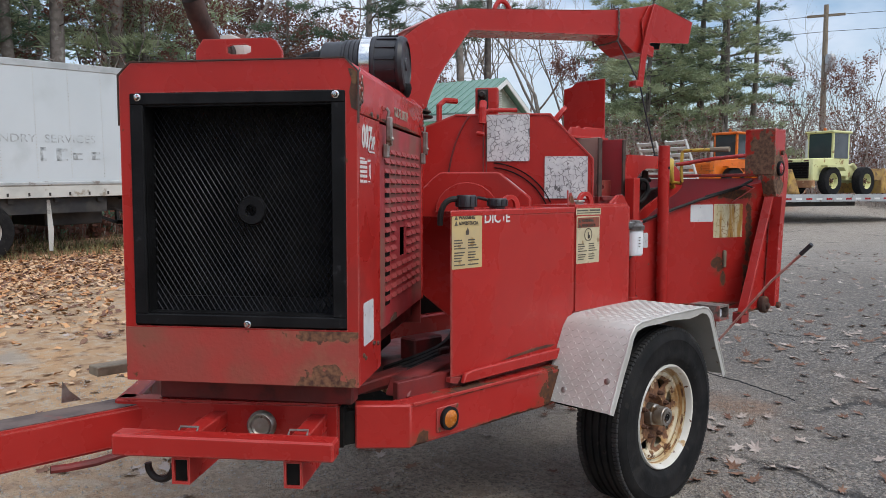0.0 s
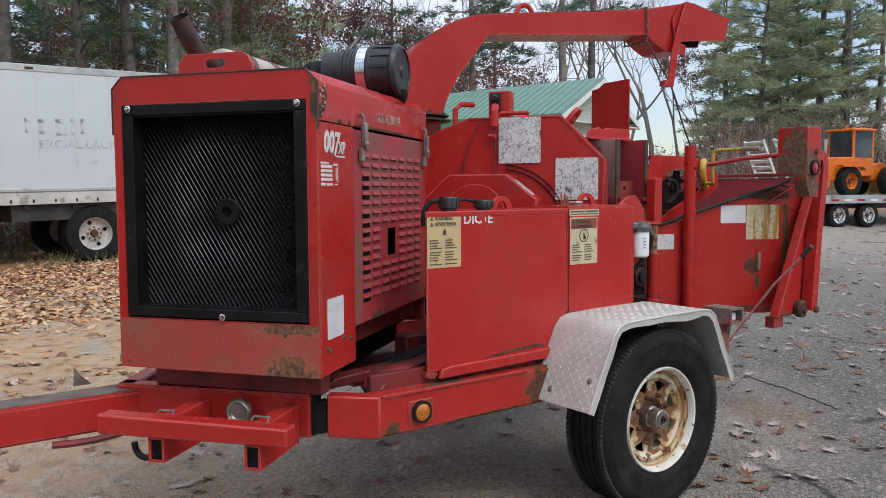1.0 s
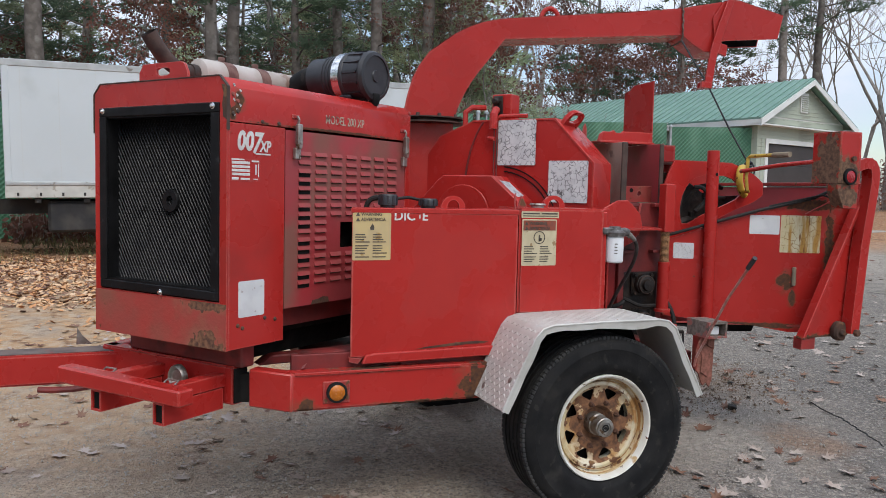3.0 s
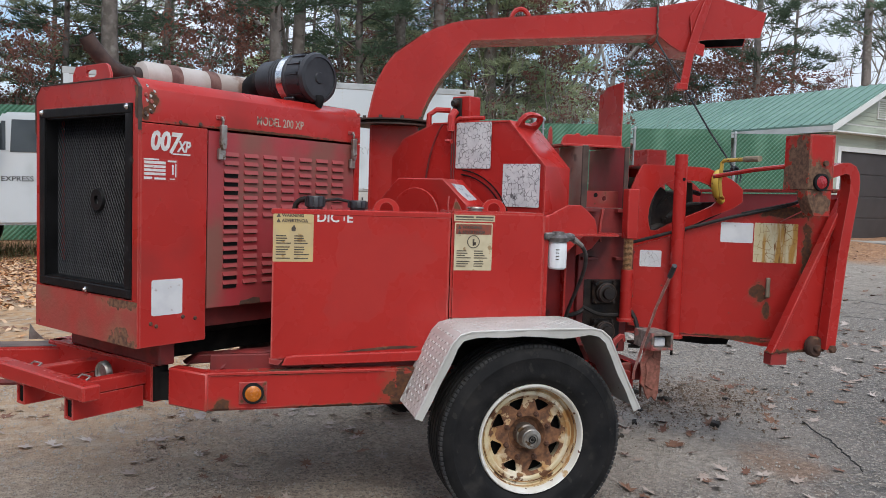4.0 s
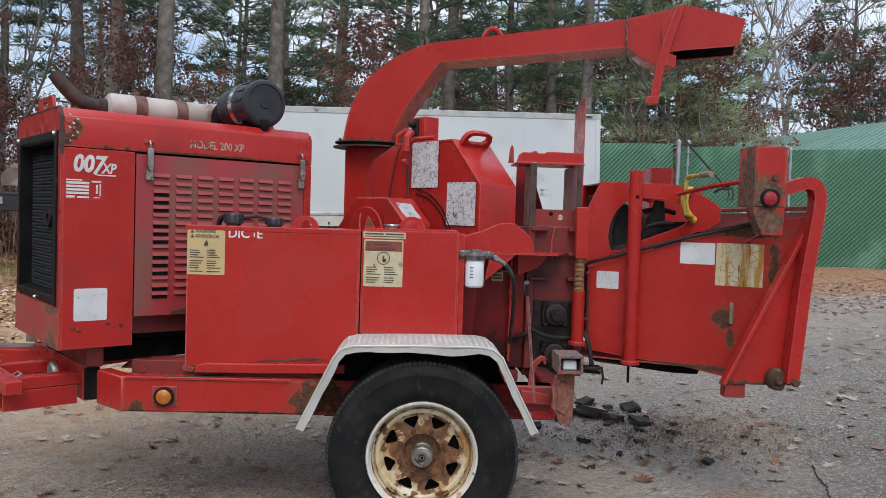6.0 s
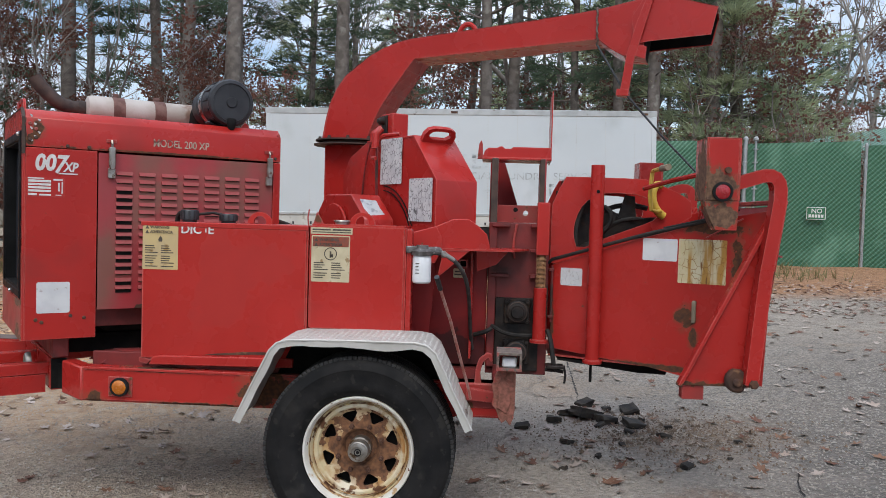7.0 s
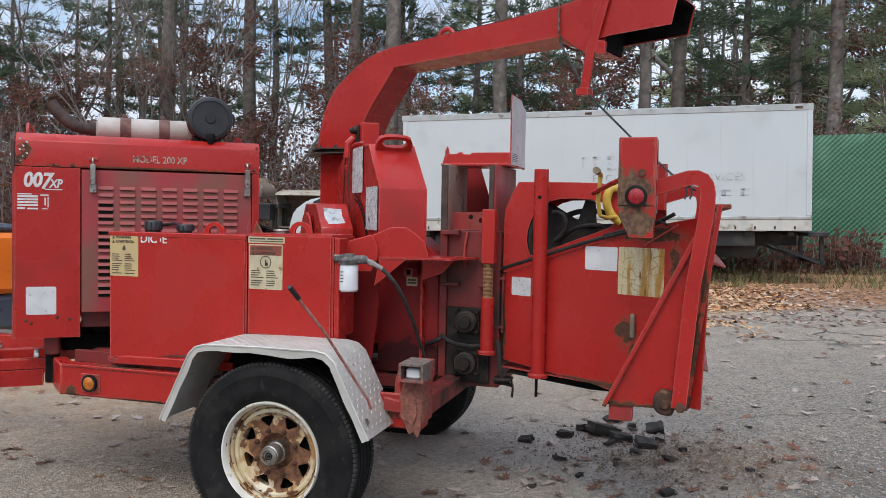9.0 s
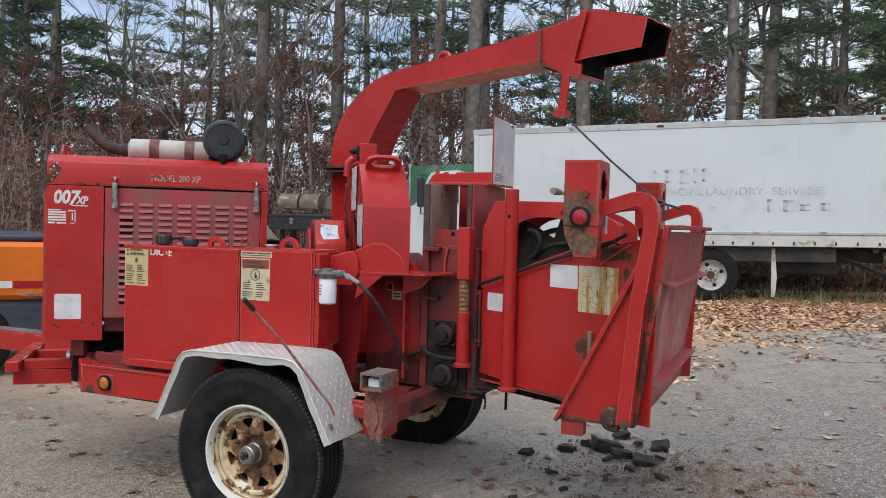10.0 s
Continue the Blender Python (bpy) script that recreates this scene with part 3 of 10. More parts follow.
def stained(base, name, m4, spots, col=RUST, col2=(0.06, 0.03, 0.022), halo=(0.24, 0.06, 0.035), grain=26.0, rough=0.92, more=0.0):
    """A copy of a paint with ragged stains: each spot is a middle and three radii in the frame m4."""
    m = base.copy()
    m.name = name
    n, l = m.node_tree.nodes, m.node_tree.links
    b = n["Principled BSDF"]
    c_src, r_src = b.inputs["Base Color"].links[0].from_socket, b.inputs["Roughness"].links[0].from_socket
    inv = m4.inverted()
    mp = n.new("ShaderNodeMapping")
    mp.inputs["Location"].default_value, mp.inputs["Rotation"].default_value = inv.translation, inv.to_euler()
    l.new(n.new("ShaderNodeTexCoord").outputs["Object"], mp.inputs["Vector"])

    def nz(sc, det, out="Fac"):
        x = n.new("ShaderNodeTexNoise")
        x.inputs["Scale"].default_value, x.inputs["Detail"].default_value = sc, det
        l.new(mp.outputs["Vector"], x.inputs["Vector"])
        return x.outputs[out]

    def op(kind, a, c):
        x = n.new("ShaderNodeMath")
        x.operation = kind
        for i, v in enumerate((a, c)):
            if isinstance(v, (int, float)):
                x.inputs[i].default_value = v
            else:
                l.new(v, x.inputs[i])
        return x.outputs["Value"]

    total = None
    for c, r in spots:
        d = n.new("ShaderNodeVectorMath")
        d.operation = "SUBTRACT"
        l.new(mp.outputs["Vector"], d.inputs[0])
        d.inputs[1].default_value = c
        e = n.new("ShaderNodeVectorMath")
        e.operation = "DIVIDE"
        l.new(d.outputs["Vector"], e.inputs[0])
        e.inputs[1].default_value = r
        g = n.new("ShaderNodeVectorMath")
        g.operation = "LENGTH"
        l.new(e.outputs["Vector"], g.inputs[0])
        f = op("SUBTRACT", 1.0, g.outputs["Value"])
        total = f if total is None else op("MAXIMUM", total, f)
    ragged = op("ADD", total, op("ADD", op("MULTIPLY", op("SUBTRACT", nz(grain, 8.0), 0.5), 2.2), op("MULTIPLY", op("SUBTRACT", nz(grain * 0.3, 4.0), 0.5), 1.6)))

    def step(lo, hi, top=1.0):
        x = n.new("ShaderNodeMapRange")
        x.interpolation_type = "SMOOTHSTEP"
        x.inputs["From Min"].default_value, x.inputs["From Max"].default_value, x.inputs["To Max"].default_value = lo, hi, top
        l.new(ragged, x.inputs["Value"])
        return x.outputs["Result"]

    def mix(f, a, c):
        x = n.new("ShaderNodeMix")
        x.data_type = "RGBA"
        l.new(f, x.inputs["Factor"])
        for key, v in (("A", a), ("B", c)):
            if isinstance(v, tuple):
                x.inputs[key].default_value = (*v, 1)
            else:
                l.new(v, x.inputs[key])
        return x.outputs["Result"]

    ragged = op("ADD", ragged, more)
    core = step(0.12, 0.22)
    tone = n.new("ShaderNodeMapRange")
    tone.inputs["From Min"].default_value, tone.inputs["From Max"].default_value = 0.35, 0.65
    l.new(nz(grain * 2.2, 6.0), tone.inputs["Value"])
    out = mix(step(-0.45, 0.15, 0.65), c_src, halo)
    out = mix(core, out, mix(tone.outputs["Result"], col, col2))
    l.new(out, b.inputs["Base Color"])
    rm = n.new("ShaderNodeMix")
    l.new(core, rm.inputs["Factor"])
    l.new(r_src, rm.inputs["A"])
    rm.inputs["B"].default_value = rough
    l.new(rm.outputs["Result"], b.inputs["Roughness"])
    return m


bucket_brown = surf("rust_brown_bucket", (0.20, 0.145, 0.115), (0.13, 0.09, 0.07), 3.0, 0.75, wear=((0.28, 0.24, 0.21), 5.0, 0.55, 0.68, 0.6), bump=0.3, bscale=30)
tan_steel = surf("weathered_tan_steel", (0.42, 0.38, 0.31), (0.33, 0.29, 0.23), 2.0, 0.7, wear=((0.2, 0.14, 0.09), 4.0, 0.55, 0.7, 0.85), bump=0.2, bscale=30)


def cracked(m, scale, col, width):
    """Fine cracks through a sticker, as Voronoi cell edges bent by noise."""
    n, l = m.node_tree.nodes, m.node_tree.links
    b = n["Principled BSDF"]
    src = b.inputs["Base Color"].links[0].from_socket
    co, warp, add, vor = n.new("ShaderNodeTexCoord"), n.new("ShaderNodeTexNoise"), n.new("ShaderNodeVectorMath"), n.new("ShaderNodeTexVoronoi")
    warp.inputs["Scale"].default_value, warp.inputs["Detail"].default_value = scale * 0.8, 4.0
    add.operation = "MULTIPLY_ADD"
    add.inputs[1].default_value = (0.7 / scale,) * 3
    vor.feature = "DISTANCE_TO_EDGE"
    vor.inputs["Scale"].default_value = scale
    l.new(co.outputs["Object"], warp.inputs["Vector"])
    l.new(warp.outputs["Color"], add.inputs[0])
    l.new(co.outputs["Object"], add.inputs[2])
    l.new(add.outputs["Vector"], vor.inputs["Vector"])
    rg, gaps, mul, mx = n.new("ShaderNodeMapRange"), n.new("ShaderNodeMapRange"), n.new("ShaderNodeMath"), n.new("ShaderNodeMix")
    rg.inputs["From Max"].default_value, rg.inputs["To Min"].default_value, rg.inputs["To Max"].default_value = width, 1.0, 0.0
    l.new(vor.outputs["Distance"], rg.inputs["Value"])
    gaps.inputs["From Min"].default_value, gaps.inputs["From Max"].default_value = 0.42, 0.52
    l.new(warp.outputs["Fac"], gaps.inputs["Value"])
    mul.operation = "MULTIPLY"
    l.new(rg.outputs["Result"], mul.inputs[0])
    l.new(gaps.outputs["Result"], mul.inputs[1])
    mx.data_type = "RGBA"
    l.new(mul.outputs["Value"], mx.inputs["Factor"])
    l.new(src, mx.inputs["A"])
    mx.inputs["B"].default_value = (*col, 1)
    l.new(mx.outputs["Result"], b.inputs["Base Color"])


cracked(decal_stain, 25.0, (0.30, 0.14, 0.03), 0.045)
cracked(decal_white, 38.0, (0.11, 0.105, 0.105), 0.085)
decal_cracked = decal_clean.copy()
decal_cracked.name = "cracked_white_sticker"
cracked(decal_cracked, 34.0, (0.22, 0.21, 0.21), 0.030)


# ---- builders ----
def B():
    return bmesh.new()


def fresh_bevel(bm, verts, bev, segs=1):
    if bev:
        edges = list({e for v in verts for e in v.link_edges})
        bmesh.ops.bevel(bm, geom=edges, offset=bev, segments=segs, affect="EDGES", clamp_overlap=True)


def box(bm, x0, x1, y0, y1, z0, z1, bev=0.004, m=None, segs=1):
    t = bmesh.new()
    bmesh.ops.create_cube(t, size=1, matrix=Matrix.LocRotScale(((x0 + x1) / 2, (y0 + y1) / 2, (z0 + z1) / 2), None, (x1 - x0, y1 - y0, z1 - z0)))
    fresh_bevel(t, t.verts, bev, segs)
    return join(bm, t, m)


def join(bm, t, m=None):
    if m is not None:
        t.transform(m)
    tmp = bpy.data.meshes.new("tmp")
    t.to_mesh(tmp)
    t.free()
    bm.from_mesh(tmp)
    bpy.data.meshes.remove(tmp)
    return bm


def prism(bm, pts, y0, y1, bev=0.0, m=None, segs=1):
    """A plate: the outline pts (x, z), from depth y0 to y1."""
    t = bmesh.new()
    a = [t.verts.new((x, y0, z)) for x, z in pts]
    c = [t.verts.new((x, y1, z)) for x, z in pts]
    t.faces.new(a)
    t.faces.new(c[::-1])
    for i in range(len(pts)):
        j = (i + 1) % len(pts)
        t.faces.new((a[j], a[i], c[i], c[j]))
    bmesh.ops.recalc_face_normals(t, faces=t.faces)
    fresh_bevel(t, t.verts, bev, segs)
    return join(bm, t, m)


def prism_hole(bm, outer, hole, y0, y1, m=None):
    """A plate (x, z) with one hole; both outlines have the same number of points and run the same way round."""
    t = bmesh.new()
    k = len(outer)
    rings = [[t.verts.new((x, y, z)) for x, z in o] for y in (y0, y1) for o in (outer, hole)]
    for i in range(k):
        j = (i + 1) % k
        t.faces.new((rings[0][i], rings[0][j], rings[1][j], rings[1][i]))
        t.faces.new((rings[2][j], rings[2][i], rings[3][i], rings[3][j]))
        t.faces.new((rings[0][j], rings[0][i], rings[2][i], rings[2][j]))
        t.faces.new((rings[1][i], rings[1][j], rings[3][j], rings[3][i]))
    bmesh.ops.recalc_face_normals(t, faces=t.faces)
    return join(bm, t, m)


def tube(bm, pts, r, seg=8, caps=True, taper=None):
    """A round bar along pts; taper: the radius at each point."""
    pts = [Vector(p) for p in pts]
    rings, up = [], None
    for i, p in enumerate(pts):
        d = (pts[min(i + 1, len(pts) - 1)] - pts[max(i - 1, 0)]).normalized()
        if up is None:
            up = d.orthogonal().normalized()
        else:
            up = (up - d * up.dot(d)).normalized()
        side = d.cross(up)
        rad = taper[i] if taper else r
        rings.append([bm.verts.new(p + (up * math.cos(a) + side * math.sin(a)) * rad) for a in (2 * math.pi * k / seg for k in range(seg))])
    for a, c in zip(rings, rings[1:]):
        for k in range(seg):
            bm.faces.new((a[k], a[(k + 1) % seg], c[(k + 1) % seg], c[k]))
    if caps:
        bm.faces.new(rings[0][::-1])
        bm.faces.new(rings[-1])
    return bm


def lathe(bm, prof, seg=32, m=None, closed=False):
    """Turns the profile (radius, height) round the z axis."""
    t = bmesh.new()
    rings = []
    for r, h in prof:
        if r < 1e-6:
            rings.append([t.verts.new((0, 0, h))])
        else:
            rings.append([t.verts.new((r * math.cos(2 * math.pi * k / seg), r * math.sin(2 * math.pi * k / seg), h)) for k in range(seg)])
    pairs = list(zip(rings, rings[1:])) + ([(rings[-1], rings[0])] if closed else [])
    for a, c in pairs:
        for k in range(seg):
            q = (k + 1) % seg
            f = [a[k % len(a)], a[q % len(a)], c[q % len(c)], c[k % len(c)]]
            f = list(dict.fromkeys(f))
            if len(f) > 2:
                t.faces.new(f)
    bmesh.ops.recalc_face_normals(t, faces=t.faces)
    return join(bm, t, m)


def disc_x(cx, cy, cz, turn=0):
    """Turns the z axis into -y (towards the near side), then about the upright by turn."""
    return pose(cx, cy, cz, 0, 0, turn) @ pose(0, 0, 0, 90, 0, 0)


def bez(a, c1, c2, d, n=10):
    a, c1, c2, d = (Vector(p) for p in (a, c1, c2, d))
    return [a * (1 - t) ** 3 + c1 * 3 * t * (1 - t) ** 2 + c2 * 3 * t * t * (1 - t) + d * t ** 3 for t in (i / n for i in range(n + 1))]


def thing(name, base, label, category, group="", kind=""):
    ob = new(name)
    ob.location = base
    ob.empty_display_size = 0.1
    return tagged(ob, label, category, group, kind)


def mesh_of(name, bm, mat, m=None, sharp=35):
    if m is not None:
        bm.transform(m)
    me = bpy.data.meshes.new(name)
    bm.to_mesh(me)
    bm.free()
    me.materials.append(mat)
    me.shade_smooth()
    me.set_sharp_from_angle(angle=radians(sharp))
    return me


def part(name, bm, mat, parent=None, label="", m=None, sharp=35):
    """One mesh object, in world places, under a thing or under a part of it."""
    ob = new(name, mesh_of(name, bm, mat, m, sharp))
    ob.parent = parent
    if parent is not None and parent.data is None:
        ob.location = -parent.location
    return tagged(ob, label)


def piece(name, me, parent, m, label=""):
    """One of many alike pieces that share a mesh, at the world pose m."""
    ob = new(name, me)
    ob.parent = parent
    ob.matrix_basis = Matrix.Translation(-parent.location) @ m if parent.data is None else m
    return tagged(ob, label)


def words(name, text, size, mat, parent, m, label="", shear=0.0, bold=0.0, xscale=1.0, depth=0.0006):
    """Lettering as a thin mesh: x along the line, z up, facing -y of the pose m."""
    cu = bpy.data.curves.new(name, "FONT")
    cu.body, cu.size, cu.shear, cu.offset, cu.extrude, cu.resolution_u = text, size, shear, bold, depth, 3
    tmp = bpy.data.objects.new("tmp_text", cu)
    me = bpy.data.meshes.new_from_object(tmp)
    bpy.data.objects.remove(tmp)
    me.transform(m @ pose(0, 0, 0, 90, 0, 0) @ Matrix.Diagonal((xscale, 1, 1, 1)))
    me.materials.append(mat)
    me.name = name
    ob = new(name, me)
    ob.parent = parent
    if parent.data is None:
        ob.location = -parent.location
    return tagged(ob, label)


def ease(f):
    f = max(0.0, min(1.0, f))
    return f * f * (3 - 2 * f)


def gz(x, y):
    """The lie of the land: it climbs gently to the far side and to the rear of the machine, and falls off towards the flatbed."""
    return 0.01 + 0.028 * 30 * math.tanh(x / 30) + 0.010 * 40 * math.tanh((y + 0.3) / 40) - 0.65 * ease((x - 7) / 15) * ease((15 - y) / 6)


# ---- setting: ground ----
def build_ground():
    axis_x = [-600, -300, -150, -80, -50, -35, -25, -18, -13] + [-8 + 0.4 * i for i in range(0, 76)] + [24, 27, 31, 36, 45, 60, 90, 160, 300, 600]
    axis_y = [-600, -300, -150, -80, -50, -35, -25, -18, -13] + [-8 + 0.4 * i for i in range(0, 70)] + [21, 23, 26, 30, 36, 45, 60, 90, 160, 300, 600]
    verts, faces = [], []
    for y in axis_y:
        for x in axis_x:
            bumpy = 0.012 * noise.noise((x * 0.35, y * 0.35, 3.1)) + 0.006 * noise.noise((x * 1.1, y * 1.1, 0.4))
            rise = 0.04 * max(0.0, min(1.0, (y - 11.5) / 2)) * (noise.noise((x * 0.8, y * 0.8, 7.0)) + 0.6)
            verts.append((x, y, gz(x, y) + bumpy * (1 if abs(x) > 0.6 or abs(y + 0.2) > 0.5 else 0) + rise))
    k = len(axis_x)
    for j in range(len(axis_y) - 1):
        for i in range(k - 1):
            faces.append((j * k + i, j * k + i + 1, (j + 1) * k + i + 1, (j + 1) * k + i))
    me = bpy.data.meshes.new("ground")
    me.from_pydata(verts, [], faces)
    me.materials.append(ground_m)
    me.shade_smooth()
    return tagged(new("ground", me), "worn grey asphalt yard with cracks and leafy dirt", "ground", kind="structure")


build_ground()


# ---- the wood chipper ----
CY = 0.72          # the trailer's middle line
ME = pose(-1.62, -0.095, 0, 0, 0, 37)       # engine: x to the rear, y to the far side
MD = pose(0.055, 0.578, 0, 0, 0, -53)       # chipper disc housing: x along its face
MH = pose(-0.477, 1.156, 0, 0, 0, -16.5)    # discharge chute: x along it
MI = pose(1.284, 0.285, 0, 0, 0, -25)       # near side of the infeed hopper
FLIP = Matrix.Translation((0, 2 * CY, 0)) @ Matrix.Diagonal((1, -1, 1, 1))
chipper = thing("wood_chipper", (0.0, CY, gz(0, CY)), "red towable wood chipper with worn rusty paint, on asphalt", "wood chipper")


def flipped(bm):
    bm.transform(FLIP)
    bmesh.ops.reverse_faces(bm, faces=bm.faces)
    return bm


def sticker(name, x0, x1, z0, z1, m, mat, parent, label="", y=-0.0012, r=0.008):
    bm = B()
    pts = []
    for cx, cz, a0 in ((x1 - r, z1 - r, 0), (x0 + r, z1 - r, 90), (x0 + r, z0 + r, 180), (x1 - r, z0 + r, 270)):
        pts += [(cx + r * math.cos(radians(a0 + a)), cz + r * math.sin(radians(a0 + a))) for a in (0, 45, 90)]
    prism(bm, pts, y, y + 0.001)
    return part(name, bm, mat, parent, label, m)


def bars(name, rows, m, mat, parent, y=-0.0022):
    bm = B()
    for x0, x1, z0, z1 in rows:
        box(bm, x0, x1, y, y + 0.0008, z0, z1, 0)
    return part(name, bm, mat, parent, "", m)


# engine housing
def build_engine():
    w, ln, zb, zt, ch = 0.824, 1.255, 0.79, 1.868, 0.042
    bm = B()
    # front sheet: top band, two posts and the lower band round the screen's opening
    o = [(0, zb), (w, zb), (w, 1.3), (w, zt - ch), (w - ch, zt), (ch, zt), (0, zt - ch), (0, 1.3)]
    h = [(0.04, 0.98), (w - 0.04, 0.98), (w - 0.04, 1.3), (w - 0.04, 1.745), (w - 0.06, 1.768), (0.06, 1.768), (0.04, 1.745), (0.04, 1.3)]
    fm = ME @ Matrix(((0, 1, 0, 0), (1, 0, 0, 0), (0, 0, 1, 0), (0, 0, 0, 1)))
    prism_hole(bm, o, h, 0.0, 0.012, fm)
    body = part("engine_housing", bm, red, chipper, "red sheet-steel engine housing")
    bm = B()
    prism(bm, [(0.002, zb), (w - 0.002, zb), (w - 0.002, 0.975), (0.002, 0.975)], -0.004, 0.0, m=fm)
    front_rusty = stained(red_rusty, "rust_eaten_red_sheet", fm, (((0.24, 0.0, 0.795), (0.25, 0.1, 0.062)), ((0.52, 0.0, 0.79), (0.12, 0.1, 0.03)), ((0.18, 0.0, 0.965), (0.30, 0.1, 0.026)), ((0.02, 0.0, 0.95), (0.07, 0.1, 0.07)), ((0.01, 0.0, 0.85), (0.03, 0.1, 0.10)), ((0.55, 0.0, 0.972), (0.2, 0.1, 0.016)), ((0.78, 0.0, 0.79), (0.08, 0.1, 0.03))), col=(0.24, 0.115, 0.06), col2=(0.08, 0.036, 0.024), halo=(0.33, 0.10, 0.06), more=0.26)
    part("lower_front_panel", bm, front_rusty, body, "scraped red panel with rusted lower edge")
    bm = B()
    prism(bm, [(0.001, 1.70), (0.02, 1.71), (0.026, 1.76), (0.018, 1.80), (0.03, 1.835), (0.016, 1.835), (0.001, 1.822)], -0.0016, 0.0, 0, fm)
    prism(bm, [(-0.001, 1.70), (0.012, 1.69), (0.018, 1.74), (0.010, 1.80), (0.016, 1.822), (-0.001, 1.822)], -0.0016, 0.0, 0, ME)
    part("rust_patch", bm, rust, body, "dark rust along the hood's front corner")
    # hood: roof with chamfered edges and a turned-down lip
    bm = B()
    prof = [(0.0, 1.694), (0.0, zt - ch), (ch, zt), (w - ch, zt), (w, zt - ch), (w, 1.694), (w - 0.012, 1.694), (w - 0.012, zt - ch - 0.005), (w - ch - 0.005, zt - 0.012), (ch + 0.005, zt - 0.012), (0.012, zt - ch - 0.005), (0.012, 1.694)]
    prism(bm, prof, 0.013, ln, m=fm, bev=0.002)
    hd = part("hood", bm, stained(red, "chipped_red_hood", ME, (((0.065, 0.0, 1.775), (0.034, 0.1, 0.045)), ((0.03, 0.0, 1.72), (0.025, 0.1, 0.025)), ((0.285, 0.0, 1.705), (0.015, 0.1, 0.015)), ((0.62, 0.0, 1.700), (0.5, 0.1, 0.006)))), body)
    bm = B()
    lip_o = [(-0.005, 1.66), (-0.005, zt - ch + 0.002), (ch - 0.002, zt + 0.005), (w - ch + 0.002, zt + 0.005), (w + 0.005, zt - ch + 0.002), (w + 0.005, 1.66)]
    lip_i = [(w + 0.001, 1.66), (w + 0.001, zt - ch), (w - ch, zt + 0.001), (ch, zt + 0.001), (-0.001, zt - ch), (-0.001, 1.66)]
    prism(bm, lip_o + lip_i, -0.004, 0.010, m=fm)
    part("hood_edge", bm, rust_dark, hd, "dark weathered edge of the hood")
    bm = B()
    prism(bm, [(0.012, 0.80), (w - 0.012, 0.80), (w - 0.012, zt - ch), (w - ch, zt - 0.014), (ch, zt - 0.014), (0.012, zt - ch)], ln - 0.012, ln - 0.002, m=fm)
    part("rear_panel", bm, red_worn, body)
    bm = B()
    box(bm, 0.012, 0.322, 0.0, 0.01, zb, 1.690, 0.002)
    part("side_panel", bm, red, body, "", ME)
    bm = B()
    box(bm, 0.012, ln - 0.012, w - 0.01, w, 0.80, 1.690, 0.002)
    part("side_panel", bm, red, body, "", ME)
    bm = B()
    box(bm, 1.215, ln, 0.0, 0.01, 0.92, 1.690, 0.002)
    part("rear_post", bm, red, body, "", ME)
    # set-back sill, its red darkened for the shade below the door
    bm = B()
    box(bm, 0.323, ln, 0.055, 0.065, 0.835, 0.93, 0.002)
    part("sill", bm, red_dark, body, "", ME)
    # louvred door with a cut-out and latches
    bm = B()
    zl0, zl1 = 0.924, 1.684
    o = [(0.328, zl0), (1.211, zl0), (1.211, 1.2), (1.211, zl1), (0.9, zl1), (0.6, zl1), (0.328, zl1), (0.328, 1.2)]
    h = [(0.698, 1.17), (0.808, 1.17), (0.808, 1.23), (0.808, 1.288), (0.77, 1.288), (0.73, 1.288), (0.698, 1.288), (0.698, 1.23)]
    prism_hole(bm, o, h, 0.002, 0.008, ME)
    door = part("side_door", bm, red_faded, body, "faded maroon louvred door")
    lm = B()
    # one louvre: a slanted hood open below
    t = [(-0.040, 0.0, 0.0), (0.040, 0.0, 0.0), (0.040, 0.0, 0.019), (-0.040, 0.0, 0.019), (-0.037, -0.0095, 0.001), (0.037, -0.0095, 0.001)]
    vs = [lm.verts.new(p) for p in t]
    for f in ((4, 5, 2, 3), (0, 4, 3), (1, 2, 5), (0, 1, 5, 4)):
        lm.faces.new([vs[i] for i in f])
    lmesh = mesh_of("louvre", lm, red_louvre)
    dark, open_slots = B(), B()
    for c in range(7):
        for r in range(17):
            x, z = 0.447 + c * 0.1083, 1.580 - r * 0.0373
            if 0.66 < x < 0.86 and 1.14 < z < 1.31:
                continue
            if z < 0.99:
                continue
            if c == 0 and r > 1 and r % 4 != 1:
                box(open_slots, x - 0.036, x + 0.036, -0.0012, 0.003, z - 0.0165, z + 0.0005, 0)
            piece("louvre", lmesh, door, ME @ pose(x, 0.002, z))
            box(dark, x - 0.034, x + 0.034, -0.0004, 0.0026, z - 0.0045, z + 0.0015, 0)
    # brown strips and black sheets on the door paint the shade in the slots
    tagged(part("louvre_gap", dark, rust, door, "", ME), kind="stuff")
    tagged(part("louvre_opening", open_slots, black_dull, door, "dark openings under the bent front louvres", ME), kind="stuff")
    bm = B()
    prism(bm, [(0.50, 0.925), (0.62, 0.925), (0.615, 0.948), (0.58, 0.954), (0.55, 0.945), (0.51, 0.942)], -0.001, 0.002)
    part("rust_patch", bm, rust, door, "dark rusted patch", ME)
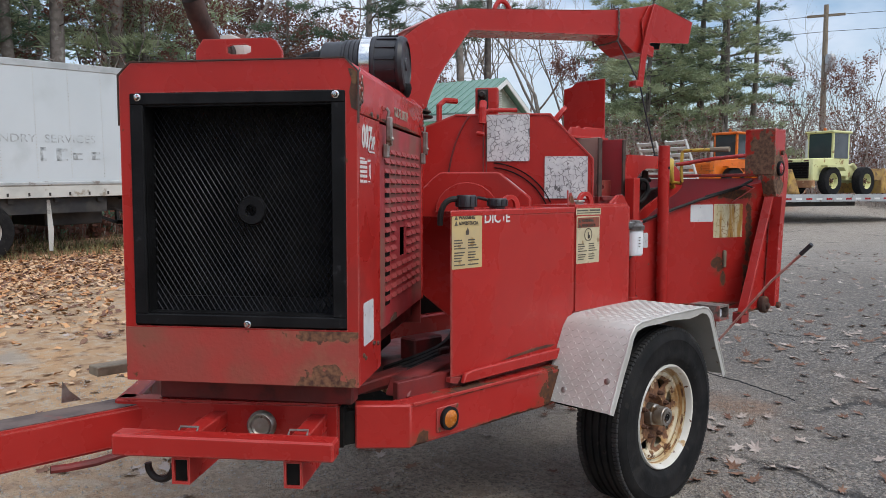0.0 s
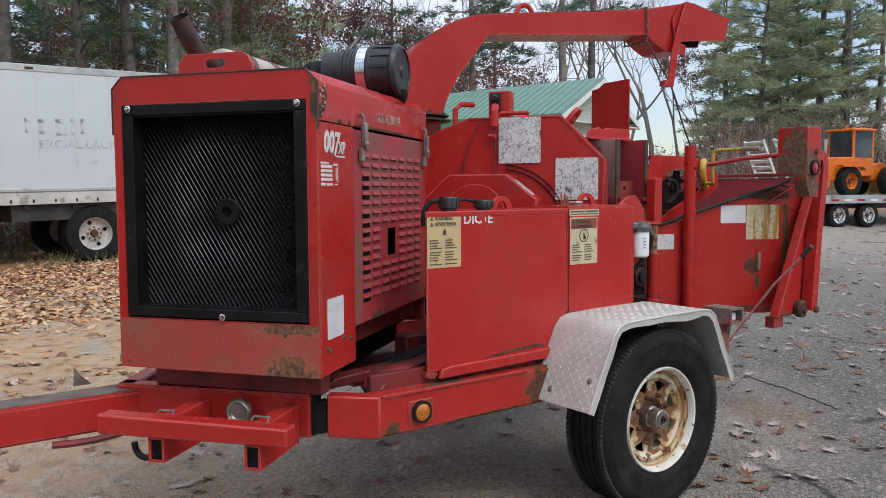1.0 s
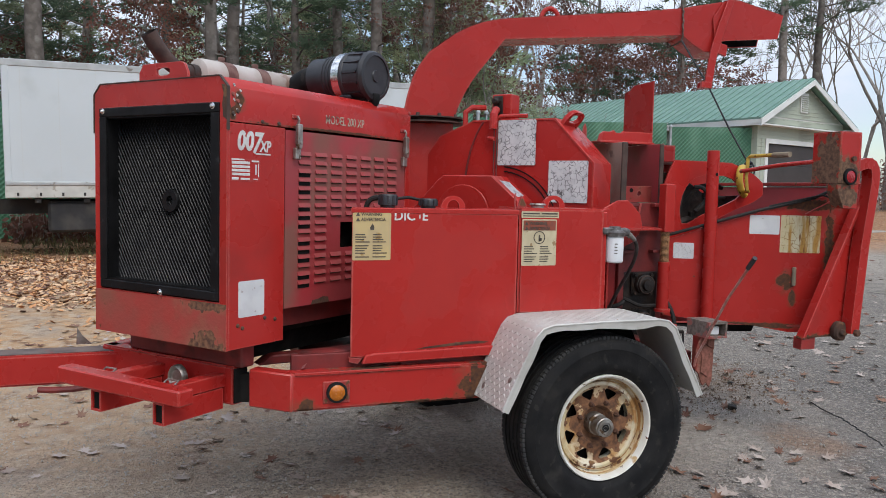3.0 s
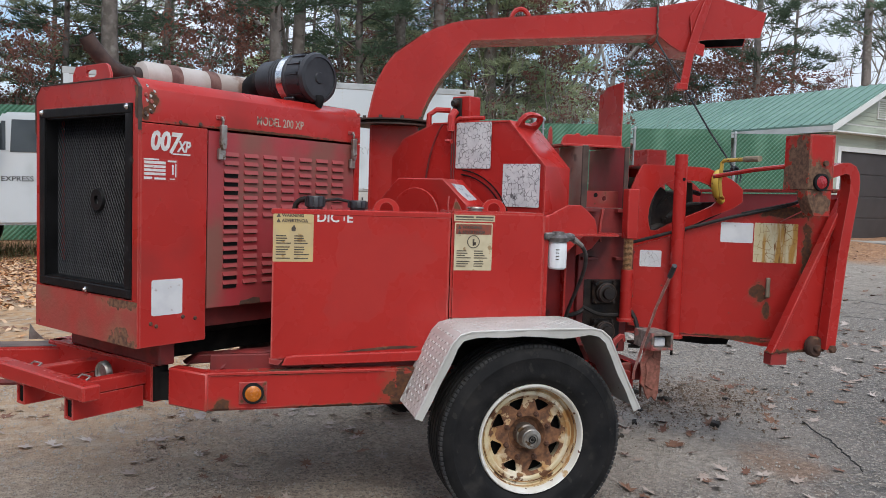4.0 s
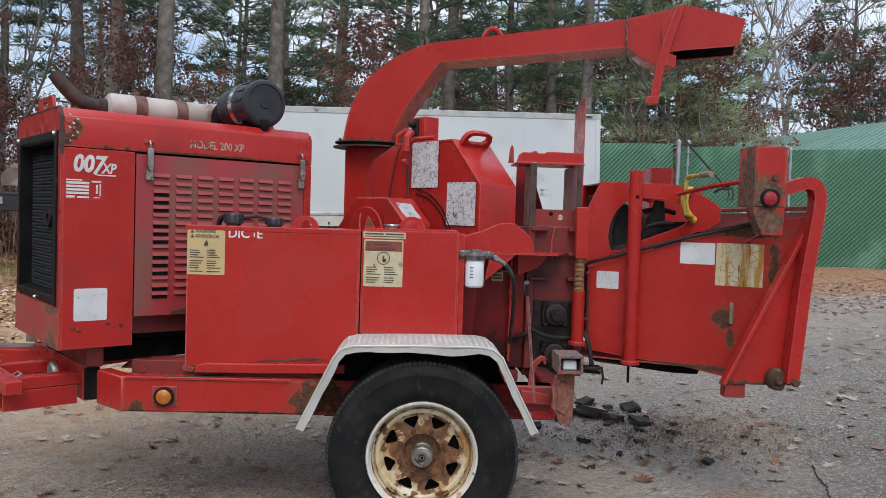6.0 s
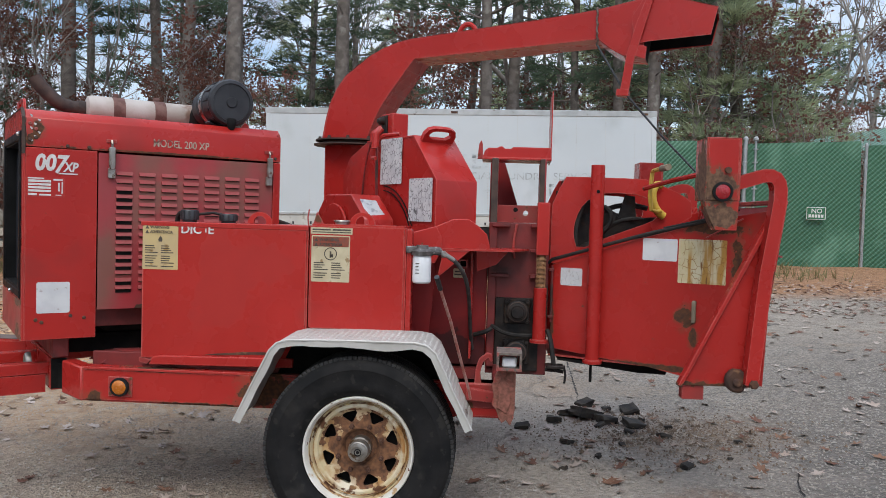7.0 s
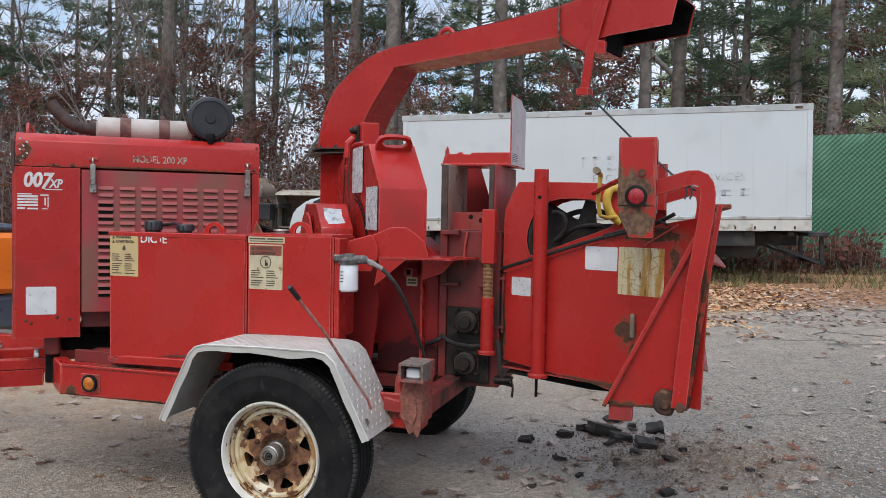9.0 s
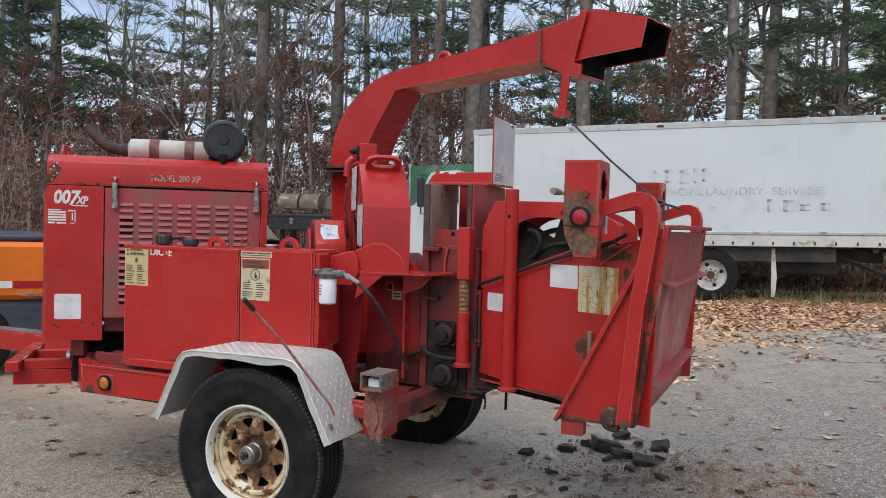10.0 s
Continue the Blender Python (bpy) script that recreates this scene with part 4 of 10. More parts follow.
    for u in (0.385, 1.187):
        bm = B()
        box(bm, u - 0.017, u + 0.017, -0.022, -0.001, 1.562, 1.612, 0.004)
        prism(bm, [(u - 0.010, 1.605), (u + 0.010, 1.605), (u + 0.016, 1.635), (u + 0.014, 1.665), (u + 0.015, 1.712), (u - 0.015, 1.712), (u - 0.014, 1.665), (u - 0.016, 1.635)], -0.034, -0.012, 0.004)
        lathe(bm, [(0, 0.006), (0.006, 0.005), (0.008, 0.0)], 8, disc_x(u, -0.034, 1.632))
        tube(bm, [(u, -0.012, 1.69), (u, -0.022, 1.73), (u, -0.012, 1.745)], 0.006, 6)
        part("latch", bm, steel, door, "worn steel toggle latch", ME)
        bm = B()
        box(bm, u - 0.024, u + 0.024, -0.006, 0.0, 1.735, 1.752, 0.002)
        part("latch_keeper", bm, red_worn, body, "", ME)
    # bolts on the hood's lip
    for u, z in ((0.03, 1.80), (0.055, 1.735), (0.03, 1.725), (0.19, 1.705), (0.285, 1.705), (1.225, 1.712), (0.055, 1.775), (1.24, 1.84), (0.06, 0.885), (0.085, 0.872), (0.27, 0.888), (0.21, 0.90)):
        bm = B()
        lathe(bm, [(0, 0.006), (0.006, 0.006), (0.009, 0.0)], 10, ME @ disc_x(u, 0.0, z))
        part("bolt", bm, rust if z < 0.9 else rust_dark if z < 1.76 else red_worn, body)
    # torn strip of decal by the hood's front corner
    bm = B()
    for k in range(7):
        x, z = 0.03 + 0.016 * (k * 5 % 3), 1.842 - 0.019 * k
        prism(bm, [(x, z), (x + 0.010, z - 0.003), (x + 0.013, z - 0.009), (x + 0.006, z - 0.013), (x + 0.001, z - 0.006)], -0.001, 0.001, m=ME)
    part("torn_sticker", bm, decal_white, body, "shreds of a torn sticker")
    # screen: black angle frame, expanded metal and what stands behind it
    y0, y1, z0, z1 = 0.052, w - 0.052, 0.992, 1.76
    frame_p = B()
    for a, b, c, d in ((y0 - 0.012, y1 + 0.012, z1 - 0.032, z1 + 0.006), (y0 - 0.012, y1 + 0.012, z0 - 0.006, z0 + 0.03), (y0 - 0.012, y0 + 0.034, z0 + 0.03, z1 - 0.032), (y1 - 0.034, y1 + 0.012, z0 + 0.03, z1 - 0.032)):
        box(frame_p, a, b, -0.008, 0.004, c, d, 0.003, fm)
    for a, b, c, d in ((y0 + 0.03, y1 - 0.03, z1 - 0.038, z1 - 0.032), (y0 + 0.03, y1 - 0.03, z0 + 0.03, z0 + 0.036), (y0 + 0.03, y0 + 0.036, z0 + 0.036, z1 - 0.038), (y1 - 0.036, y1 - 0.03, z0 + 0.036, z1 - 0.038)):
        box(frame_p, a, b, 0.002, 0.07, c, d, 0.0, fm)
    gf = part("screen_frame", frame_p, black, body, "black angle-iron screen frame")
    mesh_w, mesh_h = 0.0195, 0.0315
    mb = B()
    ys, zs = y0 + 0.036, z0 + 0.036
    ny, nz_ = int((y1 - y0 - 0.072) / mesh_w * 2), int((z1 - z0 - 0.072) / mesh_h * 2)
    th = 0.0020
    for i in range(ny):
        for j in range(nz_):
            up = (i + j) % 2 == 0
            ya, yb = ys + i * mesh_w / 2, ys + (i + 1) * mesh_w / 2
            za, zb_ = zs + j * mesh_h / 2, zs + (j + 1) * mesh_h / 2
            a, c = ((ya, za), (yb, zb_)) if up else ((ya, zb_), (yb, za))
            v = [mb.verts.new(ME @ Vector(p)) for p in ((0.05, a[0], a[1] - th), (0.05, c[0], c[1] - th), (0.053, c[0], c[1] + th), (0.053, a[0], a[1] + th))]
            mb.faces.new(v)
    part("screen", mb, screen_black, gf, "black expanded-metal screen")
    bm = B()
    box(bm, 0.115, 0.16, 0.03, w - 0.03, 0.93, 1.78, 0.0, ME)
    part("radiator", bm, black_dull, body, "sooty black radiator core")
    bm = B()
    for a in (0, 1):
        prism(bm, [(0, 0), (0.11, 0), (0, 0.1)] if not a else [(0, 0), (-0.11, 0), (0, 0.1)], 0.055, 0.06, m=fm @ pose(y0 + 0.036 if not a else y1 - 0.036, 0, z0 + 0.036))
    box(bm, y0 + 0.03, y1 - 0.03, 0.065, 0.075, z0 + 0.03, z0 + 0.085, 0.0, fm)
    part("corner_gusset", bm, black, gf)
    bm = B()
    lathe(bm, [(0.02, 0.0), (0.02, 0.014), (0.046, 0.014), (0.05, 0.008), (0.05, 0.0)], 24, fm @ disc_x(0.381, 0.052, 1.375), closed=True)
    part("hub_ring", bm, black, gf, "black ring round the fan-shaft hole")
    for v, z in ((0.07, 1.752), (w - 0.07, 1.752), (0.381, 0.994)):
        bm = B()
        lathe(bm, [(0, 0.014), (0.006, 0.013), (0.009, 0.006), (0.013, 0.004), (0.013, 0.0)], 12, fm @ disc_x(v, -0.007, z))
        part("bolt", bm, chrome, gf, "bright hex bolt")
    # lifting plate on the hood
    bm = B()
    o = [(0.26, 1.868), (0.56, 1.868), (0.56, 1.91), (0.535, 1.945), (0.41, 1.945), (0.30, 1.945), (0.28, 1.935), (0.26, 1.9)]
    h = [(0.385, 1.893), (0.435, 1.893), (0.452, 1.9), (0.452, 1.918), (0.435, 1.925), (0.385, 1.925), (0.368, 1.918), (0.368, 1.9)]
    prism_hole(bm, o, h, 0.03, 0.042, fm)
    part("lifting_plate", bm, red, body, "red plate with an oval hand hole")
    bm = B()
    prism(bm, [(1.13, 1.865), (1.19, 1.865), (1.18, 1.91), (1.16, 1.925), (1.14, 1.905)], 0.30, 0.31, m=ME)
    part("lifting_tab", bm, red, body)
    # lettering and stickers
    sticker("white_sticker", 0.062, 0.206, 0.915, 1.062, ME, decal_clean, body, "blank white sticker with worn corners")
    tg = sticker("spec_sticker", 0.02, 0.178, 1.462, 1.552, ME, red, body, "red and white specification sticker", r=0.002)
    bars("small_print", [(0.022, 0.09, 1.545, 1.551), (0.024, 0.12, 1.53, 1.541), (0.024, 0.12, 1.515, 1.525), (0.024, 0.12, 1.50, 1.510), (0.024, 0.12, 1.485, 1.495), (0.13, 0.17, 1.54, 1.547), (0.15, 0.157, 1.49, 1.53), (0.165, 0.17, 1.48, 1.535), (0.14, 0.165, 1.47, 1.474), (0.024, 0.06, 1.468, 1.478), (0.07, 0.12, 1.468, 1.476)], ME, letter_white, tg)
    words("model_lettering", "00", 0.104, letter_white, body, ME @ pose(0.050, -0.0015, 1.588), "white slanted lettering", 0.15, 0.004, 0.84)
    words("model_lettering", "7", 0.118, letter_white, body, ME @ pose(0.130, -0.0016, 1.578), "", 0.25, 0.003, 0.84)
    bars("lettering_underline", [(0.152, 0.236, 1.571, 1.577)], ME, letter_white, body)
    words("model_lettering", "XP", 0.062, letter_white, body, ME @ pose(0.174, -0.0028, 1.585), "", 0.2, 0.002, 0.78)
    words("model_lettering", "MODEL 200 XP", 0.054, letter_worn, body, ME @ pose(0.580, -0.0015, 1.732), "worn white outlined lettering", 0.0, 0.0005, 0.79)
    return body


engine = build_engine()


def build_exhaust():
    v, z = 0.60, 1.955
    bm = B()
    lathe(bm, [(0, 0), (0.045, 0.0), (0.07, 0.012), (0.076, 0.03), (0.076, 0.635), (0.07, 0.653), (0.045, 0.665), (0, 0.665)], 32, ME @ pose(0.365, v, z) @ pose(0, 0, 0, 0, 90, 0))
    mf = part("muffler", bm, muffler_m, chipper, "scorched grey muffler lying on the hood")
    for u in (0.50, 0.72):
        bm = B()
        lathe(bm, [(0.0765, 0), (0.0785, 0.0), (0.0785, 0.062), (0.0765, 0.062)], 32, ME @ pose(u, v, z) @ pose(0, 0, 0, 0, 90, 0), closed=True)
        box(bm, u + 0.01, u + 0.035, v - 0.03, v + 0.03, 1.862, z - 0.06, 0.0, ME)
        box(bm, u + 0.008, u + 0.036, v - 0.012, v + 0.012, z + 0.076, z + 0.098, 0.003, ME)
        part("band", bm, muffler_band, mf, "rust-brown clamp band")
    bm = B()
    pts = [ME @ Vector(p) for p in [(0.38, v, z), (0.33, v, z)] + [tuple(q) for q in bez((0.33, v, z), (0.26, v, z), (0.20, v, z + 0.02), (0.115, v + 0.01, z + 0.145), 8)]]
    tube(bm, pts, 0.036, 16, caps=False)
    tube(bm, pts[::-1], 0.032, 16, caps=False)
    tube(bm, pts[:2], 0.043, 16)
    part("exhaust_pipe", bm, pipe_rust, mf, "rusted bent exhaust pipe")
    # air cleaner across the hood
    am = ME @ disc_x(0.988, 0.0, 1.995)
    bm = B()
    prof = [(0, -0.40), (0.09, -0.40), (0.105, -0.39), (0.105, -0.30)]
    for k in range(4):
        prof += [(0.112, -0.295 + k * 0.02), (0.112, -0.285 + k * 0.02), (0.108, -0.283 + k * 0.02), (0.108, -0.277 + k * 0.02)]
    prof += [(0.118, -0.21), (0.118, -0.20), (0.0, -0.20)]
    lathe(bm, prof, 40, am)
    ac = part("air_cleaner", bm, plastic, chipper, "black canister air cleaner with a bright band")
    bm = B()
    lathe(bm, [(0.119, -0.215), (0.123, -0.215), (0.123, -0.17), (0.119, -0.17)], 40, am, closed=True)
    part("clamp_band", bm, chrome, ac, "polished steel band")
    bm = B()
    lathe(bm, [(0.118, -0.17), (0.126, -0.165), (0.127, -0.15), (0.122, -0.145), (0.118, -0.06), (0.122, -0.055), (0.124, -0.045), (0.116, -0.028), (0.10, -0.024), (0.098, -0.03), (0.03, -0.03), (0.026, -0.024), (0, -0.024)], 40, am)
    cap = part("end_cap", bm, plastic, ac, "ribbed black end cap")
    rbm = B()
    box(rbm, -0.006, 0.006, 0.117, 0.126, -0.145, -0.06, 0.0)
    rib = mesh_of("rib", rbm, plastic)
    for k in range(14):
        piece("rib", rib, cap, am @ pose(0, 0, 0, 0, 0, k * 360 / 14 + 8))
    for a in (150, 275):
        bm = B()
        box(bm, -0.03, 0.03, 0.124, 0.14, -0.185, -0.115, 0.005, am @ pose(0, 0, 0, 0, 0, a))
        part("clip", bm, plastic, cap)
    bm = B()
    lathe(bm, [(0, 0.0), (0.022, 0.0), (0.026, 0.02), (0.02, 0.045), (0.012, 0.06), (0, 0.06)], 16, am @ pose(0, -0.085, -0.03) @ pose(0, 0, 0, 90, 0, 0))
    part("dust_valve", bm, rubber, ac)
    bm = B()
    pts = [ME @ Vector(p) for p in bez((0.988, 0.37, 1.995), (0.988, 0.47, 2.0), (0.98, 0.55, 1.98), (0.97, 0.56, 1.86), 8)]
    tube(bm, pts, 0.07, 16)
    part("intake_duct", bm, rubber, ac)
    bm = B()
    box(bm, 0.955, 1.02, 0.14, 0.26, 1.862, 1.885, 0.003, ME)
    part("bracket", bm, red_worn, ac)


build_exhaust()


# tanks
def cap(parent, x, y, z, r, h, mat=plastic):
    bm = B()
    lathe(bm, [(0, h), (r * 0.9, h), (r, h - 0.006), (r, 0.012), (r * 0.8, 0.01), (r * 0.8, 0)], 20, pose(x, y, z))
    cap = part("filler_cap", bm, mat, parent, "black filler cap")
    for k in range(10):
        bm = B()
        box(bm, r - 0.002, r + 0.003, -0.004, 0.004, 0.014, h - 0.006, 0.0, pose(x, y, z, 0, 0, 36 * k))
        part("grip_rib", bm, mat, cap)
    return cap


def lifting_ring(parent, x, y, z):
    bm = B()
    n = 10
    outer = [(0.062 * math.cos(math.pi * k / (n - 1)), 0.062 * math.sin(math.pi * k / (n - 1))) for k in range(n)]
    inner = [(0.03 * math.cos(math.pi * k / (n - 1)), 0.03 * math.sin(math.pi * k / (n - 1)) + 0.012) for k in range(n)]
    outer = outer + [(-0.062, -0.0), (0.062, -0.0)]
    inner = inner + [(-0.03, 0.004), (0.03, 0.004)]
    prism_hole(bm, outer, inner, -0.008, 0.008, pose(x, y, z))
    return part("lifting_ring", bm, red, parent)


def warning_sticker(parent, x0, x1, z0, z1, mat, picture):
    lab = sticker("warning_sticker", x0, x1, z0, z1, Matrix.Identity(4), mat, parent, "yellowed bilingual warning sticker", r=0.004)
    w = x1 - x0
    bars("header_band", [(x0 + 0.006, x1 - 0.006, z1 - 0.052, z1 - 0.006)], Matrix.Identity(4), ink_red if picture else decal_cream, lab)
    for k, (txt) in enumerate(("WARNING", "ADVERTENCIA")):
        words("printed_words", txt, 0.019, ink, lab, pose(x0 + 0.036, -0.0034, z1 - 0.026 - 0.022 * k), "", 0, 0.0004, 0.86 if k else 1.0)
        bm = B()
        prism(bm, [(x0 + 0.013, z1 - 0.028 - 0.022 * k), (x0 + 0.031, z1 - 0.028 - 0.022 * k), (x0 + 0.022, z1 - 0.011 - 0.022 * k)], -0.0034, -0.002)
        part("hazard_triangle", bm, ink, lab)
    if picture:
        bm = B()
        c = (x0 + w / 2, z1 - 0.085)
        lathe(bm, [(0.026, 0), (0.030, 0), (0.030, 0.001), (0.026, 0.001)], 24, disc_x(c[0], -0.0014, c[1]), closed=True)
        box(bm, c[0] - 0.004, c[0] + 0.004, -0.003, -0.002, c[1] - 0.018, c[1] + 0.012, 0)
        box(bm, c[0] - 0.0, c[0] + 0.012, -0.003, -0.002, c[1] - 0.016, c[1] - 0.002, 0)
        part("hazard_picture", bm, ink, lab)
        y_top = z1 - 0.125
    else:
        bm = B()
        c = (x0 + w / 2, z1 - 0.075)
        prism(bm, [(c[0] - 0.008, c[1] - 0.012), (c[0] + 0.008, c[1] - 0.012), (c[0] + 0.01, c[1]), (c[0] + 0.002, c[1] + 0.016), (c[0] - 0.009, c[1])], -0.003, -0.002)
        part("hazard_picture", bm, ink, lab)
        y_top = z1 - 0.105
    rows, z, k = [], y_top, 0
    rnd = random.Random(4)
    while z > z0 + 0.014:
        for a in (x0 + 0.012, x0 + w / 2 + 0.004):
            rows.append((a, a + (w / 2 - 0.02) * rnd.uniform(0.55, 1.0), z - 0.0045, z))
        z -= 0.0105
        k += 1
        if k % 4 == 0:
            z -= 0.006
    bars("small_print", rows, Matrix.Identity(4), ink, lab)
    return lab


def build_tanks():
    bm = B()
    plan = [(-1.098, 0.0), (-0.305, 0.0), (-0.305, 0.262), (-0.758, 0.262)]       # its front end runs along the engine
    swap = Matrix(((1, 0, 0, 0), (0, 0, 1, 0), (0, 1, 0, 0), (0, 0, 0, 1)))
    prism(bm, plan, 0.712, 1.362, 0.008, swap, 2)
    prism(bm, [(-1.101, -0.003), (-0.305, -0.003), (-0.305, 0.265), (-0.757, 0.265)], 1.340, 1.364, 0.003, swap)
    bmesh.ops.recalc_face_normals(bm, faces=bm.faces)
    tank_red = stained(stained(red, "spilled_on_red_tank", pose(0, 0, 0), (((-0.72, 0.0, 1.10), (0.14, 0.1, 0.26)), ((-0.55, 0.0, 1.16), (0.18, 0.1, 0.12))), col=(0.40, 0.026, 0.021), col2=(0.42, 0.028, 0.022), halo=(0.43, 0.026, 0.021), grain=5.0, rough=0.42), "rust_edged_red_tank", pose(0, 0, 0), (((-0.70, 0.0, 0.655), (0.13, 0.1, 0.016)), ((-0.95, 0.0, 0.66), (0.10, 0.1, 0.008))))
    tank = part("fuel_tank", bm, tank_red, chipper, "red steel fuel tank with a stained front")
    cap(tank, -0.905, 0.10, 1.362, 0.042, 0.06)
    cap(tank, -0.715, 0.10, 1.362, 0.042, 0.045)
    lifting_ring(tank, -0.575, 0.15, 1.36)
    warning_sticker(tank, -1.09, -0.92, 1.138, 1.356, decal_cream, False)
    words("fuel_lettering", "DIC", 0.058, letter_white, tank, pose(-0.908, -0.0015, 1.312), "worn white stencilled letters", 0, 0.0012, 1.0)
    words("fuel_lettering", "E", 0.058, letter_white, tank, pose(-0.779, -0.0015, 1.312), "", 0, 0.0012, 1.0)
    bars("letter_remnant", [(-0.792, -0.786, 1.318, 1.336)], Matrix.Identity(4), letter_white, tank, y=-0.0012)
    bm = B()
    tube(bm, [(-0.88, 0.12, 1.40), (-0.80, 0.13, 1.41), (-0.72, 0.12, 1.395)], 0.007, 8)
    tube(bm, bez((-0.905, 0.10, 1.40), (-0.97, 0.13, 1.42), (-1.00, 0.16, 1.40), (-0.985, 0.17, 1.30), 8), 0.012, 8)
    part("fuel_line", bm, hose_m, tank)
    bm = B()
    prism(bm, [(-1.045, 0.69), (-0.36, 0.70), (-0.36, 0.744), (-0.99, 0.735), (-1.03, 0.728)], -0.022, 0.0, 0.004)
    part("mounting_strip", bm, red, tank)
    bm = B()
    prism(bm, [(-0.80, 0.741), (-0.70, 0.744), (-0.62, 0.748), (-0.55, 0.752), (-0.47, 0.753), (-0.44, 0.760), (-0.50, 0.766), (-0.60, 0.763), (-0.66, 0.757), (-0.74, 0.750)], -0.0015, 0.0)
    part("rust_patch", bm, rust, tank, "dark flaked rust along the lower edge")
    bm = B()
    prism(bm, [(-1.098, 0.70), (-1.06, 0.69), (-1.04, 0.712), (-1.098, 0.72)], -0.003, 0.02)
    part("corner_tab", bm, red_worn, tank)
    bm = B()
    box(bm, -0.299, 0.152, 0.0, 0.262, 0.88, 1.374, 0.010, segs=2)
    hyd = part("hydraulic_tank", bm, red, chipper, "red steel hydraulic oil tank")
    warning_sticker(hyd, -0.288, -0.108, 1.106, 1.322, decal_pale, True)
    sticker("notice_sticker", -0.293, -0.098, 1.328, 1.358, Matrix.Identity(4), decal_pale, hyd, r=0.002)
    bars("small_print", [(-0.285, -0.20, 1.345, 1.352), (-0.19, -0.106, 1.345, 1.352), (-0.285, -0.106, 1.335, 1.339)], Matrix.Identity(4), ink, hyd)
    cap(hyd, -0.165, 0.09, 1.374, 0.04, 0.02, steel)
    lifting_ring(hyd, -0.07, 0.11, 1.372)
    bm = B()
    prism(bm, [(-0.292, 1.37), (-0.24, 1.37), (-0.262, 1.41), (-0.275, 1.43)], 0.04, 0.05)
    tube(bm, [(-0.31, 0.03, 1.36), (-0.315, 0.03, 1.40), (-0.31, 0.035, 1.44)], 0.004, 6)
    part("latch_tab", bm, red_worn, hyd)
    bm = B()
    box(bm, 0.152, 0.178, 0.015, 0.10, 0.88, 1.36, 0.004)
    part("end_flange", bm, red, hyd)
    # return-oil filter and its hose
    bm = B()
    lathe(bm, [(0, 1.112), (0.036, 1.114), (0.0435, 1.122), (0.0435, 1.236), (0.04, 1.242), (0, 1.242)], 28, pose(0.226, 0.02, 0))
    fl = part("oil_filter", bm, filter_white, chipper, "white spin-on oil filter below a cast head")
    bars("small_print", [(0.20, 0.222, 1.205, 1.209), (0.20, 0.215, 1.190, 1.194), (0.20, 0.218, 1.175, 1.179), (0.20, 0.216, 1.160, 1.164)], pose(0, 0.022, 0), ink, fl, y=-0.0445)
    bm = B()
    lathe(bm, [(0, 1.242), (0.05, 1.243), (0.052, 1.262), (0.03, 1.275), (0.028, 1.29), (0, 1.292)], 16, pose(0.226, 0.02, 0))
    box(bm, 0.15, 0.23, 0.0, 0.045, 1.252, 1.285, 0.006)
    tube(bm, [(0.226, 0.02, 1.262), (0.29, 0.03, 1.265), (0.305, 0.04, 1.262)], 0.02, 10)
    part("filter_head", bm, cast_grey, fl, "grimy grey cast filter head")
    bm = B()
    tube(bm, [(0.30, 0.036, 1.263), (0.325, 0.048, 1.252), (0.372, 0.068, 1.222)], 0.0115, 10)
    lathe(bm, [(0, 0.0), (0.0165, 0.0), (0.0165, 0.016), (0, 0.016)], 6, pose(0.318, 0.045, 1.252) @ pose(0, 0, 0, 0, 115, 20))
    part("hose_fitting", bm, steel, fl, "bright crimped hose fitting")
    bm = B()
    tube(bm, bez((0.372, 0.068, 1.222), (0.47, 0.11, 1.13), (0.435, 0.30, 0.98), (0.462, 0.46, 0.745), 14), 0.0098, 10)
    part("return_hose", bm, hose_grey, fl, "dusty grey return hose")


build_tanks()


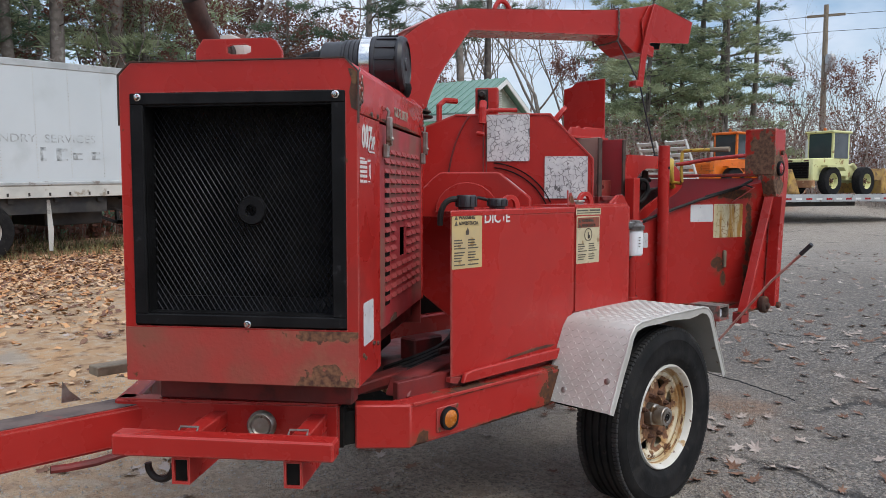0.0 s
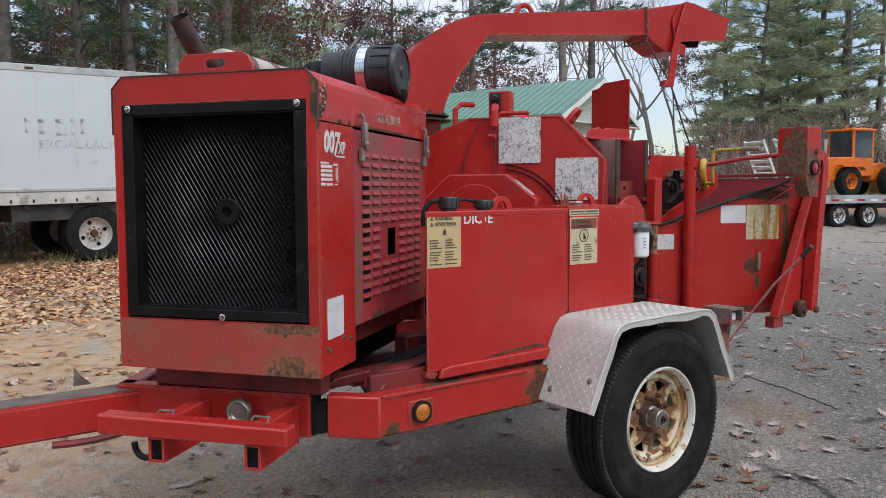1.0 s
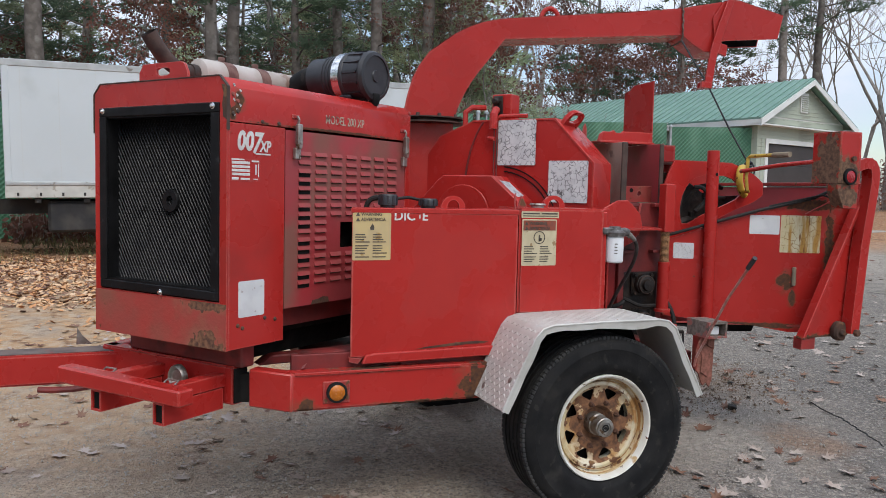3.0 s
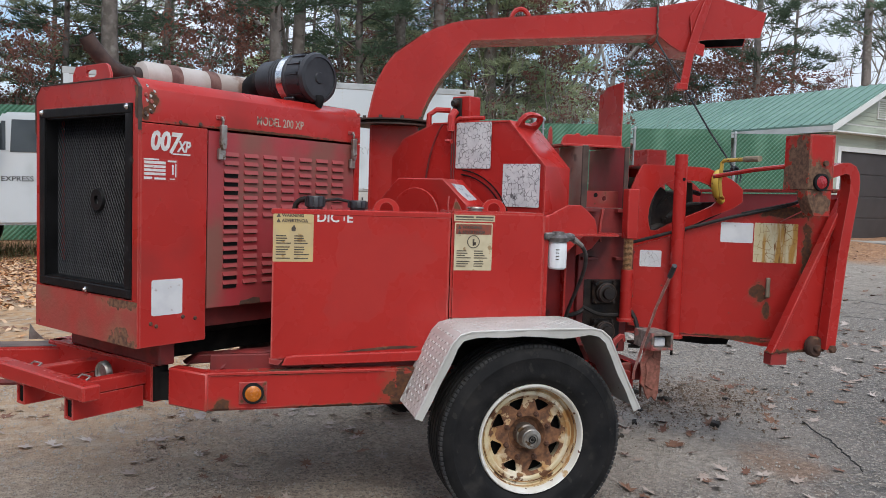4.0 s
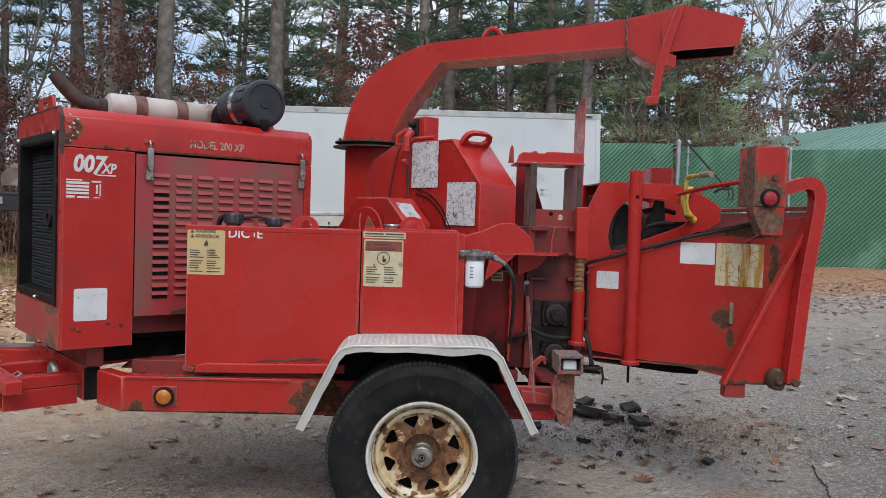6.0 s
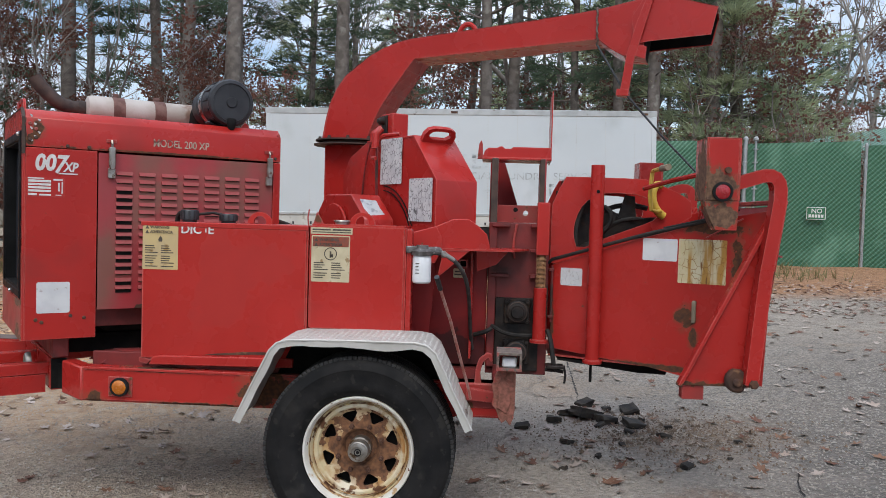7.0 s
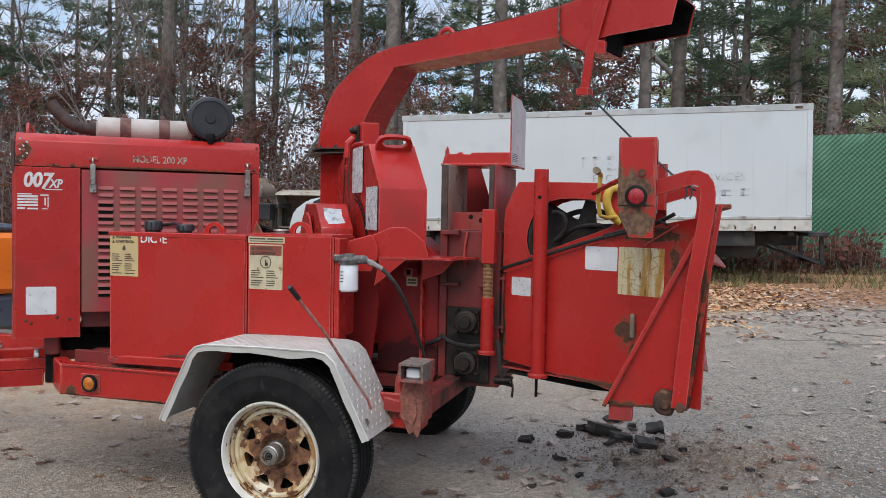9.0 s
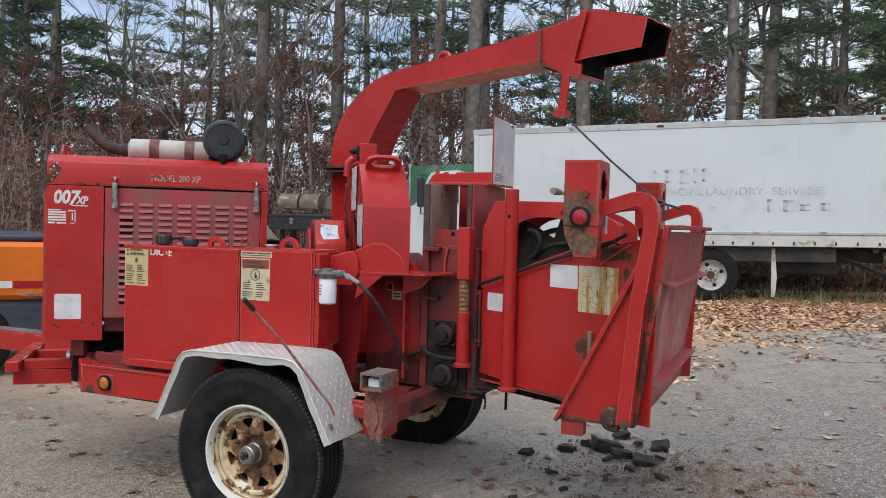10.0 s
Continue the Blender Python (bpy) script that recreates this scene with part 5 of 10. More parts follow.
# chassis
def build_chassis():
    bm = B()
    box(bm, -1.365, 0.62, -0.05, 0.05, 0.512, 0.672, 0.010, segs=2)
    prism(bm, [(-0.012, 0.512), (0.19, 0.518), (0.19, 0.678), (-0.012, 0.672)], -0.07, 0.0, 0.006, pose(-1.362, -0.05, 0, 0, 0, 142))
    rail_red = stained(red, "rust_spotted_red_rail", pose(0, 0, 0), (((-0.46, -0.05, 0.60), (0.16, 0.1, 0.10)), ((-0.80, -0.05, 0.515), (0.20, 0.1, 0.012)), ((-1.30, -0.05, 0.53), (0.05, 0.1, 0.03)), ((-1.0, -0.05, 0.67), (0.16, 0.1, 0.010))))
    rail = part("frame_rail", bm, rail_red, chipper, "red box-section frame rail")
    bm = B()
    box(bm, -1.365, 0.62, -0.05, 0.05, 0.512, 0.672, 0.010)
    flipped(bm)
    part("frame_rail", bm, red, chipper)
    bm = B()
    box(bm, -1.34, -0.60, -0.058, -0.05, 0.664, 0.676, 0.002)
    part("top_strip", bm, red, rail)
    bm = B()
    box(bm, -0.86, 0.14, 0.02, 0.10, 0.64, 0.76, 0.003)
    # added filler: closes the bright gap below the engine with shade-dark red
    box(bm, -1.34, -0.862, 0.03, 0.06, 0.64, 0.735, 0.003)
    part("tank_bearer", bm, red_dark, rail)
    # amber side marker
    bm = B()
    box(bm, -1.222, -1.106, -0.056, -0.05, 0.54, 0.634, 0.003)
    mk = part("side_marker", bm, red_worn, chipper, "amber side marker on a rusty plate")
    bm = B()
    lathe(bm, [(0.034, 0), (0.044, 0.0), (0.044, 0.014), (0.034, 0.016)], 24, disc_x(-1.164, -0.056, 0.587), closed=True)
    part("rubber_ring", bm, rubber, mk)
    bm = B()
    lathe(bm, [(0.036, 0.004), (0.034, 0.014), (0.02, 0.022), (0, 0.024)], 24, disc_x(-1.164, -0.056, 0.587))
    part("lens", bm, amber, mk, "amber lens")
    # slanted front legs of the frame to the drawbar
    a0, a1 = Vector((-1.575, 0.075, 0)), Vector((-2.10, 0.72, 0))
    ang = math.degrees(math.atan2((a1 - a0).y, (a1 - a0).x))
    mleg = pose(a0.x, a0.y, 0, 0, 0, ang)
    ll = (a1 - a0).length
    bm = B()
    box(bm, 0, ll, -0.075, 0.0, 0.525, 0.690, 0.008, mleg, 2)
    leg = part("front_cross_member", bm, red, chipper, "red cross member with a socket")
    bm = B()
    box(bm, 0, ll, -0.075, 0.0, 0.525, 0.690, 0.008, mleg)
    flipped(bm)
    part("front_cross_member", bm, red, chipper)
    # black sheet over the tube end, painting its shaded inside
    bm = B()
    box(bm, -0.012, 0.0, -0.072, -0.004, 0.535, 0.680, 0.0, mleg)
    part("end_plate", bm, black_dull, leg, "dark open tube end")
    # added black block that paints the shade of the gap here
    bm = B()
    box(bm, 0.0, 0.085, -0.058, -0.012, 0.535, 0.655, 0.0, pose(-1.50, 0.065, 0, 0, 0, 168))
    part("tube_stub", bm, black_dull, leg, "black filler for the shaded gap between cross member and rail")
    bm = B()
    lathe(bm, [(0.036, 0.0), (0.036, 0.02), (0.043, 0.026), (0.050, 0.018), (0.052, 0.0)], 24, pose(-1.778, 0.250, 0.625, 0, 0, ang) @ pose(0, 0, 0, -90, 0, 0) , closed=True)
    bm2 = B()
    lathe(bm2, [(0, 0.012), (0.028, 0.012), (0.034, 0.018), (0.036, 0.0)], 20, pose(-1.778, 0.250, 0.625, 0, 0, ang) @ pose(0, 0, 0, -90, 0, 0))
    part("socket_ring", bm, steel, leg, "bright metal ring of a round socket")
    part("socket", bm2, steel, leg)
    # drawbar
    bm = B()
    box(bm, -4.6, -1.95, 0.64, 0.80, 0.528, 0.668, 0.010, segs=2)
    db = part("drawbar", bm, red, chipper, "red box-section drawbar")
    bm = B()
    box(bm, -4.58, -2.0, 0.655, 0.785, 0.668, 0.671, 0.001)
    part("grime_layer", bm, grime, db, "grey-brown dirt caked on its top")
    bm = B()
    tube(bm, [(-2.36, 0.62, 0.515), (-2.31, 0.61, 0.512), (-2.22, 0.59, 0.515), (-2.12, 0.57, 0.53)], 0.014, 8)
    part("drawbar_brace", bm, red_dark, chipper)
    # front bar with its two arms
    bs, be = Vector((-2.204, 0.409, 0)), Vector((-1.745, -0.146, 0))
    ang2 = math.degrees(math.atan2((be - bs).y, (be - bs).x))
    mb = pose(bs.x, bs.y, 0, 0, 0, ang2)
    lb = (be - bs).length
    bm = B()
    prism(bm, [(0, 0.602), (lb, 0.602), (lb, 0.664), (0, 0.672)], -0.075, 0.0, 0.006, mb)
    fb = part("front_bar", bm, red, chipper, "red flat front bar with chipped edges")
    for sx in (0.19, 0.555):
        bm = B()
        o = [(sx, 0.51), (sx + 0.06, 0.51), (sx + 0.06, 0.598), (sx, 0.598)]
        h = [(sx + 0.008, 0.518), (sx + 0.052, 0.518), (sx + 0.052, 0.59), (sx + 0.008, 0.59)]
        prism_hole(bm, o, h, -0.055, 0.26, mb)
        prism(bm, [(sx, 0.601), (sx + 0.06, 0.601), (sx + 0.06, 0.655), (sx, 0.655)], 0.002, 0.30, 0.003, mb)
        part("bar_arm", bm, red, fb)
        # black sheet a little way in paints the shade inside the tube
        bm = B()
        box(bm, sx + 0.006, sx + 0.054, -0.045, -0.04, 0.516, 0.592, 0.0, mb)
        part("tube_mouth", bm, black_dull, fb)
        bm = B()
        tube(bm, [(0, 0, 0), (0.0, 0.02, 0.012), (0.06, 0.02, 0.012), (0.06, 0, 0)], 0.004, 6)
        part("chain_slot", bm, steel, fb, "", mb @ pose(sx, 0.0, 0.662))
    bm = B()
    n = 14
    tube(bm, [mb @ Vector((0.10 + 0.045 * math.cos(math.pi + math.pi * k / n), 0.06, 0.535 + 0.055 * math.sin(math.pi + math.pi * k / n))) for k in range(n + 1)], 0.012, 8)
    part("tow_ring", bm, greasy, fb, "dark iron tow ring")
    # engine skid, braces and battery shelf between the rails
    bm = B()
    prism(bm, [(0, 0.672), (0.9, 0.672), (0.82, 0.735), (0.05, 0.735)], 0, 0.10, 0.006, pose(-1.30, 0.02, 0, 0, 0, 20))
    prism(bm, [(0, 0.66), (0.5, 0.66), (0.45, 0.70), (0.06, 0.70)], 0, 0.08, 0.006, pose(-1.45, 0.20, 0, 0, 0, 12))
    part("engine_skid", bm, red_dark, chipper, "engine skid in grimy red darkened for shade")
    # added black boxes fill the shadowed space under the engine
    for x0, x1, y0, y1 in ((0.22, 1.25, 0.16, 0.24), (0.22, 1.25, 0.60, 0.68), (0.42, 0.50, 0.25, 0.59)):
        bm = B()
        box(bm, x0, x1, y0, y1, 0.695, 0.788, 0.004, ME)
        part("skid_runner", bm, black_dull, chipper)
    bm = B()
    box(bm, 0.36, 1.22, 0.08, 0.78, 0.80, 1.60, 0.03, ME)
    part("engine_block", bm, black_dull, chipper, "sooty black engine behind the door")
    bm = B()
    box(bm, 0.51, 1.18, 0.25, 0.59, 0.68, 0.775, 0.01, ME)
    part("oil_sump", bm, black_dull, chipper, "black oil sump")
    # the bearer's dark red stands in for shadow under the engine
    bm = B()
    box(bm, 0.14, 0.215, 0.06, 0.78, 0.69, 0.786, 0.006, ME)
    part("engine_bearer", bm, red_dark, chipper, "cross bearer under the engine, grimy red darkened for shade")
    # added sheet that blocks the view through the open frame, red darkened for shade
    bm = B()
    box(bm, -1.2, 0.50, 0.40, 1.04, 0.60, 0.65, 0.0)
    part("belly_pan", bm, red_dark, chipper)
    for k in range(5):
        bm = B()
        tube(bm, bez((-1.2 + 0.05 * k, 0.30 + 0.05 * k, 0.66), (-1.0, 0.20, 0.70 + 0.02 * k), (-0.8, 0.3, 0.75), (-0.6, 0.45, 0.70 + 0.03 * k), 8), 0.012, 6)
        part("hydraulic_hose", bm, hose_m, chipper)
    bm = B()
    box(bm, -0.95, -0.78, 0.36, 0.46, 0.70, 0.80, 0.008)
    box(bm, -0.88, -0.80, 0.28, 0.34, 0.68, 0.76, 0.006)
    part("bracket_block", bm, red_dark, chipper)
    # axle
    bm = B()
    box(bm, -0.05, 0.05, -0.05, 1.49, 0.36, 0.46, 0.008)
    for y in (0.02, 1.42):
        box(bm, -0.32, 0.32, y - 0.03, y + 0.03, 0.455, 0.505, 0.004)
    part("axle", bm, black_dull, chipper)
    # landing foot at the front
    bm = B()
    prism(bm, [(0, 0.66), (0.07, 0.66), (0.03, 0.70), (0.005, 0.74)], 0, 0.006, 0, pose(-2.22, 0.9, 0))
    part("coupler_tab", bm, steel, chipper)
    bm = B()
    box(bm, -1.85, -1.50, 1.52, 1.62, 0.59, 0.632, 0.004)
    part("far_step", bm, wood_grip, chipper, "weathered brown step board on the far side")


build_chassis()


def wheel_parts(near):
    y = -0.205 if near else 2 * CY + 0.205
    m = pose(0, y, 0.405) @ (pose(0, 0, 0, 90, 0, 0) if near else pose(0, 0, 0, -90, 0, 0))
    bm = B()
    prof = [(0.2425, -0.09), (0.243, -0.11), (0.30, -0.124), (0.366, -0.120), (0.398, -0.106), (0.411, -0.085)]
    for c in (-0.055, -0.018, 0.018, 0.055):
        prof += [(0.415, c - 0.007), (0.405, c - 0.005), (0.405, c + 0.005), (0.415, c + 0.007)]
    prof += [(0.411, 0.085), (0.398, 0.106), (0.380, 0.116), (0.358, 0.121), (0.354, 0.119), (0.30, 0.124), (0.272, 0.120), (0.268, 0.1175), (0.252, 0.108), (0.2435, 0.098), (0.2425, 0.08), (0.2425, -0.09)]
    lathe(bm, prof, 72, m)
    tyre = part("tyre", bm, rubber, chipper, "black radial trailer tyre with worn tread")
    bm = B()
    for k in range(120):
        a = k * 360 / 120
        box(bm, 0.398, 0.4135, -0.0094, 0.0094, 0.078, 0.1035, 0.003, m @ pose(0, 0, 0, 0, 0, a))
        box(bm, 0.398, 0.4135, -0.0094, 0.0094, -0.1035, -0.078, 0.003, m @ pose(0, 0, 0, 0, 0, a + 1.4))
    tagged(part("tread", bm, tread_rubber, tyre), kind="stuff")
    bm = B()
    lathe(bm, [(0.2215, 0.080), (0.217, 0.066), (0.212, 0.056), (0.206, 0.048), (0.198, 0.036), (0.188, 0.026), (0.180, -0.02), (0.180, -0.09), (0.2, -0.1), (0.235, -0.1), (0.20, -0.09), (0.205, 0.06)], 64, m)
    rim = part("rim", bm, rim_white, chipper, "cream steel rim streaked with rust")
    bm = B()
    lathe(bm, [(0.238, 0.088), (0.2415, 0.098), (0.237, 0.107), (0.231, 0.105), (0.225, 0.096), (0.220, 0.079)], 64, m)
    part("rim_lip", bm, rim_lip, rim, "chipped white outer rim lip")
    # dish with eight vent windows, narrow towards the hub, and a sunk middle
    bm = B()
    radii = [(0.040, 0.0, 1.0), (0.070, 0.002, 1.0), (0.078, 0.024, 1.0), (0.086, 0.036, 1.0), (0.114, 0.037, 1.0), (0.121, 0.034, 0.24), (0.138, 0.031, 0.74), (0.156, 0.030, 1.12), (0.166, 0.033, 0.95), (0.172, 0.040, 1.0), (0.180, 0.046, 1.0), (0.188, 0.050, 1.0)]
    seg = 96
    grid = []
    for r, hgt, w in radii:
        ring = []
        for k in range(seg):
            ph = k % 12
            off = (ph - 5) * w if 2 <= ph <= 8 else ((ph - 11 if ph > 8 else ph + 1) * (6 - 3 * w) / 3 + (6 if ph > 8 else -6))
            a = 2 * math.pi * (k - ph + 5 + off) / seg
            ring.append(bm.verts.new(m @ Vector((r * math.cos(a), r * math.sin(a), hgt))))
        grid.append(ring)
    for i in range(len(radii) - 1):
        for k in range(seg):
            if 5 <= i <= 7 and 2 <= k % 12 <= 7:
                continue
            bm.faces.new((grid[i][k], grid[i][(k + 1) % seg], grid[i + 1][(k + 1) % seg], grid[i + 1][k]))
    bmesh.ops.recalc_face_normals(bm, faces=bm.faces)
    bmesh.ops.solidify(bm, geom=bm.faces[:], thickness=-0.008)
    dish_m = stained(rim_white, "rust_bled_cream_dish", m, (((0, 0, 0.05), (0.150, 0.150, 0.3)),), col=(0.25, 0.115, 0.055), col2=(0.11, 0.052, 0.03), halo=(0.44, 0.25, 0.10), grain=22.0, more=0.16)
    part("wheel_dish", bm, dish_m, rim, "rust-brown wheel dish with eight vents")
    bm = B()
    lathe(bm, [(0.178, 0.0400), (0.181, 0.0500), (0.186, 0.0550), (0.194, 0.0545), (0.202, 0.050), (0.210, 0.050), (0.216, 0.058)], 64, m)
    part("dish_rim", bm, rim_white, rim)
    for r0, h0, r1, h1 in ((0.200, 0.0530, 0.2065, 0.0515), (0.2135, 0.0560, 0.2185, 0.0715)):
        bm = B()
        lathe(bm, [(r0, h0), ((r0 + r1) / 2, (h0 + h1) / 2 + 0.0018), (r1, h1)], 64, m)
        part("rust_seam", bm, rim_seam, rim, "orange rust bleeding from the rim seam")
    bm = B()
    lathe(bm, [(0.050, 0.0), (0.050, 0.046), (0.045, 0.052), (0.044, 0.098), (0.040, 0.102), (0.040, 0.108), (0.026, 0.110), (0.024, 0.104), (0, 0.104)], 32, m)
    part("hub", bm, steel, rim, "grey grease-cap hub")
    bm = B()
    lathe(bm, [(0.012, 0.104), (0.016, 0.104), (0.016, 0.109), (0.012, 0.109)], 16, m, closed=True)
    lathe(bm, [(0, 0.111), (0.006, 0.110), (0.007, 0.104)], 12, m)
    part("grease_plug", bm, rubber, rim)
    nb = B()
    lathe(nb, [(0, 0.028), (0.006, 0.028), (0.0065, 0.018), (0.0105, 0.016), (0.0125, 0.0)], 6)
    nut = mesh_of("wheel_nut", nb, rust)
    for k in range(8):
        a = radians(45 * k + 22)
        piece("wheel_nut", nut, rim, m @ pose(0.102 * math.cos(a), 0.102 * math.sin(a), 0.036))
    bm = B()
    lathe(bm, [(0.05, -0.06), (0.176, -0.06), (0.176, -0.012), (0.05, -0.012)], 32, m, closed=True)
    part("brake_drum", bm, black_dull, rim)


wheel_parts(True)
wheel_parts(False)


def fender(near):
    prof = [(-0.53, 0.532), (-0.455, 0.69), (-0.382, 0.838), (-0.350, 0.872), (-0.30, 0.886), (-0.05, 0.892), (0.235, 0.893), (0.285, 0.884), (0.325, 0.852), (0.40, 0.70), (0.485, 0.535)]
    t = 0.006
    y0, y1 = -0.348, -0.002
    inner = []
    for i, p in enumerate(prof):
        a, c = prof[max(i - 1, 0)], prof[min(i + 1, len(prof) - 1)]
        d = Vector((c[0] - a[0], c[1] - a[1])).normalized()
        inner.append((p[0] + d.y * t, p[1] - d.x * t))
    bm = B()
    prism(bm, prof + inner[::-1], y0, y1)
    # turned-down lip along the outer edge
    rim_line = []
    for a, c in zip(prof, prof[1:]):
        n = max(1, int(math.dist(a, c) / 0.03))
        rim_line += [(a[0] + (c[0] - a[0]) * k / n, a[1] + (c[1] - a[1]) * k / n) for k in range(n)]
    rim_line.append(prof[-1])
    lip, fold = [], []
    for i, p in enumerate(rim_line):
        a, c = rim_line[max(i - 2, 0)], rim_line[min(i + 2, len(rim_line) - 1)]
        d = Vector((c[0] - a[0], c[1] - a[1])).normalized()
        drop = 0.030 + 0.006 * noise.noise((p[0] * 14.0, p[1] * 9.0, 0.5)) + 0.010 * max(0.0, 1 - abs(p[0] - 0.10) / 0.12)
        lip.append((p[0] + d.y * drop, p[1] - d.x * drop))
        fold.append((p[0], y0 - 0.002 - 0.0025 * noise.noise((p[0] * 25.0, p[1] * 20.0, 2.5)), p[1] - 0.002))
    if not near:
        flipped(bm)
    fd = part("fender", bm, alu, chipper, "weathered aluminium tread-plate fender with a bent lip")
    bm = B()
    prism(bm, rim_line + lip[::-1], y0 - 0.004, y0 + 0.001)
    tube(bm, fold, 0.0055, 7)
    if not near:
        flipped(bm)
    part("fender_lip", bm, alu, fd)
    # raised lozenges of the tread plate
    bm = B()
    for i in range(len(prof) - 1):
        a, c = Vector(prof[i]), Vector(prof[i + 1])
        d = c - a
        ln = d.length
        if ln < 0.03:
            continue
        ang = math.degrees(math.atan2(d.y, d.x))
        nx, nyy = max(1, int(ln / 0.0245)), 14
        for p in range(nx):
            for q in range(nyy):
                s, yy = (p + 0.5) / nx, y0 + (q + 0.5) / nyy * (y1 - y0)
                turn = 45 if (p + q) % 2 else -45
                mm = pose(a.x + d.x * s, yy, a.y + d.y * s, 0, -ang, 0) @ pose(0, 0, 0.0, 0, 0, turn)
                vs = [bm.verts.new(mm @ Vector(v)) for v in ((-0.011, 0, 0), (0, -0.003, 0), (0.011, 0, 0), (0, 0.003, 0), (-0.006, 0, 0.0018), (0.006, 0, 0.0018))]
                for f in ((0, 1, 4), (1, 5, 4), (1, 2, 5), (2, 3, 5), (3, 4, 5), (3, 0, 4)):
                    bm.faces.new([vs[j] for j in f])
    if not near:
        flipped(bm)
    tagged(part("tread_pattern", bm, alu, fd), kind="stuff")
    bm = B()
    prism(bm, [(-0.49, 0.56), (-0.37, 0.80), (-0.33, 0.85), (0.27, 0.86), (0.31, 0.82), (0.44, 0.56), (0.40, 0.50), (-0.45, 0.50)], -0.004, 0.0)
    if not near:
        flipped(bm)
    part("splash_plate", bm, black_dull, fd)
    for px, pz in ((-0.505, 0.585), (-0.475, 0.65), (0.46, 0.60)):
        bm = B()
        a = 64.5 if px < 0 else -62
        lathe(bm, [(0, 0.004), (0.009, 0.004), (0.014, 0.001), (0.014, -0.002)], 12, pose(px, -0.10 if px < -0.48 else -0.30, pz, 0, -a, 0))
        if not near:
            flipped(bm)
        part("bolt", bm, steel, fd)


fender(True)
fender(False)


# disc housing, belt guard and discharge chute
def build_disc_housing():
    bm = B()
    out = [(-0.381, 1.842), (0.125, 1.842), (0.352, 1.605), (0.352, 1.262), (0.03, 1.256), (0.02, 0.78), (-0.10, 0.70), (-0.40, 0.74), (-0.62, 0.92), (-0.73, 1.2), (-0.73, 1.60), (-0.60, 1.76)]
    prism(bm, out, 0.0, 0.24, 0.006, MD, 2)
    dh = part("disc_housing", bm, red, chipper, "red many-sided chipper disc housing")
    bm = B()
    prism(bm, [(-0.3815, 1.8425), (0.1255, 1.8425), (0.353, 1.6055), (0.353, 1.24), (0.343, 1.24), (0.343, 1.60), (0.121, 1.832), (-0.381, 1.832)], -0.005, 0.245, 0.0015, MD)
    part("cover_plate", bm, red, dh)
    for (x0, x1, z0, z1, tag) in ((-0.212, 0.018, 1.592, 1.838, "large white sticker with peeling black scuffs"), (0.098, 0.322, 1.396, 1.617, "white sticker badly scuffed and flaking")):
        sticker("white_sticker", x0, x1, z0, z1, MD, decal_white, dh, tag, y=-0.0075, r=0.006)
    # belt slot arcs in the face
    for r in (0.34, 0.365):
        bm = B()
        pts = [MD @ Vector((-0.20 + r * math.cos(a), -0.006, 1.22 + r * math.sin(a))) for a in (radians(25 + 4 * k) for k in range(16))]
        tube(bm, pts, 0.0035, 5)
        part("belt_slot", bm, black_dull, dh)
    # grab handle on the sloping cover
    bm = B()
    n = 12
    outer = [(0.096, 0.0), (0.098, 0.045), (0.082, 0.076), (0.05, 0.088), (0.0, 0.090), (-0.05, 0.088), (-0.082, 0.076), (-0.098, 0.045), (-0.096, 0.0), (-0.05, -0.002), (0.0, -0.002), (0.05, -0.002)]
    inner = [(0.066, 0.040), (0.064, 0.050), (0.054, 0.064), (0.035, 0.070), (0.0, 0.071), (-0.035, 0.070), (-0.054, 0.064), (-0.064, 0.050), (-0.066, 0.040), (-0.045, 0.022), (0.0, 0.019), (0.045, 0.022)]
    prism_hole(bm, outer, inner, -0.011, 0.011, MD @ pose(0.150, 0.12, 1.815, 0, 40, 0) @ pose(0, 0, 0, 0, 0, 90))
    part("grab_handle", bm, red, dh, "red plate grab handle")
    # lower spout with the curved plates beside the feed rollers
    bm = B()
    prism(bm, [(0.20, 0.66), (0.53, 0.66), (0.53, 1.26), (0.42, 1.36), (0.27, 1.36), (0.20, 1.20)], 0.462, 0.66, 0.006)
    # near-black spots low down paint the shade at the casing's foot
    casing_red = stained(red_shaded, "oil_soaked_red_casing", pose(0, 0, 0), (((0.33, 0.46, 0.70), (0.26, 0.2, 0.15)), ((0.52, 0.46, 0.70), (0.06, 0.2, 0.17))), col=(0.075, 0.012, 0.012), col2=(0.045, 0.011, 0.011), halo=(0.13, 0.014, 0.014), grain=5.0, rough=0.5)
    lc = part("lower_casing", bm, casing_red, dh, "red casing beside the feed rollers, darkened for shade")
    bm = B()
    box(bm, 0.444, 0.456, 0.418, 0.463, 0.70, 1.25, 0.002)
    part("flange", bm, red, lc)
    # guard sheet in the shade-darkened red
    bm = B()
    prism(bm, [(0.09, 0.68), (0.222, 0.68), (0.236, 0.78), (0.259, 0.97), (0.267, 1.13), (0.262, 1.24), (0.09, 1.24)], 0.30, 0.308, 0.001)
    part("guard_sheet", bm, red_shaded, lc)
    bm = B()
    mh = pose(0.13, 0.165, 0, 0, 0, 10.7)
    prism(bm, [(0.135, 1.20), (0.146, 1.376), (0.234, 1.415), (0.309, 1.416), (0.355, 1.385), (0.40, 1.345), (0.415, 1.29), (0.415, 1.27), (0.18, 1.27)], 0.0, 0.012, 0.003, mh)
    prism(bm, [(0.01, 1.20), (0.03, 1.345), (0.146, 1.378), (0.172, 1.33), (0.178, 1.27), (0.145, 1.20)], -0.03, -0.018, 0.003, mh)
    part("hump_plate", bm, red, dh)
    bm = B()
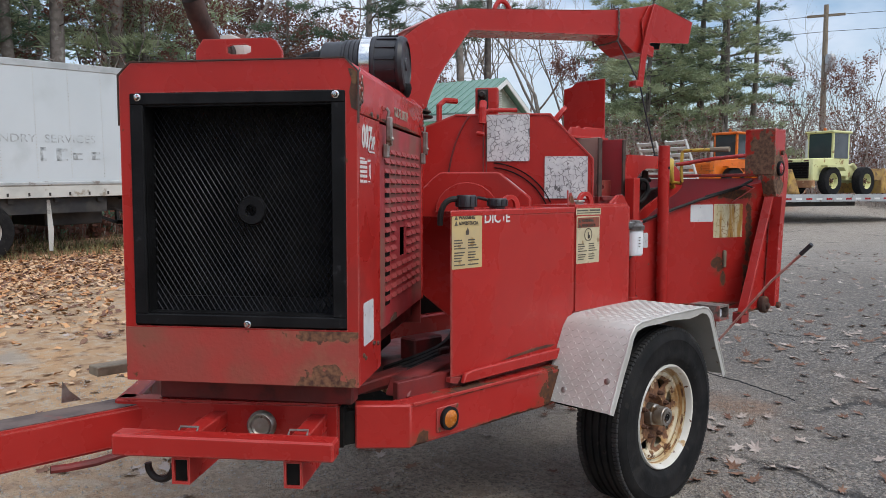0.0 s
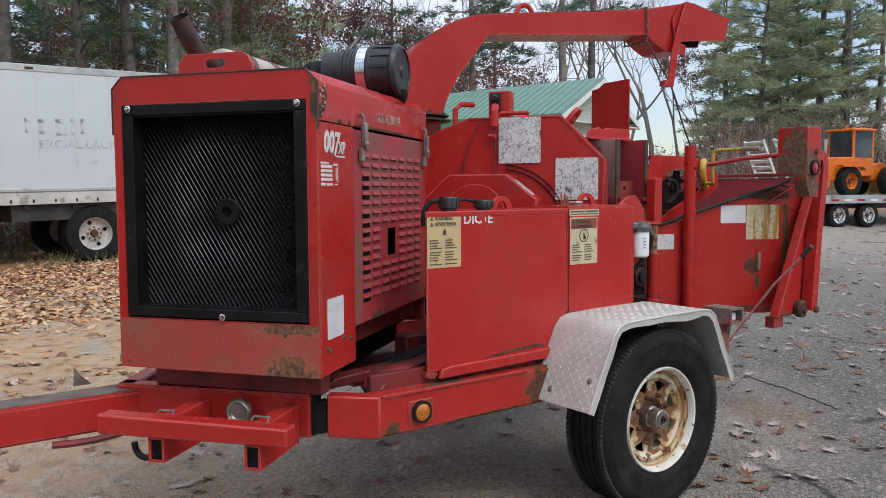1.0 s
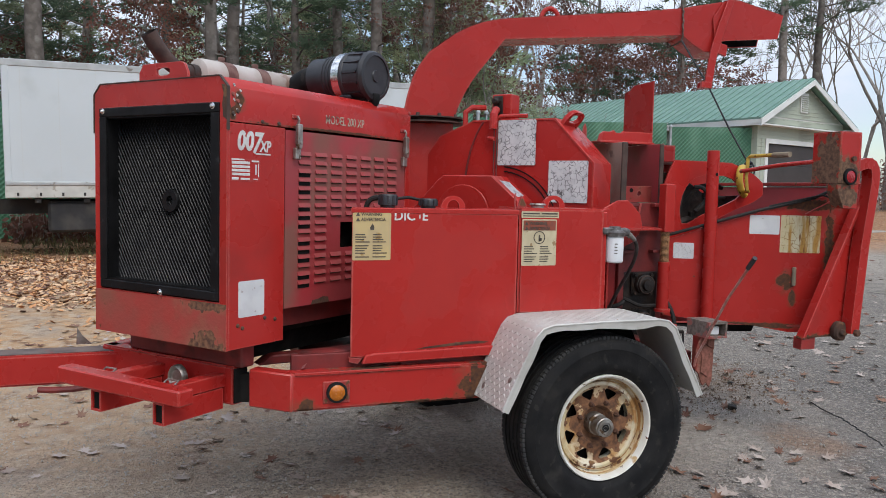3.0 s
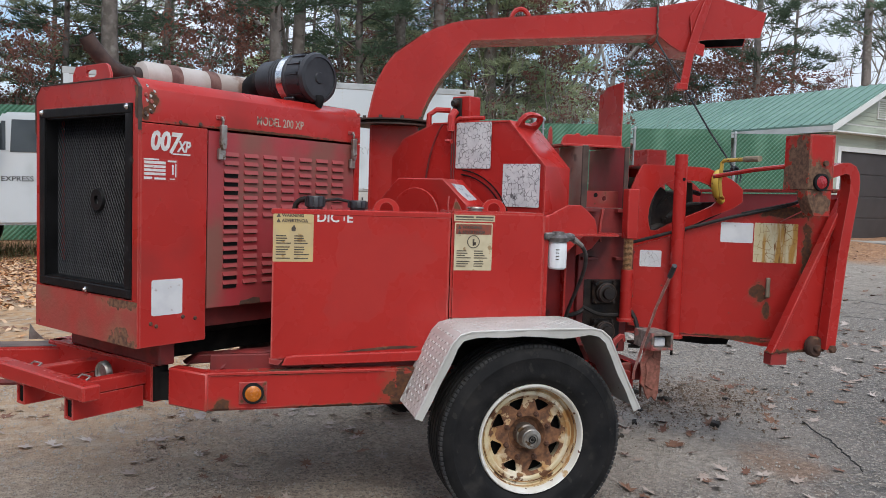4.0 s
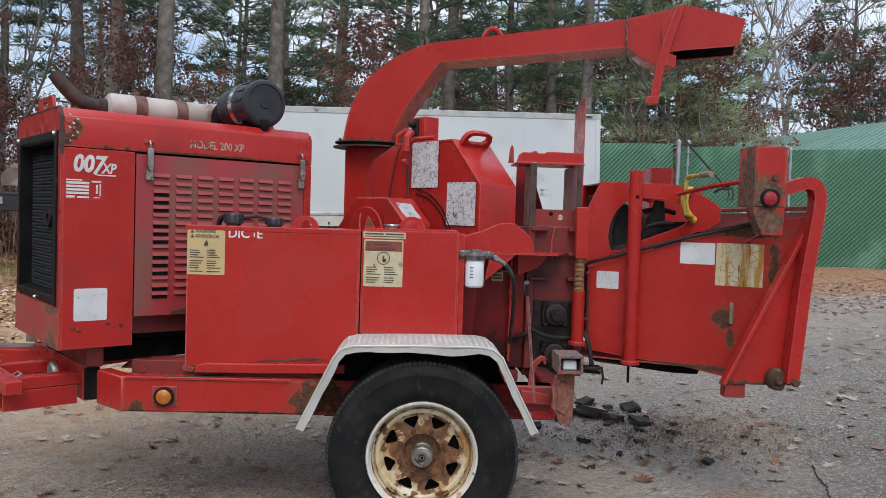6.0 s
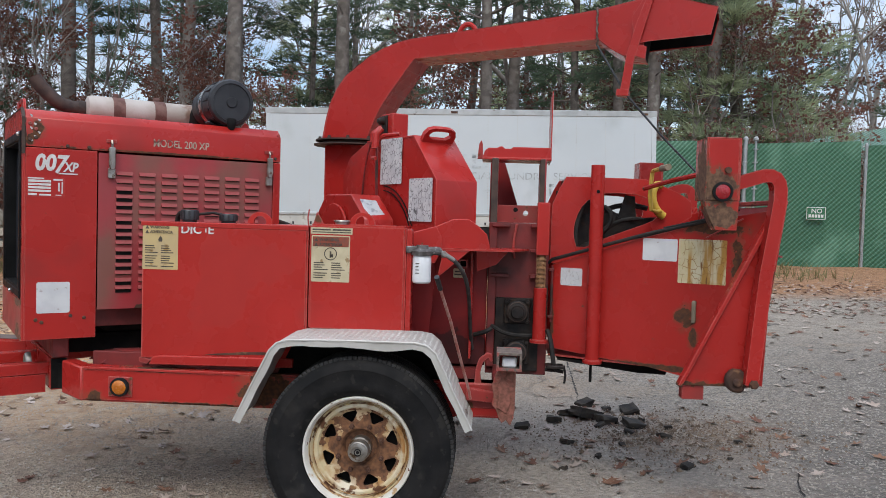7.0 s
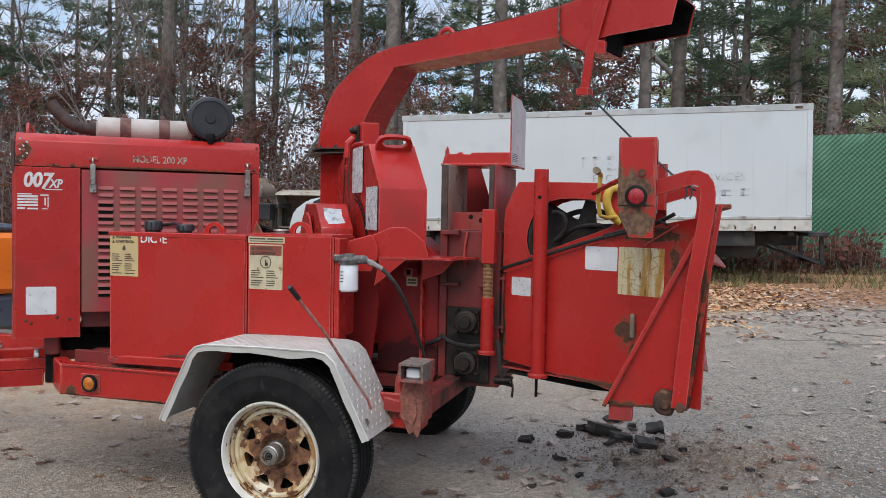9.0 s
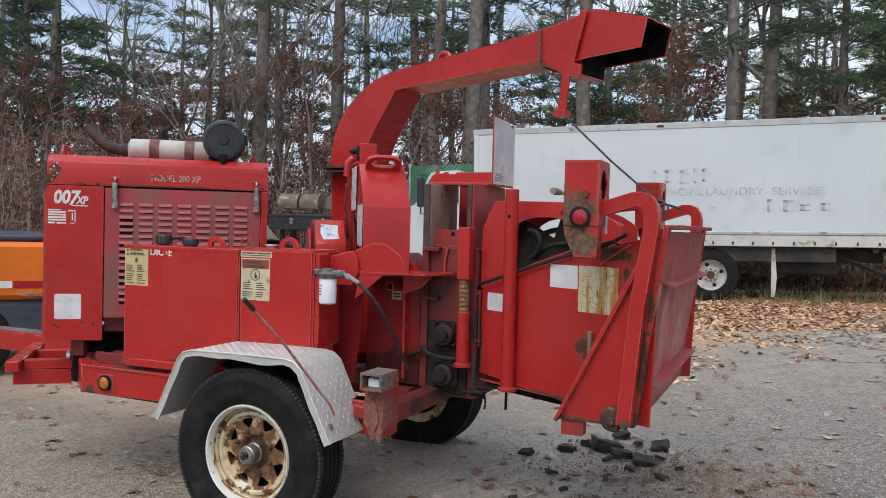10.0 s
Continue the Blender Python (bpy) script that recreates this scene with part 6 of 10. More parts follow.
    bm_pts = [(0.31, 0.175), (0.655, 0.235), (0.74, 0.46), (0.26, 0.46)]
    t = bmesh.new()
    lo = [t.verts.new((x, y, 1.262)) for x, y in bm_pts]
    hi = [t.verts.new((x, y, 1.272)) for x, y in bm_pts]
    t.faces.new(lo[::-1])
    t.faces.new(hi)
    for i in range(4):
        j = (i + 1) % 4
        t.faces.new((lo[i], lo[j], hi[j], hi[i]))
    join(bm, t)
    prism(bm, [(0.187, 1.272), (0.325, 1.272), (0.19, 1.155), (0.157, 1.13)], -0.020, -0.012, 0.002, mh)
    part("shelf_gusset", bm, red, dh)
    bm = B()
    prism(bm, [(0.37, 1.262), (0.54, 1.262), (0.474, 1.19), (0.376, 1.153)], 0.12, 0.128, 0.002, mh)
    part("shelf_gusset", bm, red, dh)
    sticker("small_sticker", 0.354, 0.414, 1.112, 1.159, pose(0, 0.4615, 0), decal_pale, lc, "small cream sticker with two lines of print", r=0.004)
    bars("small_print", [(0.362, 0.405, 1.139, 1.147), (0.360, 0.408, 1.124, 1.132)], pose(0, 0.4615, 0), ink, lc)
    bm = B()
    o = [(0.386, 1.170), (0.428, 1.170), (0.428, 1.212), (0.386, 1.212)]
    h = [(0.392, 1.176), (0.422, 1.176), (0.422, 1.206), (0.392, 1.206)]
    prism_hole(bm, o, h, 0.330, 0.462)
    sk = part("shaft_socket", bm, red_worn, lc, "square red tube socket")
    # black sheet in the socket for the shade at its depth
    bm = B()
    box(bm, 0.392, 0.422, 0.37, 0.374, 1.176, 1.206, 0)
    part("socket_bottom", bm, black_dull, sk)
    # valve and pipework at the top corner
    bm = B()
    box(bm, -0.275, -0.155, 0.03, 0.13, 1.842, 1.985, 0.004, MD)
    vb = part("valve_post", bm, red, dh)
    bm = B()
    box(bm, -0.262, -0.205, 0.018, 0.03, 1.87, 1.975, 0.003, MD)
    lathe(bm, [(0, 0.040), (0.012, 0.040), (0.015, 0.032), (0.021, 0.028), (0.021, 0.0)], 14, MD @ disc_x(-0.236, 0.02, 1.945))
    part("pressure_switch", bm, greasy, vb, "grey hydraulic fitting")
    bm = B()
    tube(bm, [MD @ Vector(p) for p in ((-0.23, 0.0, 1.90), (-0.23, -0.03, 1.87), (-0.23, -0.035, 1.79))], 0.022, 10)
    tube(bm, [MD @ Vector(p) for p in ((-0.26, -0.03, 1.74), (-0.22, -0.035, 1.735))], 0.012, 8)
    tube(bm, [MD @ Vector(p) for p in ((-0.05, 0.02, 1.862), (-0.20, 0.0, 1.862), (-0.23, -0.01, 1.84))], 0.012, 8)
    part("valve_body", bm, red, vb)
    bm = B()
    for dx in (0.0, 0.016):
        tube(bm, [MD @ Vector(p) for p in ((-0.225 + dx, -0.03, 1.80), (-0.225 + dx, -0.028, 1.6), (-0.225 + dx, -0.02, 1.42))], 0.0042, 6)
    tube(bm, [MD @ Vector(p) for p in bez((-0.30, -0.02, 1.83), (-0.36, -0.02, 1.76), (-0.42, -0.01, 1.6), (-0.42, -0.01, 1.42), 8)], 0.0055, 6)
    part("hydraulic_line", bm, red_dark, dh, "paint-spattered hydraulic line")
    # belt guard between engine and disc
    mg = pose(-0.42, 0.93, 0, 0, 0, -53)
    bm = B()
    prism(bm, [(-0.10, 1.30), (0.10, 1.50), (0.14, 1.53), (0.44, 1.53), (0.60, 1.40), (0.60, 1.30)], -0.06, 0.11, 0.005, mg)
    bg = part("belt_guard", bm, red, chipper, "red sloped belt guard with a torn label")
    bm = B()
    prism(bm, [(0.02, -0.07), (0.10, -0.075), (0.155, -0.062), (0.152, -0.01), (0.145, 0.03), (0.09, 0.022), (0.03, 0.026)], 0.0, 0.001, 0, mg @ pose(0.455, 0.045, 1.5185, 0, 39.1, 0) @ pose(0, 0, 0, -90, 0, 0))
    part("torn_label", bm, foil, bg, "torn silvery label")
    bm = B()
    n = 12
    pts_o = [(0.16 * math.cos(math.pi * i / n), 0.15 * math.sin(math.pi * i / n)) for i in range(n + 1)]
    prism(bm, pts_o, -0.012, 0.0, 0.002, mg @ pose(0.28, -0.075, 1.33))
    part("round_cover", bm, red, bg)
    bm = B()
    tube(bm, bez((-0.95, 1.05, 1.30), (-0.9, 0.95, 1.40), (-0.75, 0.95, 1.40), (-0.6, 1.0, 1.32), 8), 0.02, 8)
    box(bm, -0.86, -0.70, 1.0, 1.12, 1.28, 1.36, 0.01)
    part("clutch_linkage", bm, greasy, chipper, "greasy clutch and linkage")


build_disc_housing()


def build_chute():
    dpt = 0.235
    # column below the turntable
    bm = B()
    box(bm, -0.005, 0.275, 0.0, dpt, 1.2, 1.845, 0.010, MH, 2)
    col = part("chute_base", bm, red, chipper, "red square discharge neck")
    bm = B()
    lathe(bm, [(0.10, 1.838), (0.235, 1.838), (0.235, 1.846), (0.18, 1.847), (0.18, 1.864), (0.225, 1.865), (0.225, 1.873), (0.10, 1.873)], 40, MH @ pose(0.125, 0.12, 0))
    for k in range(10):
        a = radians(36 * k)
        lathe(bm, [(0, 1.89), (0.010, 1.89), (0.012, 1.873)], 6, MH @ pose(0.125 + 0.2 * math.cos(a), 0.12 + 0.2 * math.sin(a), 0))
    part("turntable_ring", bm, rust_dark, col, "dark rusted swivel flange")
    out = [(-0.02, 1.876), (0.004, 2.0), (0.03, 2.09), (0.07, 2.17), (0.124, 2.245), (0.20, 2.305), (0.28, 2.357), (0.36, 2.398), (0.45, 2.43), (0.544, 2.45), (1.30, 2.520), (1.61, 2.552), (1.87, 2.602)]
    inn = [(0.285, 1.876), (0.30, 1.93), (0.33, 2.0), (0.371, 2.075), (0.42, 2.145), (0.468, 2.205), (0.52, 2.275), (0.567, 2.335), (1.0, 2.360), (1.623, 2.398), (1.69, 2.345), (1.76, 2.305), (1.865, 2.297)]
    bm = B()
    t = 0.006
    prism(bm, out + inn[::-1], 0.0, t, 0.0, MH)
    prism(bm, out + inn[::-1], dpt - t, dpt, 0.0, MH)
    for line, sgn in ((out, -1), (inn, 1)):
        for a, c in zip(line, line[1:]):
            d = Vector((c[0] - a[0], c[1] - a[1])).normalized()
            nrm = (d.y * t * (1 if sgn < 0 else -1), -d.x * t * (1 if sgn < 0 else -1))
            prism(bm, [a, c, (c[0] + nrm[0], c[1] + nrm[1]), (a[0] + nrm[0], a[1] + nrm[1])], 0.0 if sgn > 0 else -0.004, dpt + (0.0 if sgn > 0 else 0.004), 0.0, MH)
    bmesh.ops.remove_doubles(bm, verts=bm.verts[:], dist=0.004)
    ch = part("discharge_chute", bm, red, chipper, "red curved discharge chute reaching over the hopper", sharp=20)
    # deflector hood, open at its end
    bm = B()
    prism(bm, [(1.80, 2.50), (1.86, 2.598), (1.90, 2.614), (1.96, 2.607), (2.23, 2.531), (2.20, 2.392), (1.90, 2.372), (1.82, 2.36)], -0.02, -0.013, 0, MH)
    prism(bm, [(1.80, 2.50), (1.86, 2.598), (1.90, 2.614), (1.96, 2.607), (2.23, 2.531), (2.20, 2.392), (1.90, 2.372), (1.82, 2.36)], dpt + 0.013, dpt + 0.02, 0, MH)
    for a, c in (((1.86, 2.598), (1.90, 2.614)), ((1.90, 2.614), (1.96, 2.607)), ((1.96, 2.607), (2.23, 2.531))):
        prism(bm, [a, c, (c[0], c[1] - 0.006), (a[0], a[1] - 0.006)], -0.02, dpt + 0.02, 0, MH)
    df = part("deflector", bm, red, ch, "red deflector hood with a dark open end", sharp=20)
    # black inner skins and a throat sheet put the hood's inside shade into colour
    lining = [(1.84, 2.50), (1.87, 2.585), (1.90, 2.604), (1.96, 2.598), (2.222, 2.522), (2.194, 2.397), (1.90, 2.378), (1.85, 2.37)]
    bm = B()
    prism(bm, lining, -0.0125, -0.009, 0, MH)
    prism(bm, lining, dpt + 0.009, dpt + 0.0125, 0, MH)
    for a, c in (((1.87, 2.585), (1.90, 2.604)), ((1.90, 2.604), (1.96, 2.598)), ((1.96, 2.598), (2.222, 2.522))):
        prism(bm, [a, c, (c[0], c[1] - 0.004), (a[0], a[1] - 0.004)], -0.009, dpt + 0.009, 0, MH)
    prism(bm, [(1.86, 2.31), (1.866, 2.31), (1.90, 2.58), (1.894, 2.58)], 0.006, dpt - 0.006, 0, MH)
    part("hood_lining", bm, black_dull, df, "shade-black inside of the hood")
    # adjusting lever hanging from the deflector
    bm = B()
    prism(bm, [(1.755, 2.10), (1.80, 2.094), (1.825, 2.28), (1.865, 2.42), (1.915, 2.60), (1.88, 2.61), (1.83, 2.47), (1.785, 2.31)], -0.045, -0.03, 0.002, MH)
    prism(bm, [(1.80, 2.30), (1.88, 2.275), (1.885, 2.34), (1.815, 2.36)], -0.044, -0.02, 0.002, MH)
    prism(bm, [(1.735, 2.09), (1.80, 2.085), (1.80, 2.12), (1.74, 2.125)], -0.046, 0.02, 0.002, MH)
    part("deflector_lever", bm, red, df, "red flat-bar lever")
    # chain round the chute
    bm = B()
    loop = [(-0.012, 2.562), (-0.016, 2.50), (-0.016, 2.42), (0.0, 2.365), (0.1, 2.36), (dpt, 2.365), (dpt + 0.012, 2.42), (dpt + 0.012, 2.50), (dpt, 2.558), (0.1, 2.565), (-0.012, 2.562)]
    for a, c in zip(loop, loop[1:]):
        steps = max(2, int((Vector(c) - Vector(a)).length / 0.022))
        for k in range(steps):
            f0, f1 = k / steps, (k + 1) / steps
            p, q = Vector(a).lerp(Vector(c), f0), Vector(a).lerp(Vector(c), f1)
            tube(bm, [MH @ Vector((1.615 + 0.006 * (k % 2) + 0.03 * (2.56 - p.y), p.x, p.y)), MH @ Vector((1.615 + 0.006 * ((k + 1) % 2) + 0.03 * (2.56 - q.y), q.x, q.y))], 0.006, 5)
    part("chain", bm, chain_m, ch, "rusty chain looped round the chute")
    # lifting eye on top
    bm = B()
    n = 12
    tube(bm, [MH @ Vector((0.85 + 0.055 * math.cos(math.pi * k / n), 0.12, 2.472 + 0.075 * math.sin(math.pi * k / n))) for k in range(n + 1)], 0.014, 8)
    part("lifting_eye", bm, red, ch)
    # clamp arm at the turntable
    bm = B()
    tube(bm, [MH @ Vector(p) for p in ((0.30, -0.04, 1.72), (0.34, -0.05, 1.80), (0.34, -0.05, 1.90), (0.38, -0.04, 1.93), (0.46, -0.03, 1.93))], 0.016, 8)
    tube(bm, [MH @ Vector(p) for p in ((0.24, -0.06, 1.77), (0.40, -0.06, 1.765))], 0.007, 6)
    part("clamp_arm", bm, red, ch)
    # rope from the lever down to the hopper
    bm = B()
    a, e = MH @ Vector((1.62, 0.0, 2.37)), Vector((1.689, 0.775, 1.665))
    mid = MH @ Vector((1.785, -0.03, 2.10))
    tube(bm, [a, mid, mid.lerp(e, 0.5) + Vector((0, 0, -0.012)), e], 0.0055, 6)
    e2 = Vector((1.76, 1.10, 1.64))
    tube(bm, [e, e + Vector((0.03, 0.01, -0.01)), e.lerp(e2, 0.5) + Vector((0, 0, 0.0)), e2], 0.007, 6)
    for k in range(16):
        a0 = k * 1.3
        c = e + Vector((0.018 * k / 16, 0.0, -0.005))
        tube(bm, [c + Vector((0.02 * math.cos(a0), 0.014 * math.sin(a0 * 1.7), 0.016 * math.sin(a0))), c + Vector((0.02 * math.cos(a0 + 1.6), 0.014 * math.sin(a0 * 1.7 + 1), 0.018 * math.sin(a0 + 1.6)))], 0.006, 5)
    for dx in (0.0, 0.025):
        tube(bm, [e + Vector((0.02 + dx, 0, -0.01)), e + Vector((0.03 + dx, 0.0, -0.05)), e + Vector((0.02 + dx, 0.0, -0.085))], 0.005, 5)
    part("control_rope", bm, rope_m, chipper, "dark knotted rope from chute lever to hopper bar")


build_chute()


# feed rollers and infeed hopper
def build_feed():
    # casing red is darkened in place of the recess's own shade
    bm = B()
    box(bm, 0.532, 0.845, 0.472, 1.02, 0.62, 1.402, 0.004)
    fw = part("feed_casing", bm, red_dark, chipper, "feed roller casing in grimy red, darkened for shade")
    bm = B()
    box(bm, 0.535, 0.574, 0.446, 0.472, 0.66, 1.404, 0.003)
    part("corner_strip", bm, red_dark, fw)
    for z, deep in ((1.392, 0.022), (1.262, 0.016), (1.133, 0.018)):
        for x0, x1 in ((0.548, 0.640), (0.745, 0.80)):
            bm = B()
            box(bm, x0, x1, 0.425, 0.472, z - deep / 2, z + deep / 2, 0.003)
            part("lug", bm, red_dark, fw)
    bm = B()
    prism(bm, [(0.668, 1.40), (0.682, 1.40), (0.668, 1.33), (0.666, 1.27), (0.672, 1.22), (0.660, 1.22), (0.653, 1.27), (0.656, 1.33)], 0.455, 0.472, 0.003)
    part("bent_rod", bm, red_worn, fw)
    bm = B()
    box(bm, 0.575, 0.80, 0.455, 0.471, 0.64, 1.018, 0.004)
    part("motor_plate", bm, greasy, fw, "oily black motor plate")
    for z in (0.952, 0.744):
        x, r = 0.688, 0.048
        bm = B()
        box(bm, x - 0.068, x + 0.068, 0.432, 0.455, z - 0.066, z + 0.066, 0.007)
        lathe(bm, [(0, 0.062), (r * 0.62, 0.062), (r * 0.66, 0.056), (r * 0.7, 0.045), (r, 0.042), (r * 1.04, 0.030), (r * 1.16, 0.028), (r * 1.16, 0.0)], 24, disc_x(x, 0.432, z))
        hm = part("hydraulic_motor", bm, greasy, fw, "greasy black hydraulic motor on a square flange")
        for sx in (-1, 1):
            for sz in (-1, 1):
                bm = B()
                lathe(bm, [(0, 0.016), (0.010, 0.016), (0.0115, 0.012), (0.0115, 0.004), (0.016, 0.004), (0.016, 0.0)], 6, disc_x(x + sx * 0.052, 0.432, z + sz * 0.050))
                part("bolt", bm, greasy, hm)
        bm = B()
        lathe(bm, [(r * 0.98, 0.0), (r * 1.08, 0.0), (r * 1.05, 0.004), (r * 0.98, 0.005)], 24, disc_x(x, 0.391, z), closed=True)
        part("retaining_ring", bm, rust_dark, hm)
    bm = B()
    tube(bm, bez((0.56, 0.42, 0.875), (0.60, 0.38, 0.86), (0.62, 0.40, 0.825), (0.765, 0.42, 0.832), 10), 0.0105, 7)
    tube(bm, bez((0.56, 0.42, 0.862), (0.53, 0.40, 0.84), (0.50, 0.44, 0.83), (0.47, 0.45, 0.82), 8), 0.012, 7)
    tube(bm, bez((0.845, 0.44, 0.86), (0.88, 0.38, 0.80), (0.86, 0.36, 0.70), (0.90, 0.40, 0.66), 8), 0.012, 7)
    part("hydraulic_hose", bm, hose_m, fw)
    # clamps and the pipe beside the cowl
    bm = B()
    tube(bm, [(0.862, 0.462, 0.90), (0.862, 0.462, 1.19)], 0.007, 7)
    for z in (0.928, 1.169):
        box(bm, 0.845, 0.872, 0.45, 0.475, z - 0.007, z + 0.007, 0.002)
    part("clamped_pipe", bm, red_dark, fw)
    # side channels above the casing with their black front strips
    bm = B()
    box(bm, 0.545, 0.570, 0.46, 0.472, 1.404, 1.735, 0.002)
    box(bm, 0.562, 0.571, 0.472, 0.82, 1.404, 1.735, 0.002)
    part("slide_channel", bm, scoured, fw, "brown scoured slide channel")
    bm = B()
    box(bm, 0.805, 0.816, 0.46, 0.93, 1.404, 1.735, 0.002)
    part("slide_channel", bm, red_faded, fw, "worn red slide channel")
    for x0, x1 in ((0.536, 0.570), (0.783, 0.808)):
        bm = B()
        box(bm, x0, x1, 0.448, 0.4595, 1.36, 1.732, 0.002)
        part("wear_strip", bm, rust_dark, fw, "black wear strip")
    bm = B()
    ring = [(0.572, 1.405), (0.66, 1.405), (0.803, 1.405), (0.803, 1.455), (0.803, 1.497), (0.66, 1.495), (0.572, 1.495), (0.572, 1.455)]
    hole = [(0.708, 1.445), (0.720, 1.440), (0.730, 1.446), (0.733, 1.455), (0.730, 1.464), (0.720, 1.470), (0.711, 1.466), (0.707, 1.455)]
    prism_hole(bm, ring, hole, 0.545, 0.553)
    ip = part("cross_plate", bm, red_worn, fw, "low red cross plate with two round holes")
    # black disc painted as the shaded hole
    bm = B()
    lathe(bm, [(0, 0.001), (0.012, 0.001), (0.012, 0)], 14, disc_x(0.667, 0.545, 1.472))
    part("bolt_hole", bm, black_dull, ip)
    bm = B()
    prism(bm, [(0.53, 1.402), (0.722, 1.402), (0.612, 1.742), (0.53, 1.742)], 0.945, 0.955)
    part("inner_plate", bm, red_shaded, fw)
    # yoke across the top
    bm = B()
    prism(bm, [(0.483, 1.742), (0.852, 1.738), (0.848, 1.806), (0.645, 1.806), (0.638, 1.797), (0.600, 1.797), (0.592, 1.808), (0.575, 1.808), (0.563, 1.800), (0.516, 1.800), (0.496, 1.785)], 0.62, 0.634, 0.003)
    box(bm, 0.484, 0.850, 0.60, 0.86, 1.7365, 1.748, 0.002)
    yk = part("roller_yoke", bm, red, fw, "red yoke with torch-cut notches")
    bm = B()
    prism(bm, [(0.455, 1.748), (0.487, 1.748), (0.483, 1.83), (0.474, 1.852), (0.463, 1.83)], 0.745, 0.757, 0.002)
    part("pointed_lug", bm, red_worn, yk)
    mp = pose(0.856, 0.935, 0, 0, 0, -92)
    bm = B()
    prism(bm, [(0.0, 1.735), (0.31, 1.735), (0.31, 2.105), (0.10, 2.10), (0.06, 2.075), (0.0, 2.065)], 0.0, 0.006, 0.001, mp)
    sp = part("guard_plate", bm, red, fw, "upright red plate, pale on its rear face")
    bm = B()
    prism(bm, [(0.004, 1.745), (0.300, 1.745), (0.303, 2.100), (0.10, 2.095), (0.06, 2.07), (0.004, 2.06)], 0.0062, 0.0075, 0.0, mp)
    part("pale_face", bm, decal_clean, sp, "pale white-painted rear face")
    bm = B()
    for k in range(5):
        box(bm, 0.17, 0.285, 0.0075, 0.0085, 1.80 - 0.009 * k, 1.803 - 0.009 * k, 0, mp)
    part("small_print", bm, ink, sp)
    # spring cylinder
    bm = B()
    box(bm, 0.772, 0.835, 0.365, 0.43, 1.245, 1.51, 0.004)
    cl = part("tension_spring", bm, red, fw, "red spring housing with an exposed coil")
    bm = B()
    tube(bm, [(0.80, 0.398, 0.81), (0.80, 0.398, 1.079)], 0.033, 16)
    lathe(bm, [(0, 0.80), (0.046, 0.80), (0.046, 0.815), (0, 0.815)], 16, pose(0.80, 0.398, 0))
    part("lower_sleeve", bm, red, cl)
    bm = B()
    tube(bm, [(0.80 + 0.024 * math.cos(a), 0.398 + 0.024 * math.sin(a), 1.074 + 0.176 * a / (2 * math.pi * 27)) for a in (k * 2 * math.pi / 10 for k in range(271))], 0.0024, 5)
    part("coil", bm, coil_m, cl, "tan coil spring of many fine turns")
    bm = B()
    tube(bm, [(0.80, 0.398, 1.05), (0.80, 0.398, 1.26)], 0.0195, 10)
    part("inner_rod", bm, black_dull, cl)
    # cowl over the upper roller with its round window
    for nearside in (True, False):
        bm = B()
        ring = [(0.852, 1.20), (0.852, 1.30), (0.852, 1.42), (0.856, 1.51), (0.89, 1.59), (0.922, 1.650), (1.02, 1.650), (1.12, 1.650), (1.22, 1.649), (1.325, 1.647), (1.40, 1.62), (1.486, 1.586), (1.53, 1.56), (1.565, 1.53), (1.565, 1.46), (1.50, 1.42), (1.36, 1.37), (1.22, 1.31), (1.10, 1.25), (0.97, 1.20)]
        hole = [(0.985, 1.29), (0.975, 1.32), (0.968, 1.36), (0.972, 1.41), (0.985, 1.455), (1.005, 1.495), (1.035, 1.53), (1.075, 1.555), (1.13, 1.57), (1.20, 1.572), (1.28, 1.568), (1.34, 1.55), (1.38, 1.52), (1.40, 1.49), (1.395, 1.46), (1.37, 1.435), (1.30, 1.405), (1.22, 1.375), (1.12, 1.335), (1.03, 1.29)]
        prism_hole(bm, ring, hole, 0.50, 0.512)
        if not nearside:
            flipped(bm)
        part("roller_cowl", bm, red, chipper, "red cowl plate with a large cut-out window")
    bm = B()
    prism(bm, [(0.93, 1.648), (1.325, 1.645), (1.325, 1.637), (0.93, 1.640)], 0.512, 0.928, 0.0)
    prism(bm, [(1.325, 1.645), (1.56, 1.545), (1.56, 1.537), (1.325, 1.637)], 0.512, 0.60, 0.0)
    part("cowl_roof", bm, red, chipper)
    bm = B()
    lathe(bm, [(0, -0.17), (0.15, -0.17), (0.17, -0.15), (0.17, 0.15), (0.15, 0.17), (0, 0.17)], 24, pose(1.12, 0.74, 1.16) @ pose(0, 0, 0, 90, 0, 0))
    for k in range(8):
        box(bm, -0.012, 0.012, 0.165, 0.195, -0.16, 0.16, 0.003, pose(1.12, 0.74, 1.16) @ pose(0, 0, 0, 90, 0, 0) @ pose(0, 0, 0, 0, 0, 45 * k))
    part("feed_roller", bm, greasy, chipper, "black toothed feed roller")
    bm = B()
    tube(bm, bez((0.99, 0.53, 1.28), (0.96, 0.52, 1.40), (1.00, 0.52, 1.50), (1.06, 0.56, 1.58), 10), 0.017, 7)
    tube(bm, bez((1.12, 0.56, 1.36), (1.18, 0.53, 1.44), (1.26, 0.53, 1.45), (1.33, 0.56, 1.44), 10), 0.011, 7)
    tube(bm, bez((1.05, 0.62, 1.34), (1.08, 0.60, 1.50), (1.22, 0.60, 1.54), (1.36, 0.62, 1.50), 10), 0.014, 7)
    tube(bm, bez((1.10, 0.53, 1.36), (1.2, 0.5, 1.42), (1.16, 0.5, 1.52), (1.09, 0.53, 1.50), 10), 0.012, 7)
    part("hydraulic_hose", bm, hose_m, chipper, "tangle of black hydraulic hoses")
